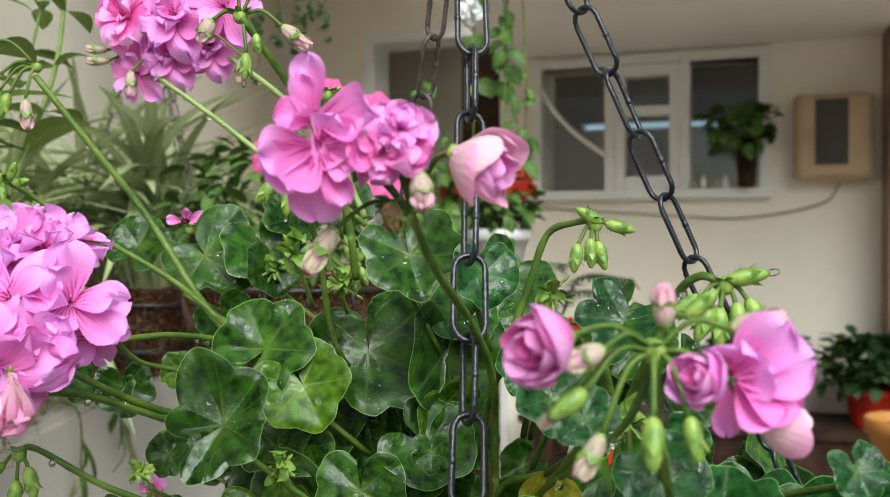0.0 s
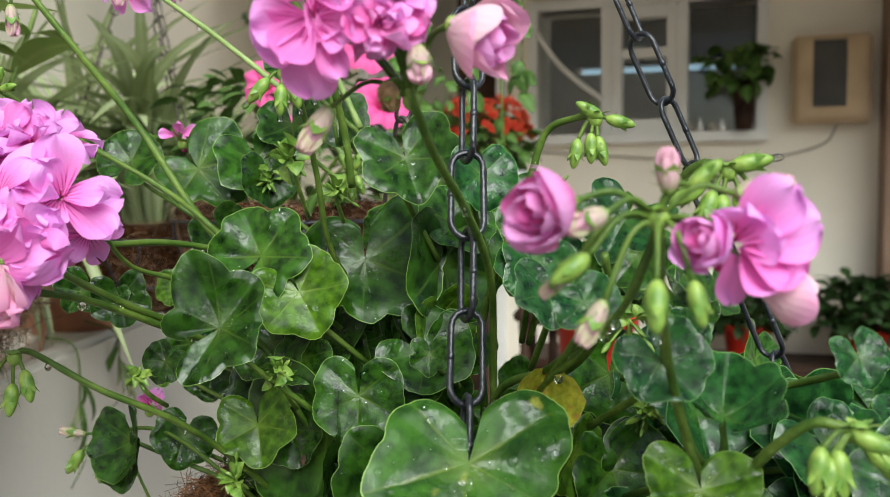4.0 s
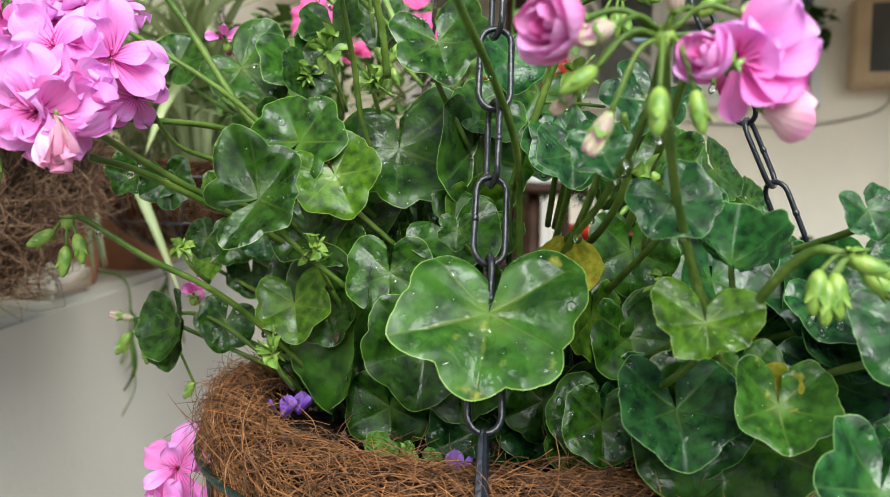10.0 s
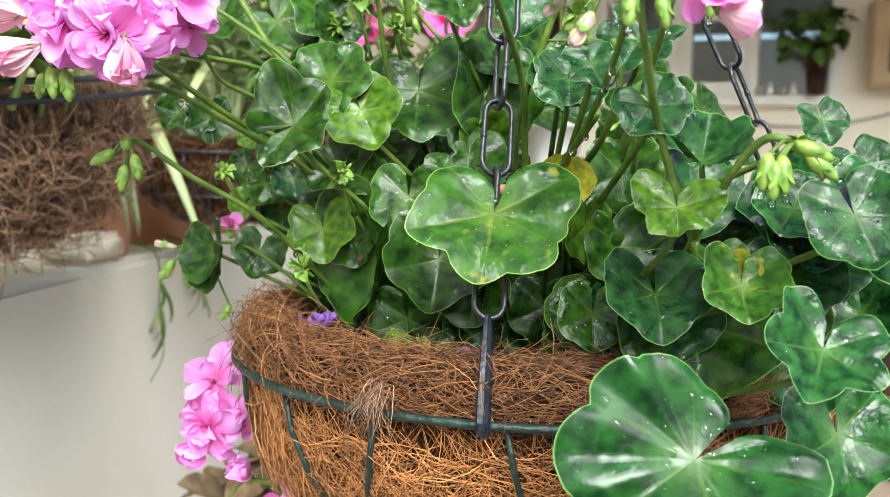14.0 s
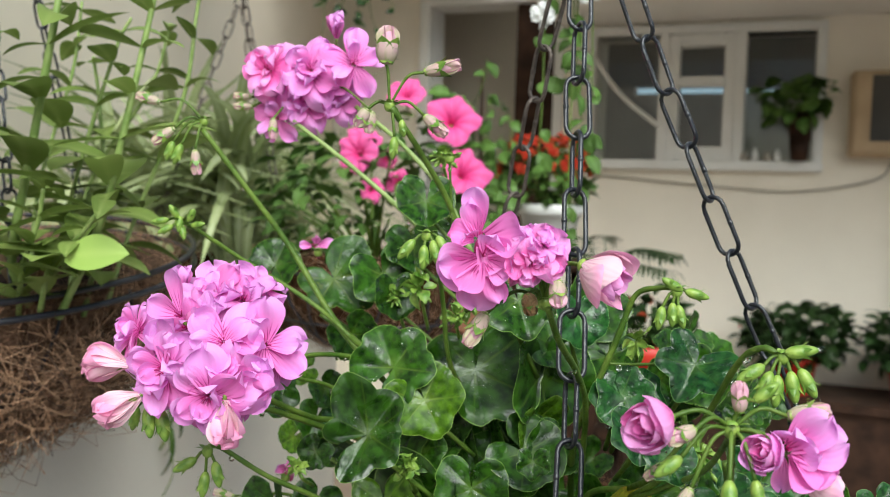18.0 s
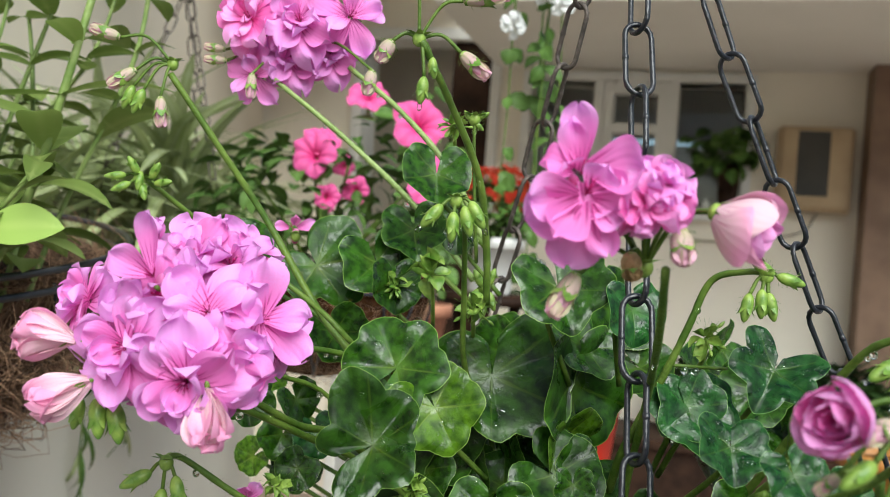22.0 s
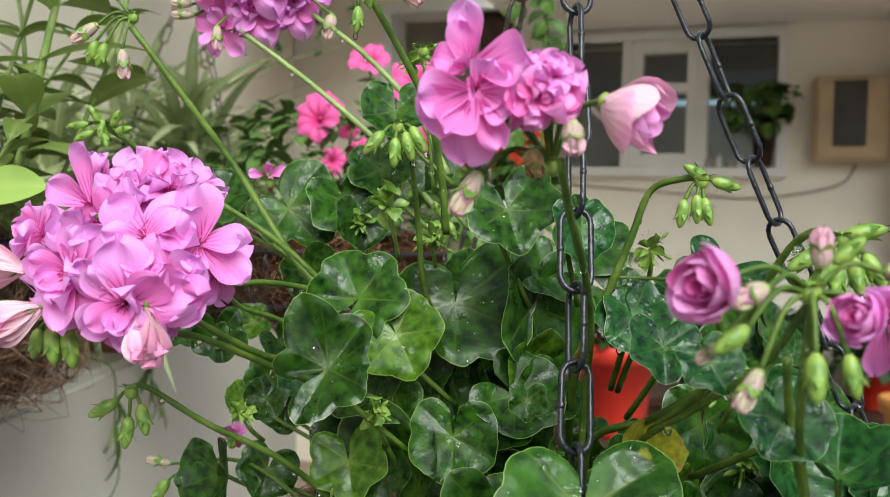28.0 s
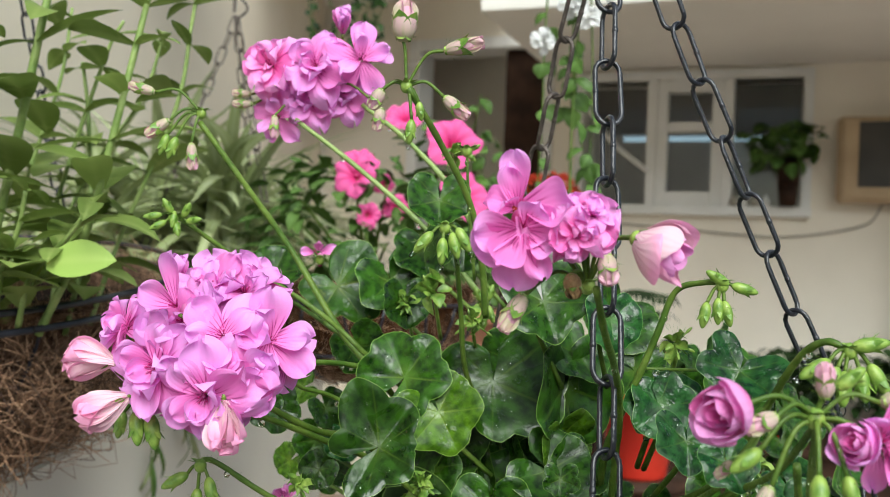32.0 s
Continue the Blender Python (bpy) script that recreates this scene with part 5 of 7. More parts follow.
leaf(0.141, 0.310, 1.274, 0.023, -70, 25, 0, "blue", lobe=0.4, stalk=0.03)
leaf(-0.174, 0.500, 1.185, 0.037, -80, 15, -30, "green", lobe=0.2, cup=0.3)
leaf(-0.170, 0.470, 1.277, 0.021, -100, 20, 0, "green", lobe=0.4)
leaf(-0.126, 0.520, 1.309, 0.037, -60, 5, 20, "green", lobe=0.3)
leaf(-0.134, 0.440, 1.250, 0.023, -120, 20, 0, "green", lobe=0.3)
leaf(-0.185, 0.470, 1.281, 0.027, -120, 20, 0, "green", lobe=0.6)
leaf(-0.166, 0.470, 1.278, 0.033, -80, 10, 20, "green", lobe=0.5)
leaf(-0.095, 0.500, 1.340, 0.035, -90, 10, 30, "green", lobe=0.3)
leaf(-0.066, 0.500, 1.225, 0.051, -85, 8, -30, "green", lobe=0.3)
leaf(-0.047, 0.510, 1.233, 0.049, -90, 5, 0, "green", lobe=0.3)
leaf(0.073, 0.400, 1.251, 0.044, -90, 15, 0, "green", lobe=0.3, drops=6)
leaf(0.091, 0.360, 1.271, 0.028, -60, 30, 0, "blue", lobe=0.4)
leaf(-0.013, 0.490, 1.292, 0.047, -60, 20, 0, "green", lobe=0.3)
leaf(0.139, 0.330, 1.208, 0.046, -90, 30, 0, "blue", lobe=0.3, drops=10, stalk=0.03)
leaf(0.107, 0.330, 1.210, 0.032, -80, 30, 0, "spot", lobe=0.4, drops=5)
leaf(0.089, 0.340, 1.189, 0.049, -90, 25, 0, "blue", lobe=0.25, drops=8)
leaf(0.142, 0.360, 1.189, 0.051, -90, 20, 0, "green", lobe=0.3)
leaf(0.155, 0.340, 1.213, 0.040, -90, 20, 0, "blue", lobe=0.3)
leaf(0.050, 0.370, 1.170, 0.036, -90, 30, 0, "green", lobe=0.3, drops=6)
leaf(0.085, 0.380, 1.218, 0.042, -100, 20, 0, "green", lobe=0.3)
leaf(0.113, 0.370, 1.235, 0.036, -80, 20, 0, "green", lobe=0.3)
leaf(0.162, 0.380, 1.229, 0.042, -80, 20, 0, "green", lobe=0.3)
leaf(-0.040, 0.435, 1.166, 0.048, -85, 10, -10, "green", lobe=0.3, drops=4)
leaf(0.003, 0.425, 1.157, 0.049, -90, 12, 0, "blue", lobe=0.3, drops=4)
leaf(0.033, 0.415, 1.167, 0.046, -95, 10, 15, "blue", lobe=0.25, drops=4)
leaf(0.066, 0.400, 1.180, 0.049, -90, 15, 0, "green", lobe=0.3, drops=4)

# leaf stalks and main stems
stem([(-0.186, 0.396, 1.262), (-0.180, 0.401, 1.261), (-0.155, 0.410, 1.243), (-0.126, 0.430, 1.223), (-0.100, 0.460, 1.191)], 0.0013, 0.0019)
stem([(-0.168, 0.380, 1.290), (-0.154, 0.400, 1.284), (-0.133, 0.430, 1.269), (-0.102, 0.470, 1.245)], 0.0016, 0.0020)
stem([(-0.158, 0.400, 1.308), (-0.134, 0.450, 1.307), (-0.106, 0.480, 1.299), (-0.091, 0.490, 1.292)], 0.0015, 0.0019)
stem([(-0.144, 0.500, 1.325), (-0.118, 0.500, 1.307), (-0.091, 0.490, 1.286), (-0.071, 0.480, 1.263)], 0.0015, 0.0020)
stem([(-0.223, 0.493, 1.444), (-0.197, 0.500, 1.409), (-0.168, 0.510, 1.369), (-0.135, 0.500, 1.322), (-0.104, 0.490, 1.289)], 0.0018, 0.0023)
stem([(-0.224, 0.455, 1.384), (-0.217, 0.460, 1.381), (-0.190, 0.480, 1.360), (-0.149, 0.490, 1.334), (-0.118, 0.480, 1.311)], 0.0013, 0.0017)
stem([(-0.180, 0.555, 1.458), (-0.130, 0.550, 1.422), (-0.085, 0.545, 1.384), (-0.049, 0.530, 1.344)], 0.0016, 0.0020, material=M_STEM_PALE)
stem([(-0.133, 0.560, 1.468), (-0.099, 0.550, 1.442), (-0.067, 0.540, 1.408), (-0.046, 0.520, 1.368)], 0.0016, 0.0020, material=M_STEM_PALE)
stem([(-0.090, 0.400, 1.452), (-0.074, 0.420, 1.428), (-0.057, 0.440, 1.397), (-0.049, 0.460, 1.363), (-0.046, 0.470, 1.334)], 0.0016, 0.0020)
stem([(-0.010, 0.275, 1.360), (-0.003, 0.300, 1.343), (0.010, 0.350, 1.321), (0.021, 0.400, 1.292)], 0.0014, 0.0020)
stem([(0.062, 0.375, 1.361), (0.055, 0.380, 1.361), (0.044, 0.390, 1.356), (0.037, 0.395, 1.335), (0.030, 0.400, 1.314), (0.022, 0.410, 1.289), (0.018, 0.430, 1.262)], 0.0013, 0.0023)
stem([(0.032, 0.400, 1.317), (0.043, 0.400, 1.317), (0.061, 0.410, 1.316)], 0.0008)
stem([(0.099, 0.320, 1.337), (0.091, 0.325, 1.340), (0.085, 0.340, 1.330), (0.081, 0.370, 1.301), (0.076, 0.390, 1.278)], 0.0015, 0.0020)
stem([(0.055, 0.236, 1.322), (0.059, 0.250, 1.302), (0.068, 0.275, 1.276), (0.081, 0.300, 1.247), (0.099, 0.340, 1.218)], 0.0013, 0.0017)
stem([(0.055, 0.236, 1.322), (0.054, 0.270, 1.298), (0.049, 0.320, 1.275), (0.037, 0.380, 1.242)], 0.0012, 0.0016)
stem([(0.116, 0.256, 1.262), (0.106, 0.260, 1.264), (0.099, 0.270, 1.255), (0.094, 0.290, 1.238), (0.093, 0.330, 1.216)], 0.0015, 0.0019)
stem([(0.058, 0.330, 1.308), (0.063, 0.345, 1.288), (0.058, 0.370, 1.265), (0.043, 0.420, 1.234)], 0.0015, 0.0020)
stem([(0.065, 0.280, 1.299), (0.071, 0.290, 1.275), (0.081, 0.300, 1.245), (0.096, 0.330, 1.211)], 0.0015, 0.0019)
stem([(-0.104, 0.470, 1.264), (-0.088, 0.470, 1.246), (-0.072, 0.460, 1.218)], 0.0015, 0.0020)
stem([(0.054, 0.340, 1.277), (0.043, 0.370, 1.259), (0.024, 0.410, 1.239)], 0.0015, 0.0022)
stem([(-0.150, 0.400, 1.317), (-0.146, 0.430, 1.297), (-0.123, 0.460, 1.282)], 0.0010, 0.0016)

stem([(-0.069, 0.405, 1.386), (-0.064, 0.415, 1.374), (-0.060, 0.440, 1.340), (-0.055, 0.460, 1.300)], 0.0012, 0.0018)
stem([(-0.192, 0.515, 1.190), (-0.175, 0.512, 1.199), (-0.150, 0.505, 1.196), (-0.110, 0.490, 1.172)], 0.0010, 0.0015)
stem([(-0.060, 0.460, 1.427), (-0.058, 0.462, 1.400), (-0.053, 0.468, 1.355)], 0.0008, 0.0010)

# the great flower head
h = flower_head(-0.182, 0.385, 1.310, "round head of pink double flowers and buds")
floret(h, -0.143, 0.345, 1.329, 0.041, 10, 22, "open", "pink", 0)
floret(h, -0.158, 0.360, 1.348, 0.037, 45, 15, "double", "pink", 0)
floret(h, -0.182, 0.350, 1.335, 0.039, 30, -18, "double", "pink", 0)
floret(h, -0.160, 0.335, 1.331, 0.037, 20, -2, "open", "pink", 50)
floret(h, -0.189, 0.340, 1.316, 0.040, 0, -25, "double", "pink", 20)
floret(h, -0.165, 0.330, 1.307, 0.039, -18, -2, "double", "pink", 70)
floret(h, -0.213, 0.365, 1.330, 0.034, 20, -55, "double", "pink", 0)
floret(h, -0.139, 0.360, 1.315, 0.029, -10, 45, "open", "pink", 0)
floret(h, -0.190, 0.365, 1.353, 0.016, 70, -20, "tulip", "pink", 0)
floret(h, -0.152, 0.375, 1.353, 0.025, 55, 35, "open", "pink", 0)
floret(h, -0.152, 0.335, 1.313, 0.031, -5, 15, "double", "pink", 15)
floret(h, -0.172, 0.360, 1.351, 0.031, 50, -5, "double", "pink", 80)
floret(h, -0.209, 0.342, 1.317, 0.030, 5, -75, "tulip", "pale", 0)
floret(h, -0.202, 0.338, 1.303, 0.030, -25, -62, "tulip", "pale", 0)
wild_flower(h, -0.181, 0.335, 1.343, ((97, 0.022, 0.009, 12), (150, 0.015, 0.013, 30)), 11)
floret(h, -0.157, 0.327, 1.305, 0.029, -62, 14, "tulip", "pale", 0)
bud(h, -0.202, 0.350, 1.288, 0.0161, -80, 10, "green")
bud(h, -0.195, 0.350, 1.287, 0.0171, -75, 10, "green")
bud(h, -0.213, 0.360, 1.287, 0.0132, -100, 0, "green")
stem([(-0.182, 0.385, 1.310), (-0.154, 0.400, 1.290), (-0.134, 0.430, 1.273), (-0.110, 0.460, 1.260)], 0.0016, 0.0020)

# the upper flower head
h = flower_head(-0.174, 0.575, 1.464, "loose head of pink double flowers with pale buds")
floret(h, -0.194, 0.555, 1.491, 0.038, 15, -20, "double", "rose", 0)
floret(h, -0.164, 0.550, 1.491, 0.041, 10, 0, "double", "pink", 0)
floret(h, -0.134, 0.550, 1.496, 0.045, 15, 15, "open", "pink", 0)
floret(h, -0.189, 0.560, 1.458, 0.036, 2, -20, "open", "pink", 0)
floret(h, -0.169, 0.560, 1.472, 0.036, 5, 0, "double", "pink", 0)
floret(h, -0.146, 0.562, 1.476, 0.033, 4, 10, "double", "pink", 0)
floret(h, -0.149, 0.565, 1.517, 0.024, 60, 0, "tulip", "pink", 0)
bud(h, -0.214, 0.560, 1.473, 0.0135, 175, 0, "pink")
bud(h, -0.213, 0.560, 1.466, 0.0143, 180, 0, "pink")
bud(h, -0.189, 0.545, 1.451, 0.0156, -90, 0, "pink")
bud(h, -0.118, 0.530, 1.456, 0.0159, -100, 0, "pink", 0.50)

# the flower head before the front chain
h = flower_head(-0.010, 0.300, 1.360, "head of large pink flowers and a half-open bud")
wild_flower(h, -0.0385, 0.274, 1.387, ((97, 0.019, 0.012, 6), (112, 0.014, 0.010, 30), (168, 0.011, 0.013, 20), (8, 0.017, 0.020, 26), (318, 0.013, 0.019, 36), (150, 0.008, 0.010, 55)), 3)
wild_flower(h, -0.0372, 0.271, 1.3808, ((186, 0.0155, 0.016, 12), (208, 0.0165, 0.018, 4), (236, 0.014, 0.016, 26), (263, 0.021, 0.018, -8), (296, 0.017, 0.011, -4), (330, 0.012, 0.014, 30), (60, 0.009, 0.013, 40)), 13)
floret(h, -0.016, 0.274, 1.382, 0.025, 18, 8, "double", "rose", 0)
floret(h, -0.019, 0.270, 1.379, 0.019, -12, 20, "double", "rose", 40)
floret(h, -0.014, 0.272, 1.386, 0.017, 40, 25, "double", "pink", 70)
rosebud(h, 0.0095, 0.268, 1.3755, 0.030, -24, 24, M_PETAL_LIGHT, M_PETAL_ROSE, 31)
bud(h, -0.007, 0.270, 1.368, 0.0119, -85, 20, "pink", 0.62)
bud(h, -0.038, 0.285, 1.351, 0.0170, -120, 15, "pink", 0.42)
bud(h, -0.017, 0.290, 1.361, 0.0100, -80, 5, "dry", 0.7)

# the near flower head
h = flower_head(0.055, 0.238, 1.323, "head of opening pink buds and one full flower")
rosebud(h, 0.026, 0.230, 1.326, 0.027, 192, 36, M_PETAL_ROSE, M_PETAL_ROSE, 32)
wild_flower(h, 0.074, 0.236, 1.317, ((52, 0.018, 0.017, 40), (16, 0.018, 0.019, 34), (338, 0.016, 0.018, 28), (304, 0.014, 0.016, 22), (268, 0.014, 0.008, -5), (95, 0.011, 0.014, 62), (10, 0.012, 0.014, 66)), 7)
rosebud(h, 0.066, 0.230, 1.317, 0.020, 165, 38, M_PETAL, M_PETAL_ROSE, 33)
rosebud(h, 0.088, 0.240, 1.304, 0.021, -12, 8, M_PETAL_LIGHT, M_PETAL_ROSE, 34)
bud(h, 0.036, 0.228, 1.323, 0.0124, 200, 20, "pink", 0.50)
bud(h, 0.057, 0.236, 1.334, 0.0121, 95, 10, "pink", 0.50)
bud(h, 0.080, 0.236, 1.330, 0.0157, 10, 0, "pink", 0.45)
bud(h, 0.051, 0.222, 1.303, 0.0141, -95, 20, "wet", 0.38)
bud(h, 0.062, 0.226, 1.303, 0.0125, -80, 10, "wet", 0.36)
bud(h, 0.032, 0.230, 1.311, 0.0125, 215, 10, "green", 0.40)
bud(h, 0.038, 0.232, 1.298, 0.0133, -120, 10, "pink", 0.40)
bud(h, 0.029, 0.240, 1.306, 0.0087, 220, 0, "pink", 0.45)
bud(h, 0.070, 0.250, 1.334, 0.0121, 40, 0, "green")

# green bud heads
h = flower_head(-0.222, 0.493, 1.449, "nodding head of green and pink-tipped buds")
bud(h, -0.256, 0.490, 1.462, 0.0170, 165, 0, "pink")
bud(h, -0.245, 0.488, 1.440, 0.0177, 215, 0, "pink")
bud(h, -0.237, 0.488, 1.428, 0.0148, -110, 0, "green")
bud(h, -0.225, 0.487, 1.424, 0.0169, -85, 0, "pink")
bud(h, -0.243, 0.490, 1.430, 0.0142, -110, 0, "green")
h = flower_head(-0.224, 0.455, 1.384, "tight head of small green buds")
bud(h, -0.234, 0.452, 1.385, 0.0106, 190, 20, "green")
bud(h, -0.231, 0.452, 1.380, 0.0106, 210, 20, "green")
bud(h, -0.226, 0.452, 1.390, 0.0106, 120, 20, "green")
bud(h, -0.221, 0.452, 1.379, 0.0106, -70, 20, "green")
bud(h, -0.216, 0.452, 1.388, 0.0106, 60, 20, "green")
bud(h, -0.212, 0.452, 1.383, 0.0106, 10, 20, "green")
bud(h, -0.223, 0.452, 1.384, 0.0106, -90, 20, "green")
h = flower_head(-0.069, 0.405, 1.383, "nodding head of plump green buds")
bud(h, -0.079, 0.402, 1.376, 0.0144, -130, 5, "wet")
bud(h, -0.070, 0.402, 1.372, 0.0144, -92, 5, "wet")
bud(h, -0.060, 0.402, 1.378, 0.0144, -60, 5, "wet")
bud(h, -0.064, 0.402, 1.375, 0.0144, -75, 5, "wet")
h = flower_head(-0.047, 0.480, 1.342, "small drooping head of young buds")
bud(h, -0.052, 0.478, 1.337, 0.0111, -110, 5, "green")
bud(h, -0.047, 0.478, 1.332, 0.0111, -90, 5, "green")
bud(h, -0.043, 0.478, 1.336, 0.0111, -70, 5, "green")
bud(h, -0.050, 0.478, 1.346, 0.0111, 120, 5, "green")
bud(h, -0.044, 0.478, 1.347, 0.0111, 70, 5, "green")
h = flower_head(0.062, 0.375, 1.360, "nodding head of green buds")
bud(h, 0.054, 0.373, 1.347, 0.0129, -100, 5, "green")
bud(h, 0.064, 0.373, 1.348, 0.0129, -75, 5, "green")
bud(h, 0.071, 0.373, 1.359, 0.0129, -15, 5, "green")
bud(h, 0.060, 0.373, 1.349, 0.0129, -90, 5, "green")
bud(h, 0.060, 0.373, 1.363, 0.0129, 150, 5, "green")
h = flower_head(0.099, 0.320, 1.337, "nodding head of plump green buds")
bud(h, 0.085, 0.317, 1.330, 0.0153, -150, 8, "wet")
bud(h, 0.096, 0.317, 1.323, 0.0153, -95, 8, "wet")
bud(h, 0.109, 0.317, 1.327, 0.0153, -60, 8, "wet")
bud(h, 0.103, 0.317, 1.325, 0.0153, -80, 8, "wet")
bud(h, 0.091, 0.317, 1.325, 0.0153, -115, 8, "wet")
bud(h, 0.105, 0.317, 1.340, 0.0153, 10, 8, "wet")
h = flower_head(0.116, 0.256, 1.262, "nodding head of plump green buds")
bud(h, 0.104, 0.253, 1.253, 0.0146, -100, 8, "wet")
bud(h, 0.110, 0.253, 1.252, 0.0146, -85, 8, "wet")
bud(h, 0.119, 0.253, 1.260, 0.0146, -25, 8, "wet")
bud(h, 0.122, 0.253, 1.255, 0.0146, -40, 8, "wet")
bud(h, 0.107, 0.253, 1.250, 0.0146, -95, 8, "wet")
h = flower_head(-0.186, 0.396, 1.260, "small nodding head of green buds")
bud(h, -0.197, 0.394, 1.253, 0.0151, -150, 8, "green")
bud(h, -0.187, 0.394, 1.243, 0.0151, -95, 8, "green")
bud(h, -0.180, 0.394, 1.249, 0.0151, -75, 8, "green")
h = flower_head(-0.192, 0.515, 1.188, "head of slender pale buds")
bud(h, -0.209, 0.515, 1.196, 0.0154, 170, 0, "pink", 0.30)
bud(h, -0.208, 0.512, 1.181, 0.0168, -125, 0, "green")
bud(h, -0.193, 0.510, 1.177, 0.0160, -95, 0, "green")
bud(h, -0.168, 0.510, 1.154, 0.0131, -120, 0, "green")
h = flower_head(-0.091, 0.402, 1.453, "loose head of hairy opening buds")
bud(h, -0.093, 0.400, 1.483, 0.0212, 88, 0, "pink", 0.60)
bud(h, -0.065, 0.400, 1.473, 0.0212, 12, 10, "pink", 0.36)
bud(h, -0.105, 0.400, 1.447, 0.0119, -120, 0, "pink", 0.60)
bud(h, -0.067, 0.400, 1.444, 0.0170, -40, 10, "pink", 0.42)
bud(h, -0.088, 0.400, 1.431, 0.0130, -95, 0, "wet")
bud(h, -0.084, 0.405, 1.442, 0.0103, -80, 0, "green")
h = flower_head(-0.060, 0.460, 1.428, "tiny head of green buds")
bud(h, -0.063, 0.460, 1.429, 0.0070, 130, 0, "green")
bud(h, -0.058, 0.460, 1.425, 0.0070, -40, 0, "green")
bud(h, -0.056, 0.460, 1.430, 0.0070, 30, 0, "green")

h = flower_head(-0.158, 0.562, 1.362, "small bud just showing mauve petals")
wild_flower(h, -0.159, 0.556, 1.366, ((20, 0.012, 0.008, 20), (170, 0.009, 0.007, 20), (80, 0.008, 0.007, 40)), 41)
h = flower_head(-0.172, 0.532, 1.204, "small bud just showing mauve petals")
wild_flower(h, -0.170, 0.528, 1.208, ((60, 0.009, 0.010, 20), (130, 0.008, 0.009, 30), (95, 0.008, 0.009, 45)), 42)

# young shoots
young_shoot(0.047, 0.400, 1.330, 0.020, 1)
young_shoot(-0.141, 0.420, 1.246, 0.018, 2)
young_shoot(-0.076, 0.465, 1.348, 0.027, 3)
young_shoot(-0.054, 0.460, 1.332, 0.021, 4)
young_shoot(0.072, 0.355, 1.281, 0.027, 5)
young_shoot(-0.078, 0.430, 1.246, 0.022, 6)
young_shoot(-0.101, 0.440, 1.191, 0.023, 7)
young_shoot(-0.068, 0.520, 1.432, 0.019, 8)
young_shoot(-0.094, 0.500, 1.338, 0.025, 9)
young_shoot(-0.026, 0.370, 1.161, 0.019, 10)
young_shoot(0.082, 0.370, 1.239, 0.017, 11)

# flowers that trail under the basket
h = flower_head(-0.170, 0.510, 1.083, "drooping pink flowers")
floret(h, -0.170, 0.495, 1.110, 0.044, 25, -15, "open", "pink", 0)
floret(h, -0.173, 0.490, 1.083, 0.039, -10, -20, "double", "pink", 0)
floret(h, -0.153, 0.495, 1.084, 0.032, -10, 25, "open", "pink", 0)
floret(h, -0.183, 0.500, 1.067, 0.025, -30, -20, "rose", "pink", 0)
h = flower_head(-0.149, 0.500, 1.045, "drooping pink flowers, partly faded")
floret(h, -0.115, 0.485, 1.032, 0.042, 20, 15, "open", "pink", 0)
floret(h, -0.163, 0.490, 1.029, 0.028, -40, -10, "tulip", "pale", 0)
floret(h, -0.147, 0.495, 1.050, 0.025, 40, -20, "tulip", "pink", 0)
stem([(-0.146, 0.490, 1.137), (-0.158, 0.520, 1.101), (-0.163, 0.510, 1.084)], 0.0010)
stem([(-0.108, 0.500, 1.050), (-0.125, 0.510, 1.043), (-0.149, 0.500, 1.045)], 0.0010)

# dark inner leaves that fill the mound
_fill = [part("leaf", leaf_bm(_lr, 0.35, 0.15, 0.06, 0.14, rings=6, seg=40), M_LEAF, geranium) for _ in range(4)]
placed = 0
for k in range(140):
    a, r = _lr.uniform(0, math.tau), 0.145 * math.sqrt(_lr.random())
    x, y = BX + r * math.cos(a) * 1.1, BY + 0.015 + r * math.sin(a) * 0.75
    z = RIM + 0.02 + _lr.uniform(0.0, 0.16) * (1 - (r / 0.2) ** 2) + (0.02 if x > 0 else 0)
    if x < -0.03 and y < 0.52 and z < RIM + 0.07:
        continue
    if abs(x - 0.045) < 0.035 and abs(z - 1.245) < 0.04:
        z -= 0.075
    if x < -0.02 and y < 0.46:
        y += 0.09
    m = orient(x, y, z, _lr.uniform(-150, -30), _lr.uniform(5, 45), _lr.uniform(-40, 40) + (x - BX) * 250, _lr.uniform(0.032, 0.055))
    if placed < 4:
        o = _fill[placed]
        o.matrix_basis = m
        placed += 1
    else:
        o = again("leaf", _fill[k % 4], m, geranium)
    o.matrix_parent_inverse = Matrix.Translation(geranium.location).inverted()

# leaves in the sky-tinted green that crowd the right side
for k in range(34):
    m = orient(_lr.uniform(0.055, 0.185), _lr.uniform(0.35, 0.45), _lr.uniform(1.155, 1.245), _lr.uniform(-140, -40), _lr.uniform(10, 45), _lr.uniform(-30, 40), _lr.uniform(0.036, 0.058))
    if k < 2:
        o = part("leaf", leaf_bm(_lr, 0.3, 0.15, 0.06, 0.14, rings=6, seg=48), M_LEAF_BLUE, geranium)
        o.matrix_basis = m
        _fill.append(o)
    else:
        o = again("leaf", _fill[4 + k % 2], m, geranium)
    o.matrix_parent_inverse = Matrix.Translation(geranium.location).inverted()
leaf(0.055, 0.345, 1.186, 0.036, -95, 22, 10, "green", lobe=0.25, drops=8, stalk=0.02)
leaf(0.035, 0.400, 1.180, 0.040, -90, 12, 0, "green", lobe=0.25, stalk=0.02)
leaf(0.163, 0.295, 1.236, 0.058, -95, 25, 15, "blue", lobe=0.3, drops=12, stalk=0.04)

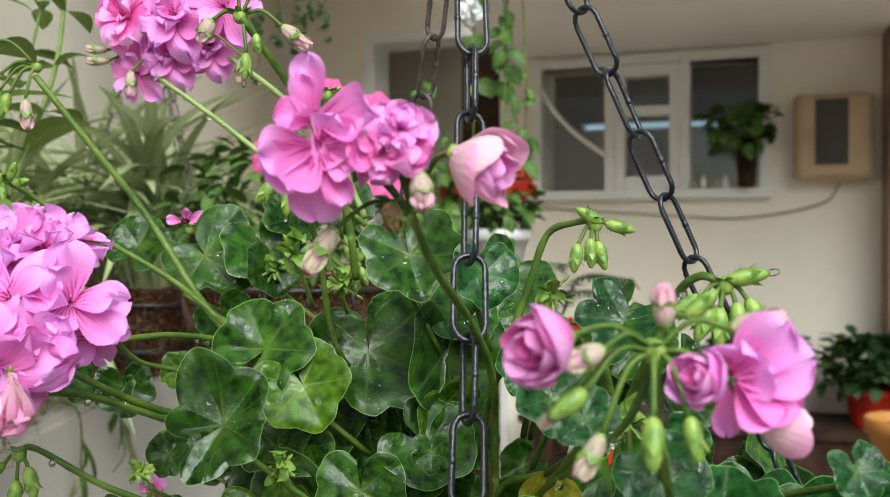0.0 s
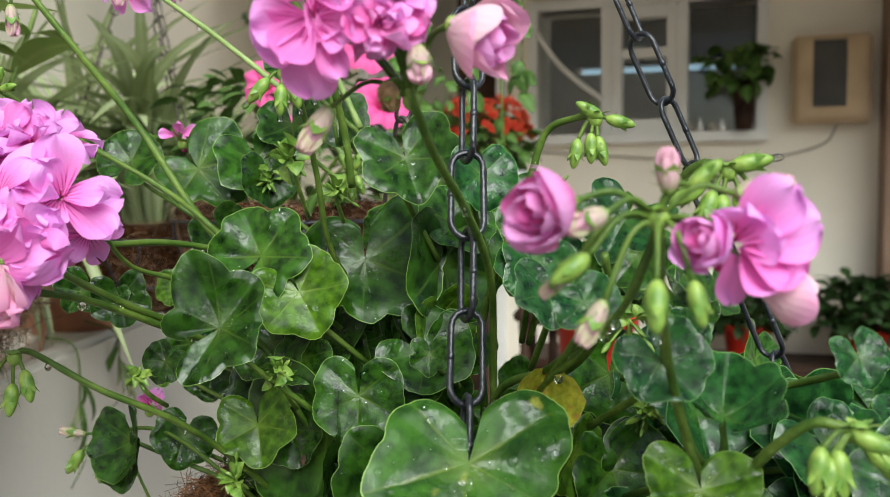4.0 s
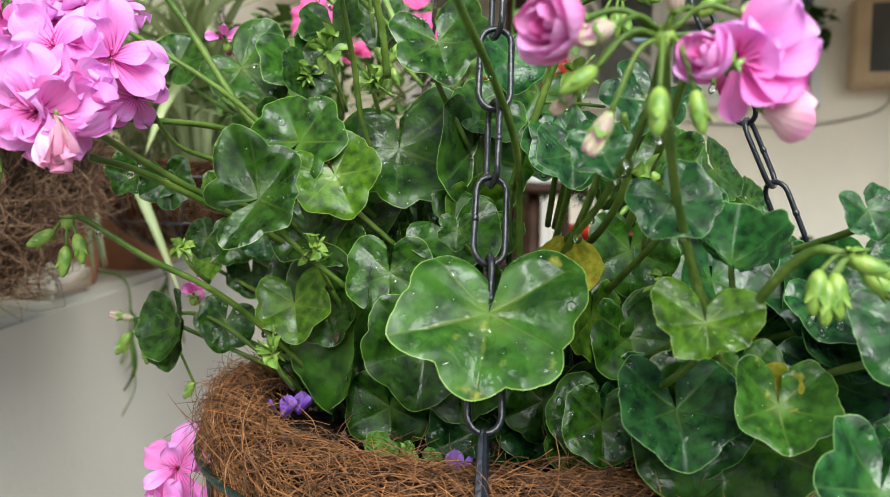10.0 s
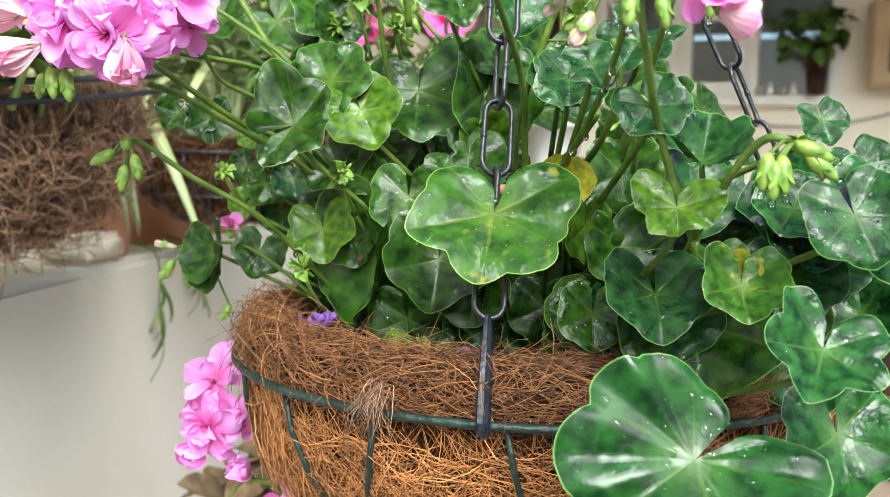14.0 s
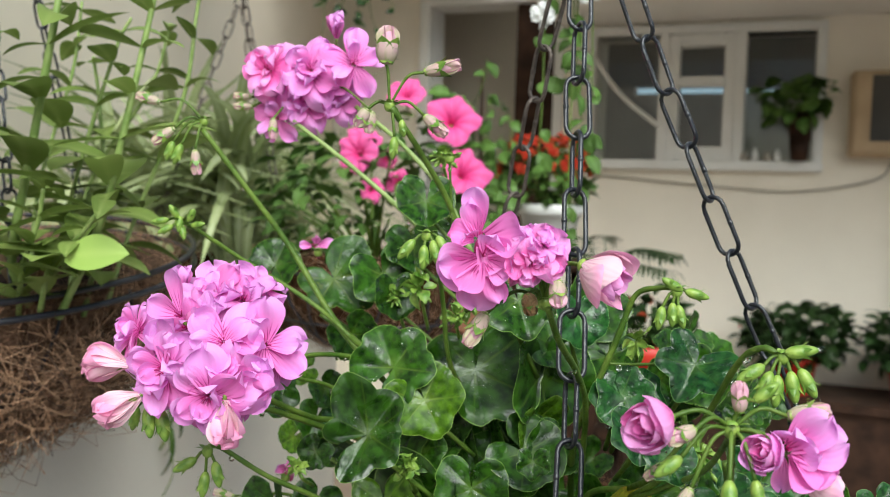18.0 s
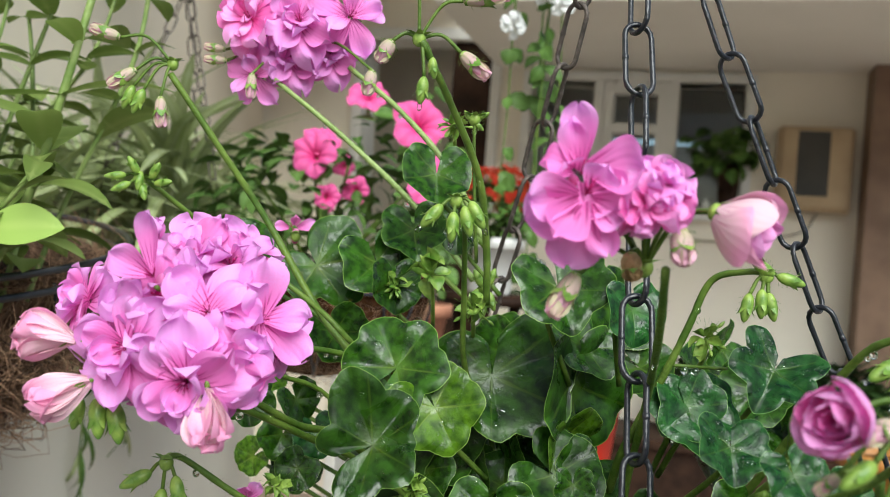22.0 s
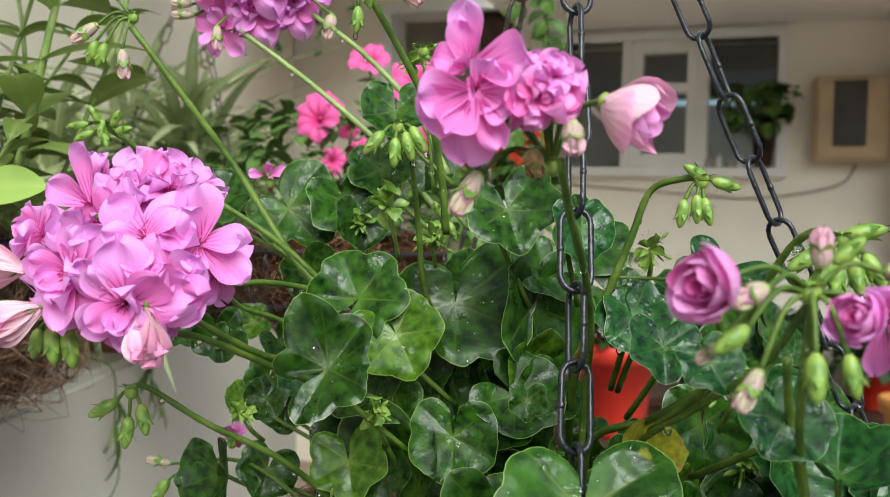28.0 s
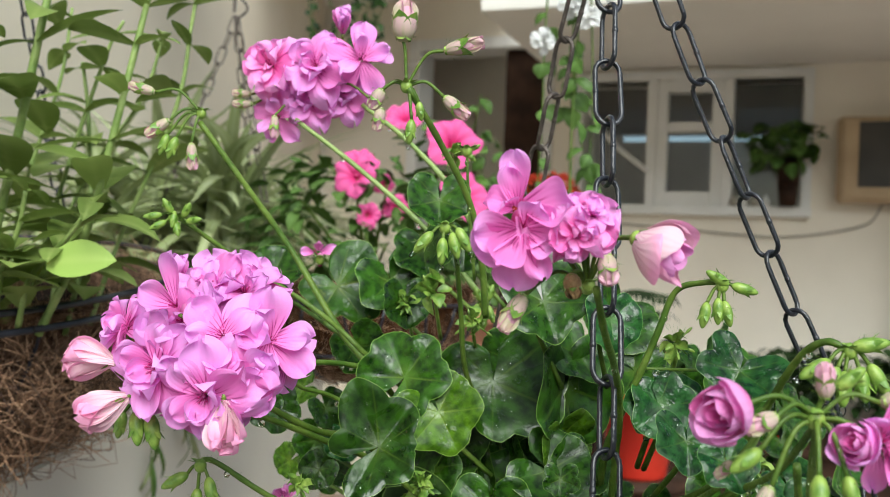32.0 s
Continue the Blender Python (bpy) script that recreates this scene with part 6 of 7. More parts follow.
# ---------------------------------------------------------------- the basket and its chains
main_basket = basket("hanging_basket", BX, BY, RIM, 0.178, 0.132, "half-round green wire basket lined with brown coir", M_FIBRE, M_WIRE, 12000, 22000, 5, soil_z=0.004)
APEX = (0.015, 0.47, 1.60)


def strap(angle, name="chain_hook"):
    """Flat hook that grips the rim wire and holds the lowest link."""
    a = radians(angle)
    p = Vector((BX + 0.188 * math.cos(a), BY + 0.188 * math.sin(a), RIM))
    d = (Vector(APEX) - p).normalized()
    e = p + d * 0.050
    bm = bmesh.new()
    s = Vector((-math.sin(a), math.cos(a), 0))
    n = d.cross(s).normalized()
    if n.dot(Vector((math.cos(a), math.sin(a), 0))) < 0:
        n = -n
    rows = []
    for f, w in ((-0.004, 0.0030), (0.006, 0.0034), (0.018, 0.0034), (0.036, 0.0027), (0.046, 0.0021), (0.050, 0.0012)):
        q = p + d * f
        rows.append([bm.verts.new(v) for v in (q - s * w + n * 0.0002, q - s * w * 0.72 + n * 0.0022, q + n * 0.0012, q + s * w * 0.72 + n * 0.0022, q + s * w + n * 0.0002, q - n * 0.0010)])
    for u, v in zip(rows, rows[1:]):
        for k in range(6):
            bm.faces.new((u[k], u[(k + 1) % 6], v[(k + 1) % 6], v[k]))
    bm.faces.new(rows[0][::-1])
    bm.faces.new(rows[-1])
    sweep(bm, [p + n * 0.0040 * math.cos(t) + Vector((0, 0, 0.0040 * math.sin(t))) for t in (0.5, -0.2, -0.9, -1.6, -2.3, -3.0, -3.7)], 0.0016, 0.0013, 6)
    o = part("chain_hook", bm, M_HOOK)
    o.data.polygons.foreach_set("use_smooth", [False] * len(o.data.polygons))
    tagged(o, "flat black metal hook gripping the rim wire", "hook", "hooks of the basket")
    return e


for ang, mt, lab, sp in ((-98, M_CHAIN, "dark steel chain with oval links at the front of the basket", 20), (-14.5, M_CHAIN, "dark steel chain with oval links beside the basket", 50),
                         (121, M_CHAIN_RUST, "weathered steel chain behind the plant", 20)):
    e = strap(ang)
    chain(e, APEX, mt, lab, length=0.040, width=0.0135, spin=sp, seed=int(ang) + 200)

# a torn tuft of coir caught on the rim wire
bm = bmesh.new()
for k in range(70):
    a = radians(-114 + _lr.gauss(0, 1.1))
    q = Vector((0.187 * math.cos(a), 0.187 * math.sin(a), 0.012 + _lr.uniform(-0.004, 0.006)))
    e = q + Vector((_lr.gauss(-0.004, 0.006), -0.004 + _lr.gauss(0, 0.003), -_lr.uniform(0.010, 0.026)))
    sweep(bm, [q, (q + e) * 0.5 + Vector((_lr.gauss(0, 0.003), -0.004, 0.003)), e], 0.00022, 0.0001, 3)
tagged(part("torn_tuft", bm, M_FIBRE_DARK, main_basket, "greyish torn tuft of coir over the rim wire"), kind="stuff")

meter_box(1.645, 1.975, 1.655, 2.045)

# ---------------------------------------------------------------- the neighbouring basket
basket("hanging_basket", -0.58, 0.80, 1.319, 0.215, 0.15, "black wire basket with shaggy coir, hung beside the wall", M_FIBRE_DARK, M_WIRE_BLACK, 1500, 9000, 9, lip=0.004, double=True).rotation_euler.x = radians(8)


_pr = random.Random(77)
oval_plant = thing("oval_leaved_plant", (-0.58, 0.80, 1.30), "tall plant with pale stems and paired oval leaves", "plant")
leafy_stem(oval_plant, [(-0.424, 0.660, 1.302), (-0.428, 0.640, 1.345), (-0.408, 0.630, 1.428), (-0.387, 0.620, 1.516), (-0.377, 0.620, 1.572)], 0.0042, 0.0028, _pr, size=0.078)
leafy_stem(oval_plant, [(-0.397, 0.660, 1.293), (-0.346, 0.620, 1.372), (-0.320, 0.600, 1.442), (-0.300, 0.600, 1.532), (-0.290, 0.600, 1.582)], 0.0036, 0.0020, _pr, size=0.076)
leafy_stem(oval_plant, [(-0.394, 0.700, 1.288), (-0.386, 0.720, 1.382), (-0.394, 0.730, 1.473), (-0.401, 0.730, 1.524)], 0.0025, 0.0015, _pr)
leafy_stem(oval_plant, [(-0.382, 0.720, 1.296), (-0.370, 0.750, 1.372), (-0.321, 0.740, 1.487), (-0.310, 0.740, 1.559), (-0.303, 0.740, 1.610)], 0.0025, 0.0016, _pr)
leafy_stem(oval_plant, [(-0.429, 0.700, 1.302), (-0.401, 0.700, 1.416), (-0.368, 0.700, 1.525), (-0.354, 0.700, 1.554)], 0.0022, 0.0014, _pr)
leafy_stem(oval_plant, [(-0.470, 0.750, 1.305), (-0.471, 0.770, 1.405), (-0.444, 0.780, 1.514), (-0.435, 0.780, 1.584)], 0.0022, 0.0014, _pr)
leafy_stem(oval_plant, [(-0.446, 0.780, 1.292), (-0.435, 0.800, 1.407), (-0.375, 0.800, 1.503), (-0.354, 0.800, 1.569)], 0.0022, 0.0014, _pr)
leafy_stem(oval_plant, [(-0.431, 0.620, 1.320), (-0.426, 0.600, 1.426), (-0.419, 0.600, 1.520)], 0.0030, 0.0020, _pr)
leafy_stem(oval_plant, [(-0.404, 0.640, 1.300), (-0.376, 0.600, 1.341), (-0.337, 0.570, 1.370), (-0.315, 0.560, 1.395)], 0.0025, 0.0015, _pr, size=0.055, node=0.02)
leafy_stem(oval_plant, [(-0.433, 0.660, 1.292), (-0.398, 0.600, 1.340), (-0.376, 0.580, 1.376), (-0.367, 0.570, 1.402)], 0.0025, 0.0015, _pr, size=0.055, node=0.02)
o = part("leaf", blade_bm(_pr, 0.05, 0.03, 0.2, 10, 0.8, 0.1), M_OVAL_LIME, oval_plant, "broad lime-yellow leaf")
o.matrix_basis = orient(0.58 - 0.345, 0.56 - 0.80, 1.352 - 1.30, 10, 30, -10)
for k in range(5):
    o = part("leaf", blade_bm(_pr, 0.05, 0.016, 0.8, 8, 0.8, 0.5, 0.2), M_DRY, oval_plant, "withered brown leaf")
    o.matrix_basis = orient(0.02 + 0.03 * k, -0.17 + 0.02 * k, 0.045, _pr.uniform(-120, -60), 20, _pr.uniform(-40, 40))
for a in (75, 195, 315):
    q = Vector((-0.58 + 0.217 * math.cos(radians(a)), 0.80 + 0.217 * math.sin(radians(a)), 1.32))
    chain(q, (-0.58, 0.80, 1.98), M_CHAIN, "thin black chain of the neighbouring basket", group="chains of the neighbouring basket", seed=a)

# ---------------------------------------------------------------- on the low wall
for i, (x, y, s) in enumerate(((-0.66, 1.35, 1.0), (-0.64, 1.62, 1.1), (-0.64, 1.95, 1.05), (-0.64, 2.35, 1.15), (-0.66, 2.8, 1.1))):
    flower_pot("flower_pot", x, y, 1.10, 0.085 * s, 0.15 * s, M_TERRA, "terracotta flower pot standing on the low wall")
    spider_plant((x, y, 1.10 + 0.13 * s), 60, 0.42 * s, "spider plant with long arching pale-edged leaves", 30 + i)
bm = bmesh.new()
box(bm, (-0.66, 1.18, 1.10), (-0.575, 1.30, 1.145), 0.01)
tagged(part("stone_block", bm, M_CREAM), "pale stone block lying on the low wall", "stone")


def runner(x, y, z, drop, seed):
    """A trailing shoot that hangs over the face of the low wall."""
    rng = random.Random(seed)
    p = thing("trailing_shoot", (x, y, z), "limp green trailing shoot hanging over the wall", "plant")
    pts = [Vector((-0.04, 0, 0.02)), Vector((0.012, 0, 0)), Vector((0.02, -0.01, -drop * 0.5)), Vector((0.03, -0.02, -drop * 0.8)), Vector((0.02, -0.05, -drop))]
    bm = bmesh.new()
    sweep(bm, spline(pts, 6), 0.002, 0.001, 5)
    part("stem", bm, M_STEM, p)
    for k in range(7):
        bm = blade_bm(rng, rng.uniform(0.06, 0.12), 0.007, 0.5, 9, 0.6, 0.3)
        o = part("leaf", bm, M_SPIDER if k % 2 else M_VINE, p)
        o.matrix_basis = Matrix.Translation((0.015, 0, -drop * rng.uniform(0, 0.5))) @ orient(0, 0, 0, -90 + rng.uniform(-35, 35), 0, rng.uniform(20, 80))


runner(-0.57, 1.38, 1.10, 0.20, 3)
runner(-0.57, 1.55, 1.10, 0.12, 4)

# hanging spider plant
basket("hanging_basket", -0.46, 1.42, 1.27, 0.15, 0.12, "coir basket with a spider plant, hung over the low wall", M_FIBRE_DARK, M_WIRE_BLACK, 500, 1500, 15)
spider_plant((-0.46, 1.42, 1.265), 80, 0.40, "spider plant with broad pale-edged arching leaves", 55)
for a in (80, 200, 320):
    q = Vector((-0.46 + 0.155 * math.cos(radians(a)), 1.42 + 0.155 * math.sin(radians(a)), 1.272))
    chain(q, (-0.455, 1.42, 1.74), M_CHAIN_RUST, "thin weathered chain of the spider plant's basket", group="chains of the spider plant's basket", seed=a, width=0.012)
bm = bmesh.new()
sweep(bm, spline([(0, 0, 0), (0.018, 0, 0.02), (0.0, 0, 0.045), (-0.004, 0, 0.07), (0, 0, 0.75)], 8), 0.002, sides=6)
o = part("hanger_hook", bm, M_CHAIN_RUST)
o.location = (-0.455, 1.42, 1.735)
tagged(o, "bent wire hanger hook above a basket", "hook")

# ---------------------------------------------------------------- the petunia basket behind
basket("hanging_basket", -0.20, 1.22, 1.30, 0.15, 0.12, "coir basket with petunias, hung behind the geranium", M_FIBRE_DARK, M_WIRE_BLACK, 900, 1800, 13)
bush("petunia_plant", (-0.20, 1.22, 1.29), (0.17, 0.17, 0.12), 420, 0.036, M_VINE, "bushy petunia with small light green leaves", seed=5, stems=14, width=0.45)


def petunia(x, y, z, size, tilt, turn, seed):
    """Trumpet flower with five fused lobes, on a short stalk."""
    rng = random.Random(seed)
    bm = bmesh.new()
    uvl = bm.loops.layers.uv.verify()
    rows = []
    for i in range(9):
        t = i / 8
        row = []
        for k in range(40):
            a = math.tau * k / 40
            r = (0.05 + 0.45 * t ** 1.6) * (1 + 0.10 * t * math.cos(5 * a)) * (1 + 0.05 * t * math.sin(3 * a + seed))
            row.append(bm.verts.new((r * math.cos(a), r * math.sin(a), -0.42 + 0.46 * t ** 0.6 - 0.16 * t ** 5 + 0.05 * t * math.sin(10 * a + seed))))
        rows.append(row)
    for i in range(8):
        for k in range(40):
            f = bm.faces.new((rows[i][k], rows[i][(k + 1) % 40], rows[i + 1][(k + 1) % 40], rows[i + 1][k]))
            for lo, (a, b) in zip(f.loops, ((i, k), (i, k + 1), (i + 1, k + 1), (i + 1, k))):
                lo[uvl].uv = (a / 8, b / 40)
    sweep(bm, [Vector((0, 0, -0.7)), Vector((0, 0, -0.4))], 0.03, 0.05, 6, mi=1)
    o = part("petunia_flower", bm, [M_PETUNIA, M_BUD])
    o.matrix_basis = orient(x, y, z, 90, tilt, turn, size)
    return tagged(o, "magenta-pink petunia flower with ruffled edge", "flower", "petunia flowers")


petunia(-0.209, 1.080, 1.463, 0.054, 15, -15, 0)
petunia(-0.083, 1.060, 1.507, 0.067, 20, 10, 1)
petunia(-0.063, 1.050, 1.441, 0.067, 25, 25, 2)
petunia(-0.176, 1.150, 1.456, 0.027, 0, 0, 3)
petunia(-0.152, 1.150, 1.552, 0.053, 40, 0, 4)
petunia(-0.157, 1.120, 1.425, 0.034, 0, 0, 5)
petunia(-0.188, 1.100, 1.413, 0.033, 0, 20, 6)
petunia(-0.201, 1.100, 1.482, 0.044, 30, 10, 7)


# ---------------------------------------------------------------- farther plants
def hanging_vine(x, y, z, drops, n, seed, white=0, green=M_VINE):
    """Thin hanging shoots with scattered leaves and a few white flowers."""
    rng = random.Random(seed)
    v = thing("hanging_vine", (x, y, z), "thin hanging vine with small leaves" + (" and white flowers" if white else ""), "plant")
    first = None
    for d in drops:
        bx, by = rng.uniform(-0.05, 0.05), rng.uniform(-0.05, 0.05)
        pts = [Vector((bx * 0.3, by * 0.3, 0)), Vector((bx, by, -d * 0.4)), Vector((bx * 1.3 + rng.uniform(-0.03, 0.03), by, -d * 0.75)), Vector((bx * 1.2, by, -d))]
        line = spline(pts, 8)
        bm = bmesh.new()
        sweep(bm, line, 0.002, 0.001, 5)
        part("stem", bm, M_STEM, v)
        for k in range(n):
            q = rng.choice(line)
            bm = blade_bm(rng, rng.uniform(0.022, 0.042), rng.uniform(0.016, 0.028), 0.3, 5, 0.75, 0.15)
            o = part("leaf", bm, green, v)
            o.matrix_basis = Matrix.Translation(q) @ orient(0, 0, 0, rng.uniform(-170, -10), rng.uniform(0, 50), rng.uniform(-60, 60))
    for k in range(white):
        m = orient(rng.uniform(-0.06, 0.06), -0.05, -rng.uniform(0.18, 0.36), rng.uniform(0, 90), rng.uniform(-10, 30), rng.uniform(-30, 30), 0.034)
        if first is None:
            first = part("flower", floret_bm(rng, "double"), [M_WHITE_PETAL, M_WHITE_PETAL, M_BUD], v)
            first.matrix_basis = m
        else:
            again("flower", first, m, v)
    return v


hanging_vine(0.078, 1.3, 1.98, (0.55, 0.66, 0.5, 0.6, 0.45), 13, 21, 7)
hanging_vine(-0.42, 2.95, 2.37, (0.35, 0.5, 0.3, 0.42, 0.25), 16, 22, green=M_BUSH)
hanging_vine(-0.62, 2.96, 2.37, (0.35, 0.5, 0.3), 12, 23, green=M_BUSH)

# a trained plant on its stand behind the petunias
def climbing_plant(x, y, z, seed):
    rng = random.Random(seed)
    p = thing("climbing_plant", (x, y, z), "loose climbing plant with yellow-green leaves on a stick", "plant")
    bm = bmesh.new()
    sweep(bm, [Vector((0, 0, -0.05)), Vector((0.005, 0, 0.2)), Vector((0.0, 0.01, 0.52))], 0.006, 0.004, 6)
    part("stick", bm, M_WOOD, p)
    lines = []
    for k in range(7):
        a = rng.uniform(0, math.tau)
        pts = [Vector((0, 0, 0))] + [Vector((rng.gauss(0, 0.025) + math.cos(a + i * 1.3) * 0.045 * (1 + 0.5 * (i > 3)), rng.gauss(0, 0.025) + math.sin(a + i * 1.3) * 0.045, 0.09 * i)) for i in range(1, rng.choice((5, 6, 7)))]
        lines.append(spline(pts, 6))
        bm = bmesh.new()
        sweep(bm, lines[-1], 0.002, 0.0012, 5)
        part("stem", bm, M_STEM, p)
    meshes = [part("leaf", blade_bm(rng, 1.0, 0.62, 0.35, 6, 0.75, 0.2), M_VINE, p) for _ in range(3)]
    for k in range(150):
        q = rng.choice(rng.choice(lines))
        m = Matrix.Translation(q) @ orient(0, 0, 0, rng.uniform(-190, 10), rng.uniform(0, 55), rng.uniform(-90, 90), rng.uniform(0.03, 0.06))
        if k < 3:
            meshes[k].matrix_basis = m
        else:
            again("leaf", meshes[k % 3], m, p)
    return p


# stand with the red-flowered plant in its white pot
def plant_stand(x, y, z, r, label):
    s = thing("plant_stand", (x, y, 0), label, "stand")
    bm = bmesh.new()
    bmesh.ops.create_cone(bm, cap_ends=True, segments=28, radius1=r, radius2=r, depth=0.025, matrix=Matrix.Translation((0, 0, z - 0.0125)))
    bmesh.ops.bevel(bm, geom=[e for e in bm.edges if abs(e.verts[0].co.z - e.verts[1].co.z) < 1e-5], offset=0.004, segments=2, affect="EDGES")
    part("top", bm, M_WOOD, s)
    for k in range(3):
        a = math.tau * k / 3 + 0.4
        bm = bmesh.new()
        sweep(bm, [Vector((r * 0.6 * math.cos(a), r * 0.6 * math.sin(a), z - 0.025)), Vector((r * math.cos(a), r * math.sin(a), 0.0))], 0.014, 0.011, 8)
        part("leg", bm, M_WOOD, s)


plant_stand(-0.06, 2.15, 1.08, 0.13, "brown wooden plant stand with three legs")
flower_pot("flower_pot", -0.06, 2.15, 1.08, 0.085, 0.15, M_TERRA, "terracotta pot on the wooden stand")
climbing_plant(-0.06, 2.15, 1.21, 83)
plant_stand(0.135, 2.4, 1.25, 0.14, "brown wooden plant stand with three legs")
flower_pot("flower_pot", 0.135, 2.4, 1.25, 0.085, 0.15, M_WHITE_POT, "white ceramic pot on the wooden stand")
bush("kalanchoe_plant", (0.115, 2.4, 1.39), (0.12, 0.11, 0.09), 260, 0.05, M_VINE, "leafy plant crowded with small orange-red flowers", seed=8, flowers=(M_RED_PETAL, 130, 0.028, "open", 1.25))
plant_stand(0.34, 2.75, 0.98, 0.12, "brown wooden plant stand with three legs")
flower_pot("flower_pot", 0.34, 2.75, 0.98, 0.08, 0.14, M_RED_POT, "red plastic pot on a wooden stand")


def palm(x, y, z, n, length, seed):
    """Small palm: arching fronds with narrow leaflets."""
    rng = random.Random(seed)
    p = thing("parlour_palm", (x, y, z), "small palm with arching feathery fronds", "plant")
    for k in range(n):
        a, up = rng.uniform(0, math.tau), rng.uniform(0.5, 1.0)
        e = Vector((math.cos(a) * length * 0.8, math.sin(a) * length * 0.8, length * up * 0.7))
        line = spline([(0, 0, 0), Vector((e.x * 0.35, e.y * 0.35, e.z * 1.0)), e], 8)
        bm = bmesh.new()
        sweep(bm, line, 0.003, 0.001, 5, mi=0)
        for i in range(4, len(line)):
            d = (line[i] - line[i - 1]).normalized()
            for s in (-1, 1):
                sd = d.cross(Vector((0, 0, 1))).normalized() * s
                m = Matrix.Translation(line[i]) @ (d * 0.6 + sd - Vector((0, 0, 0.35))).to_track_quat("Y", "Z").to_matrix().to_4x4()
                add_blade(bm, m, length * 0.3 * rng.uniform(0.8, 1.1), 0.012, 0.25, 5, 0.7, 0.2)
        part("frond", bm, M_BUSH, p)


palm(0.34, 2.75, 1.11, 9, 0.26, 4)
plant_stand(0.40, 2.35, 0.80, 0.13, "low brown wooden plant stand")
flower_pot("flower_pot", 0.40, 2.35, 0.80, 0.105, 0.24, M_RED_POT, "bright red plastic flower pot")
bush("potted_plant", (0.40, 2.35, 1.02), (0.10, 0.10, 0.08), 150, 0.06, M_BUSH, "dark-leaved pot plant with a few reddish flowers", seed=18, flowers=(M_RED_PETAL, 10, 0.03, "double", 1.1))


# bench with pots below the window
bench = thing("bench", (1.8, 4.1, 0), "long dark wooden bench under the window", "bench")
for lo, hi, nm in (((0.45, 3.92, 0.56), (3.4, 4.39, 0.60), "seat"), ((0.47, 3.95, 0.01), (3.38, 3.97, 0.56), "front_panel"), ((0.85, 3.98, 0.0), (0.91, 4.24, 0.56), "leg"), ((1.95, 3.98, 0.0), (2.01, 4.24, 0.56), "leg"), ((3.2, 3.98, 0.0), (3.26, 4.24, 0.56), "leg")):
    frame_bar(bench, nm, lo, hi, M_WOOD, 0.004)
housed(bench)
for i, (x, pr, h, rx, lab) in enumerate(((1.46, 0.10, 0.17, 0.22, "bushy dark green pot plant"), (1.93, 0.10, 0.17, 0.19, "dark bushy pot plant with dull red leaves"), (2.4, 0.1, 0.17, 0.2, "bushy dark green pot plant"))):
    housed(flower_pot("flower_pot", x, 4.08, 0.60, pr, h, M_RED_POT, "red plastic pot on the bench under the window"))
    housed(bush("potted_plant", (x, 4.08, 0.60 + h * 0.85), (rx, 0.16, 0.14), 420, 0.075, M_BUSH, lab, seed=60 + i, flowers=(M_RED_PETAL, 4, 0.03, "double", 1.0) if i != 1 else None))
flower_pot("flower_pot", 1.18, 2.3, 0.72, 0.10, 0.2, mat("orange_glaze", (0.42, 0.17, 0.03), (0.50, 0.22, 0.05), 0.5, 9), "orange glazed pot on a stand")
plant_stand(1.18, 2.3, 0.72, 0.12, "brown wooden plant stand with three legs")

# on the window sill
vase = thing("vase", (1.44, 4.32, 1.636), "dark brown vase on the window sill", "vase")
bm = bmesh.new()
for i, (r0, z0, r1, z1) in enumerate(((0.036, 0.0, 0.046, 0.10), (0.046, 0.10, 0.05, 0.22))):
    bmesh.ops.create_cone(bm, cap_ends=True, segments=20, radius1=r0, radius2=r1, depth=z1 - z0, matrix=Matrix.Translation((0, 0, (z0 + z1) / 2)))
part("body", bm, M_WOOD, vase)
housed(vase)
housed(bush("foliage_plant", (1.41, 4.30, 1.82), (0.14, 0.12, 0.12), 90, 0.085, M_VINE, "leafy plant with broad green leaves in the vase", seed=71, width=0.8, droop=20))
for i, (x, r, h) in enumerate(((1.20, 0.020, 0.05), (1.245, 0.016, 0.06), (1.30, 0.022, 0.045), (1.345, 0.018, 0.055))):
    bm = bmesh.new()
    bmesh.ops.create_cone(bm, cap_ends=True, segments=16, radius1=r, radius2=r * 0.8, depth=h * 0.7, matrix=Matrix.Translation((0, 0, h * 0.35)))
    bmesh.ops.create_cone(bm, cap_ends=True, segments=14, radius1=r * 0.45, radius2=r * 0.4, depth=h * 0.3, matrix=Matrix.Translation((0, 0, h * 0.85)))
    j = part("small_jar", bm, M_WHITE_POT if i % 2 else M_RUBBER)
    j.location = (x, 4.36, 1.636)
    housed(j)
    tagged(j, "small pale jar on the window sill", "jar", "jars on the sill")

bm = bmesh.new()
sweep(bm, spline([(0.47, 4.345, 2.13), (0.56, 4.345, 2.00), (0.66, 4.345, 1.90), (0.79, 4.345, 1.80)], 6), 0.013, sides=8)
tagged(housed(part("hose", bm, M_FRAME)), "pale plastic hose slung across the window", "hose")

# inside the room
bm = bmesh.new()
box(bm, (1.62, 5.9, 1.35), (2.15, 6.4, 1.98), 0.05)
tagged(housed(part("wrapped_appliance", bm, mat("blue_cloth", (0.35, 0.42, 0.5), (0.5, 0.56, 0.62), 0.8, 5))), "pale blue cloth over an appliance in the room", "cloth")
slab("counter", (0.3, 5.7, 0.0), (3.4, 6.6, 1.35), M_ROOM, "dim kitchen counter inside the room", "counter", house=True)

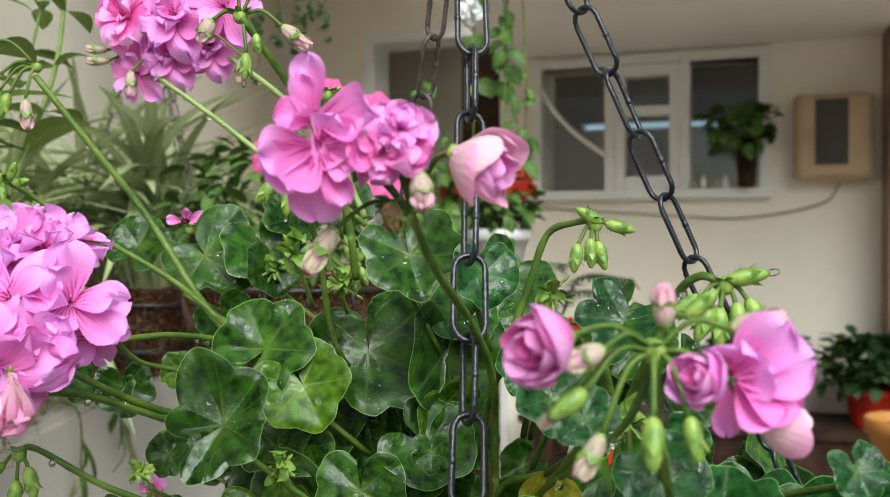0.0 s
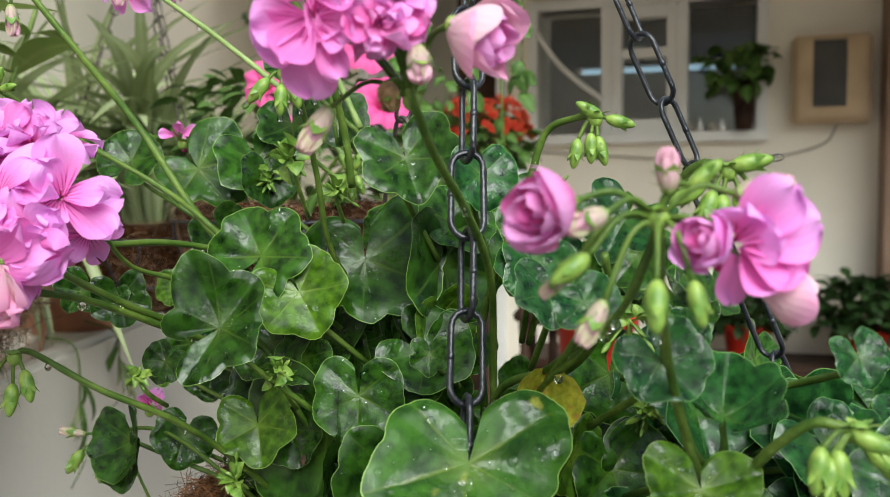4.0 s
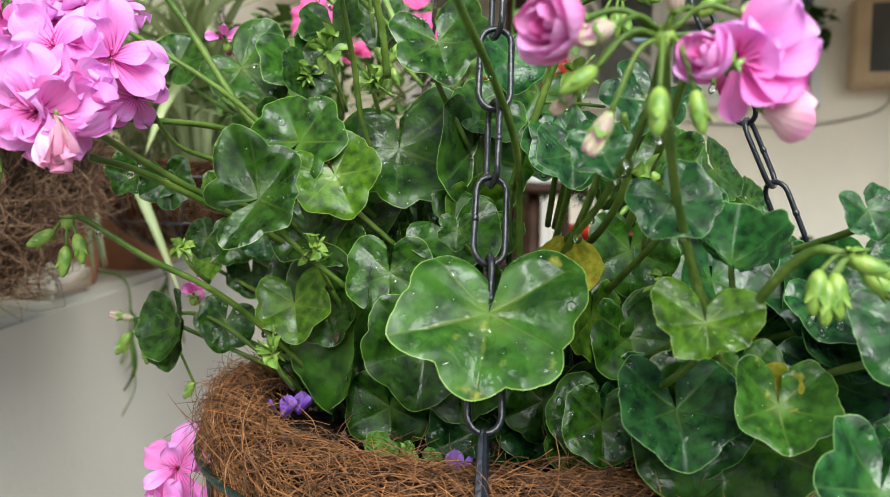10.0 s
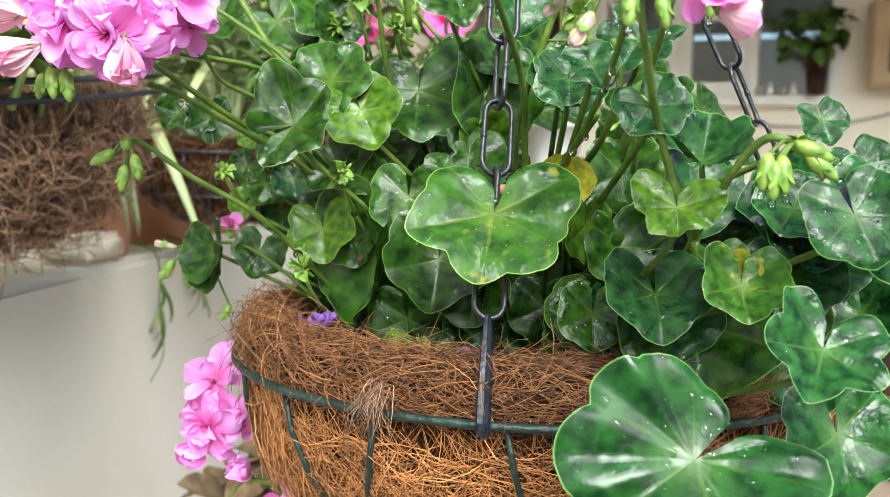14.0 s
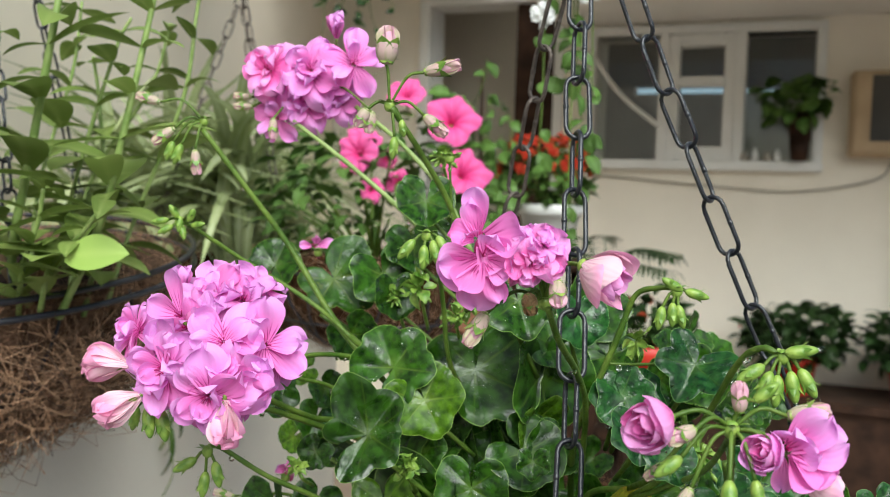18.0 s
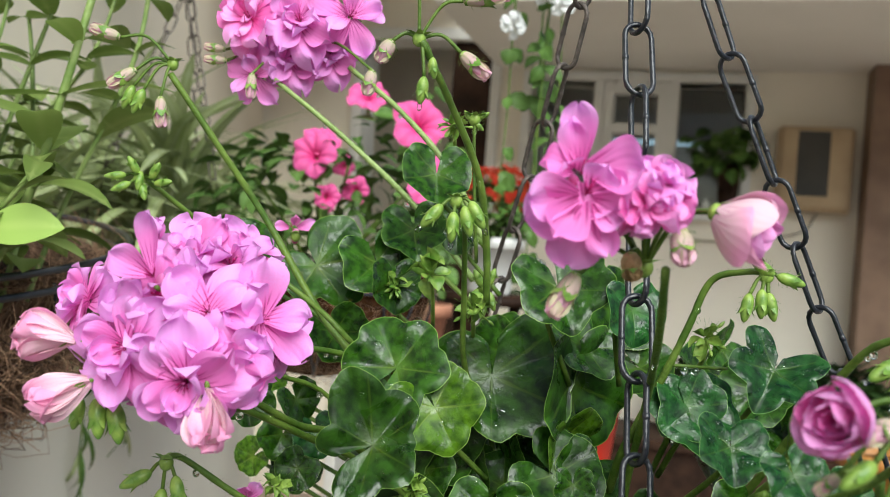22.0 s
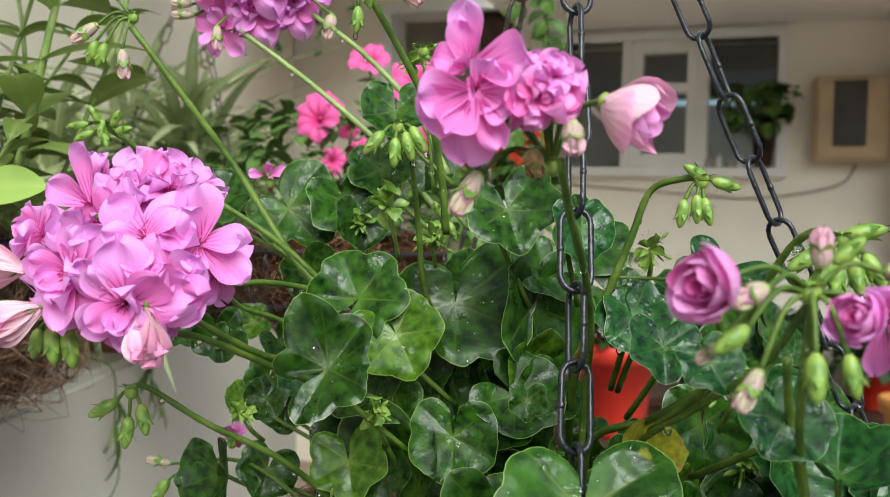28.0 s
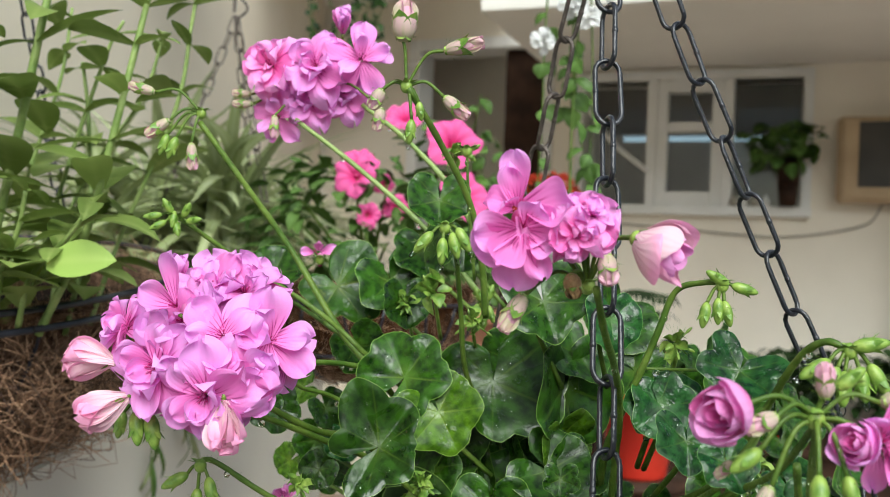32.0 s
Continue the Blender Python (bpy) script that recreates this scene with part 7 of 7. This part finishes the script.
# plants under the basket by the wall
flower_pot("flower_pot", -0.22, 0.98, 0.52, 0.11, 0.2, M_TERRA, "terracotta pot on a stand below the basket")
plant_stand(-0.22, 0.98, 0.52, 0.13, "brown wooden plant stand with three legs")
bush("coleus_plant", (-0.22, 0.98, 0.70), (0.13, 0.13, 0.12), 110, 0.07, M_DRY, "plant with dull brown and green leaves below the basket", seed=90, width=0.7)

# fallen petals on the soil
for k, (x, y) in enumerate(((-0.100, 0.462), (-0.094, 0.470), (-0.005, 0.372))):
    bm = bmesh.new()
    for j in range(3):
        add_petal(bm, Matrix.Rotation(j * 2.1, 4, "Z") @ Matrix.Rotation(radians(40), 4, "X"), 0.014, 0.009, 0.2, 0.1, j)
    o = part("fallen_petal", bm, M_PURPLE)
    o.location = (x, y, RIM + 0.012)
    tagged(o, "fallen violet petal lying on the soil", "petal", "fallen petals")


# pale crumbs and bits of twig in the potting soil
bm = bmesh.new()
for k in range(60):
    a, r = _lr.uniform(2.6, 4.6), 0.145 * math.sqrt(_lr.uniform(0.3, 1))
    q = Vector((r * math.cos(a), r * math.sin(a), 0.012 + _lr.uniform(0, 0.003)))
    if k % 3:
        egg(bm, Matrix.Translation(q), _lr.uniform(0.0008, 0.002), _lr.uniform(0.0008, 0.0018), 6, 5)
    else:
        e = Vector((_lr.gauss(0, 0.012), _lr.gauss(0, 0.012), _lr.uniform(0, 0.006)))
        sweep(bm, [q, q + e * 0.5 + Vector((0, 0, 0.002)), q + e], 0.0006, 0.0004, 5)
tagged(part("soil_crumbs", bm, M_COIR_GREY, main_basket, "pale crumbs and bits of twig"), kind="stuff")


# a scorched spot on one leaf
bm = bmesh.new()
egg(bm, Matrix.Diagonal((1, 0.8, 0.1, 1)), 0.0038, 0.0038, 14, 6)
for v in bm.verts:
    v.co += Vector((noise.noise(v.co * 500), noise.noise(v.co * 600 + Vector((3, 0, 0))), 0)) * 0.0013
o = part("scorched_spot", bm, M_STEM_WOOD, geranium, "brown scorched spot on a leaf")
o.matrix_parent_inverse = Matrix.Translation(geranium.location).inverted()
m = orient(-0.069, 0.452, 1.198, 90, 12, -58)
o.matrix_basis = Matrix.Translation(m.to_3x3() @ Vector((0, 0, 0.0014))) @ m


def hanging_pot(x, y, z, r, label):
    """A small white pot on three wires."""
    p = flower_pot("hanging_pot", x, y, z, r, r * 1.5, M_WHITE_POT, label)
    for k in range(3):
        a = math.tau * k / 3
        bm = bmesh.new()
        sweep(bm, [Vector((r * math.cos(a), r * math.sin(a), r * 1.45)), Vector((0, 0, r * 6))], 0.001, sides=5)
        part("wire", bm, M_WIRE_BLACK, p)


hanging_pot(-0.66, 1.30, 1.745, 0.055, "white pot hung on wires under the roof edge")
hanging_pot(-0.80, 1.22, 1.75, 0.05, "white pot hung on wires under the roof edge")
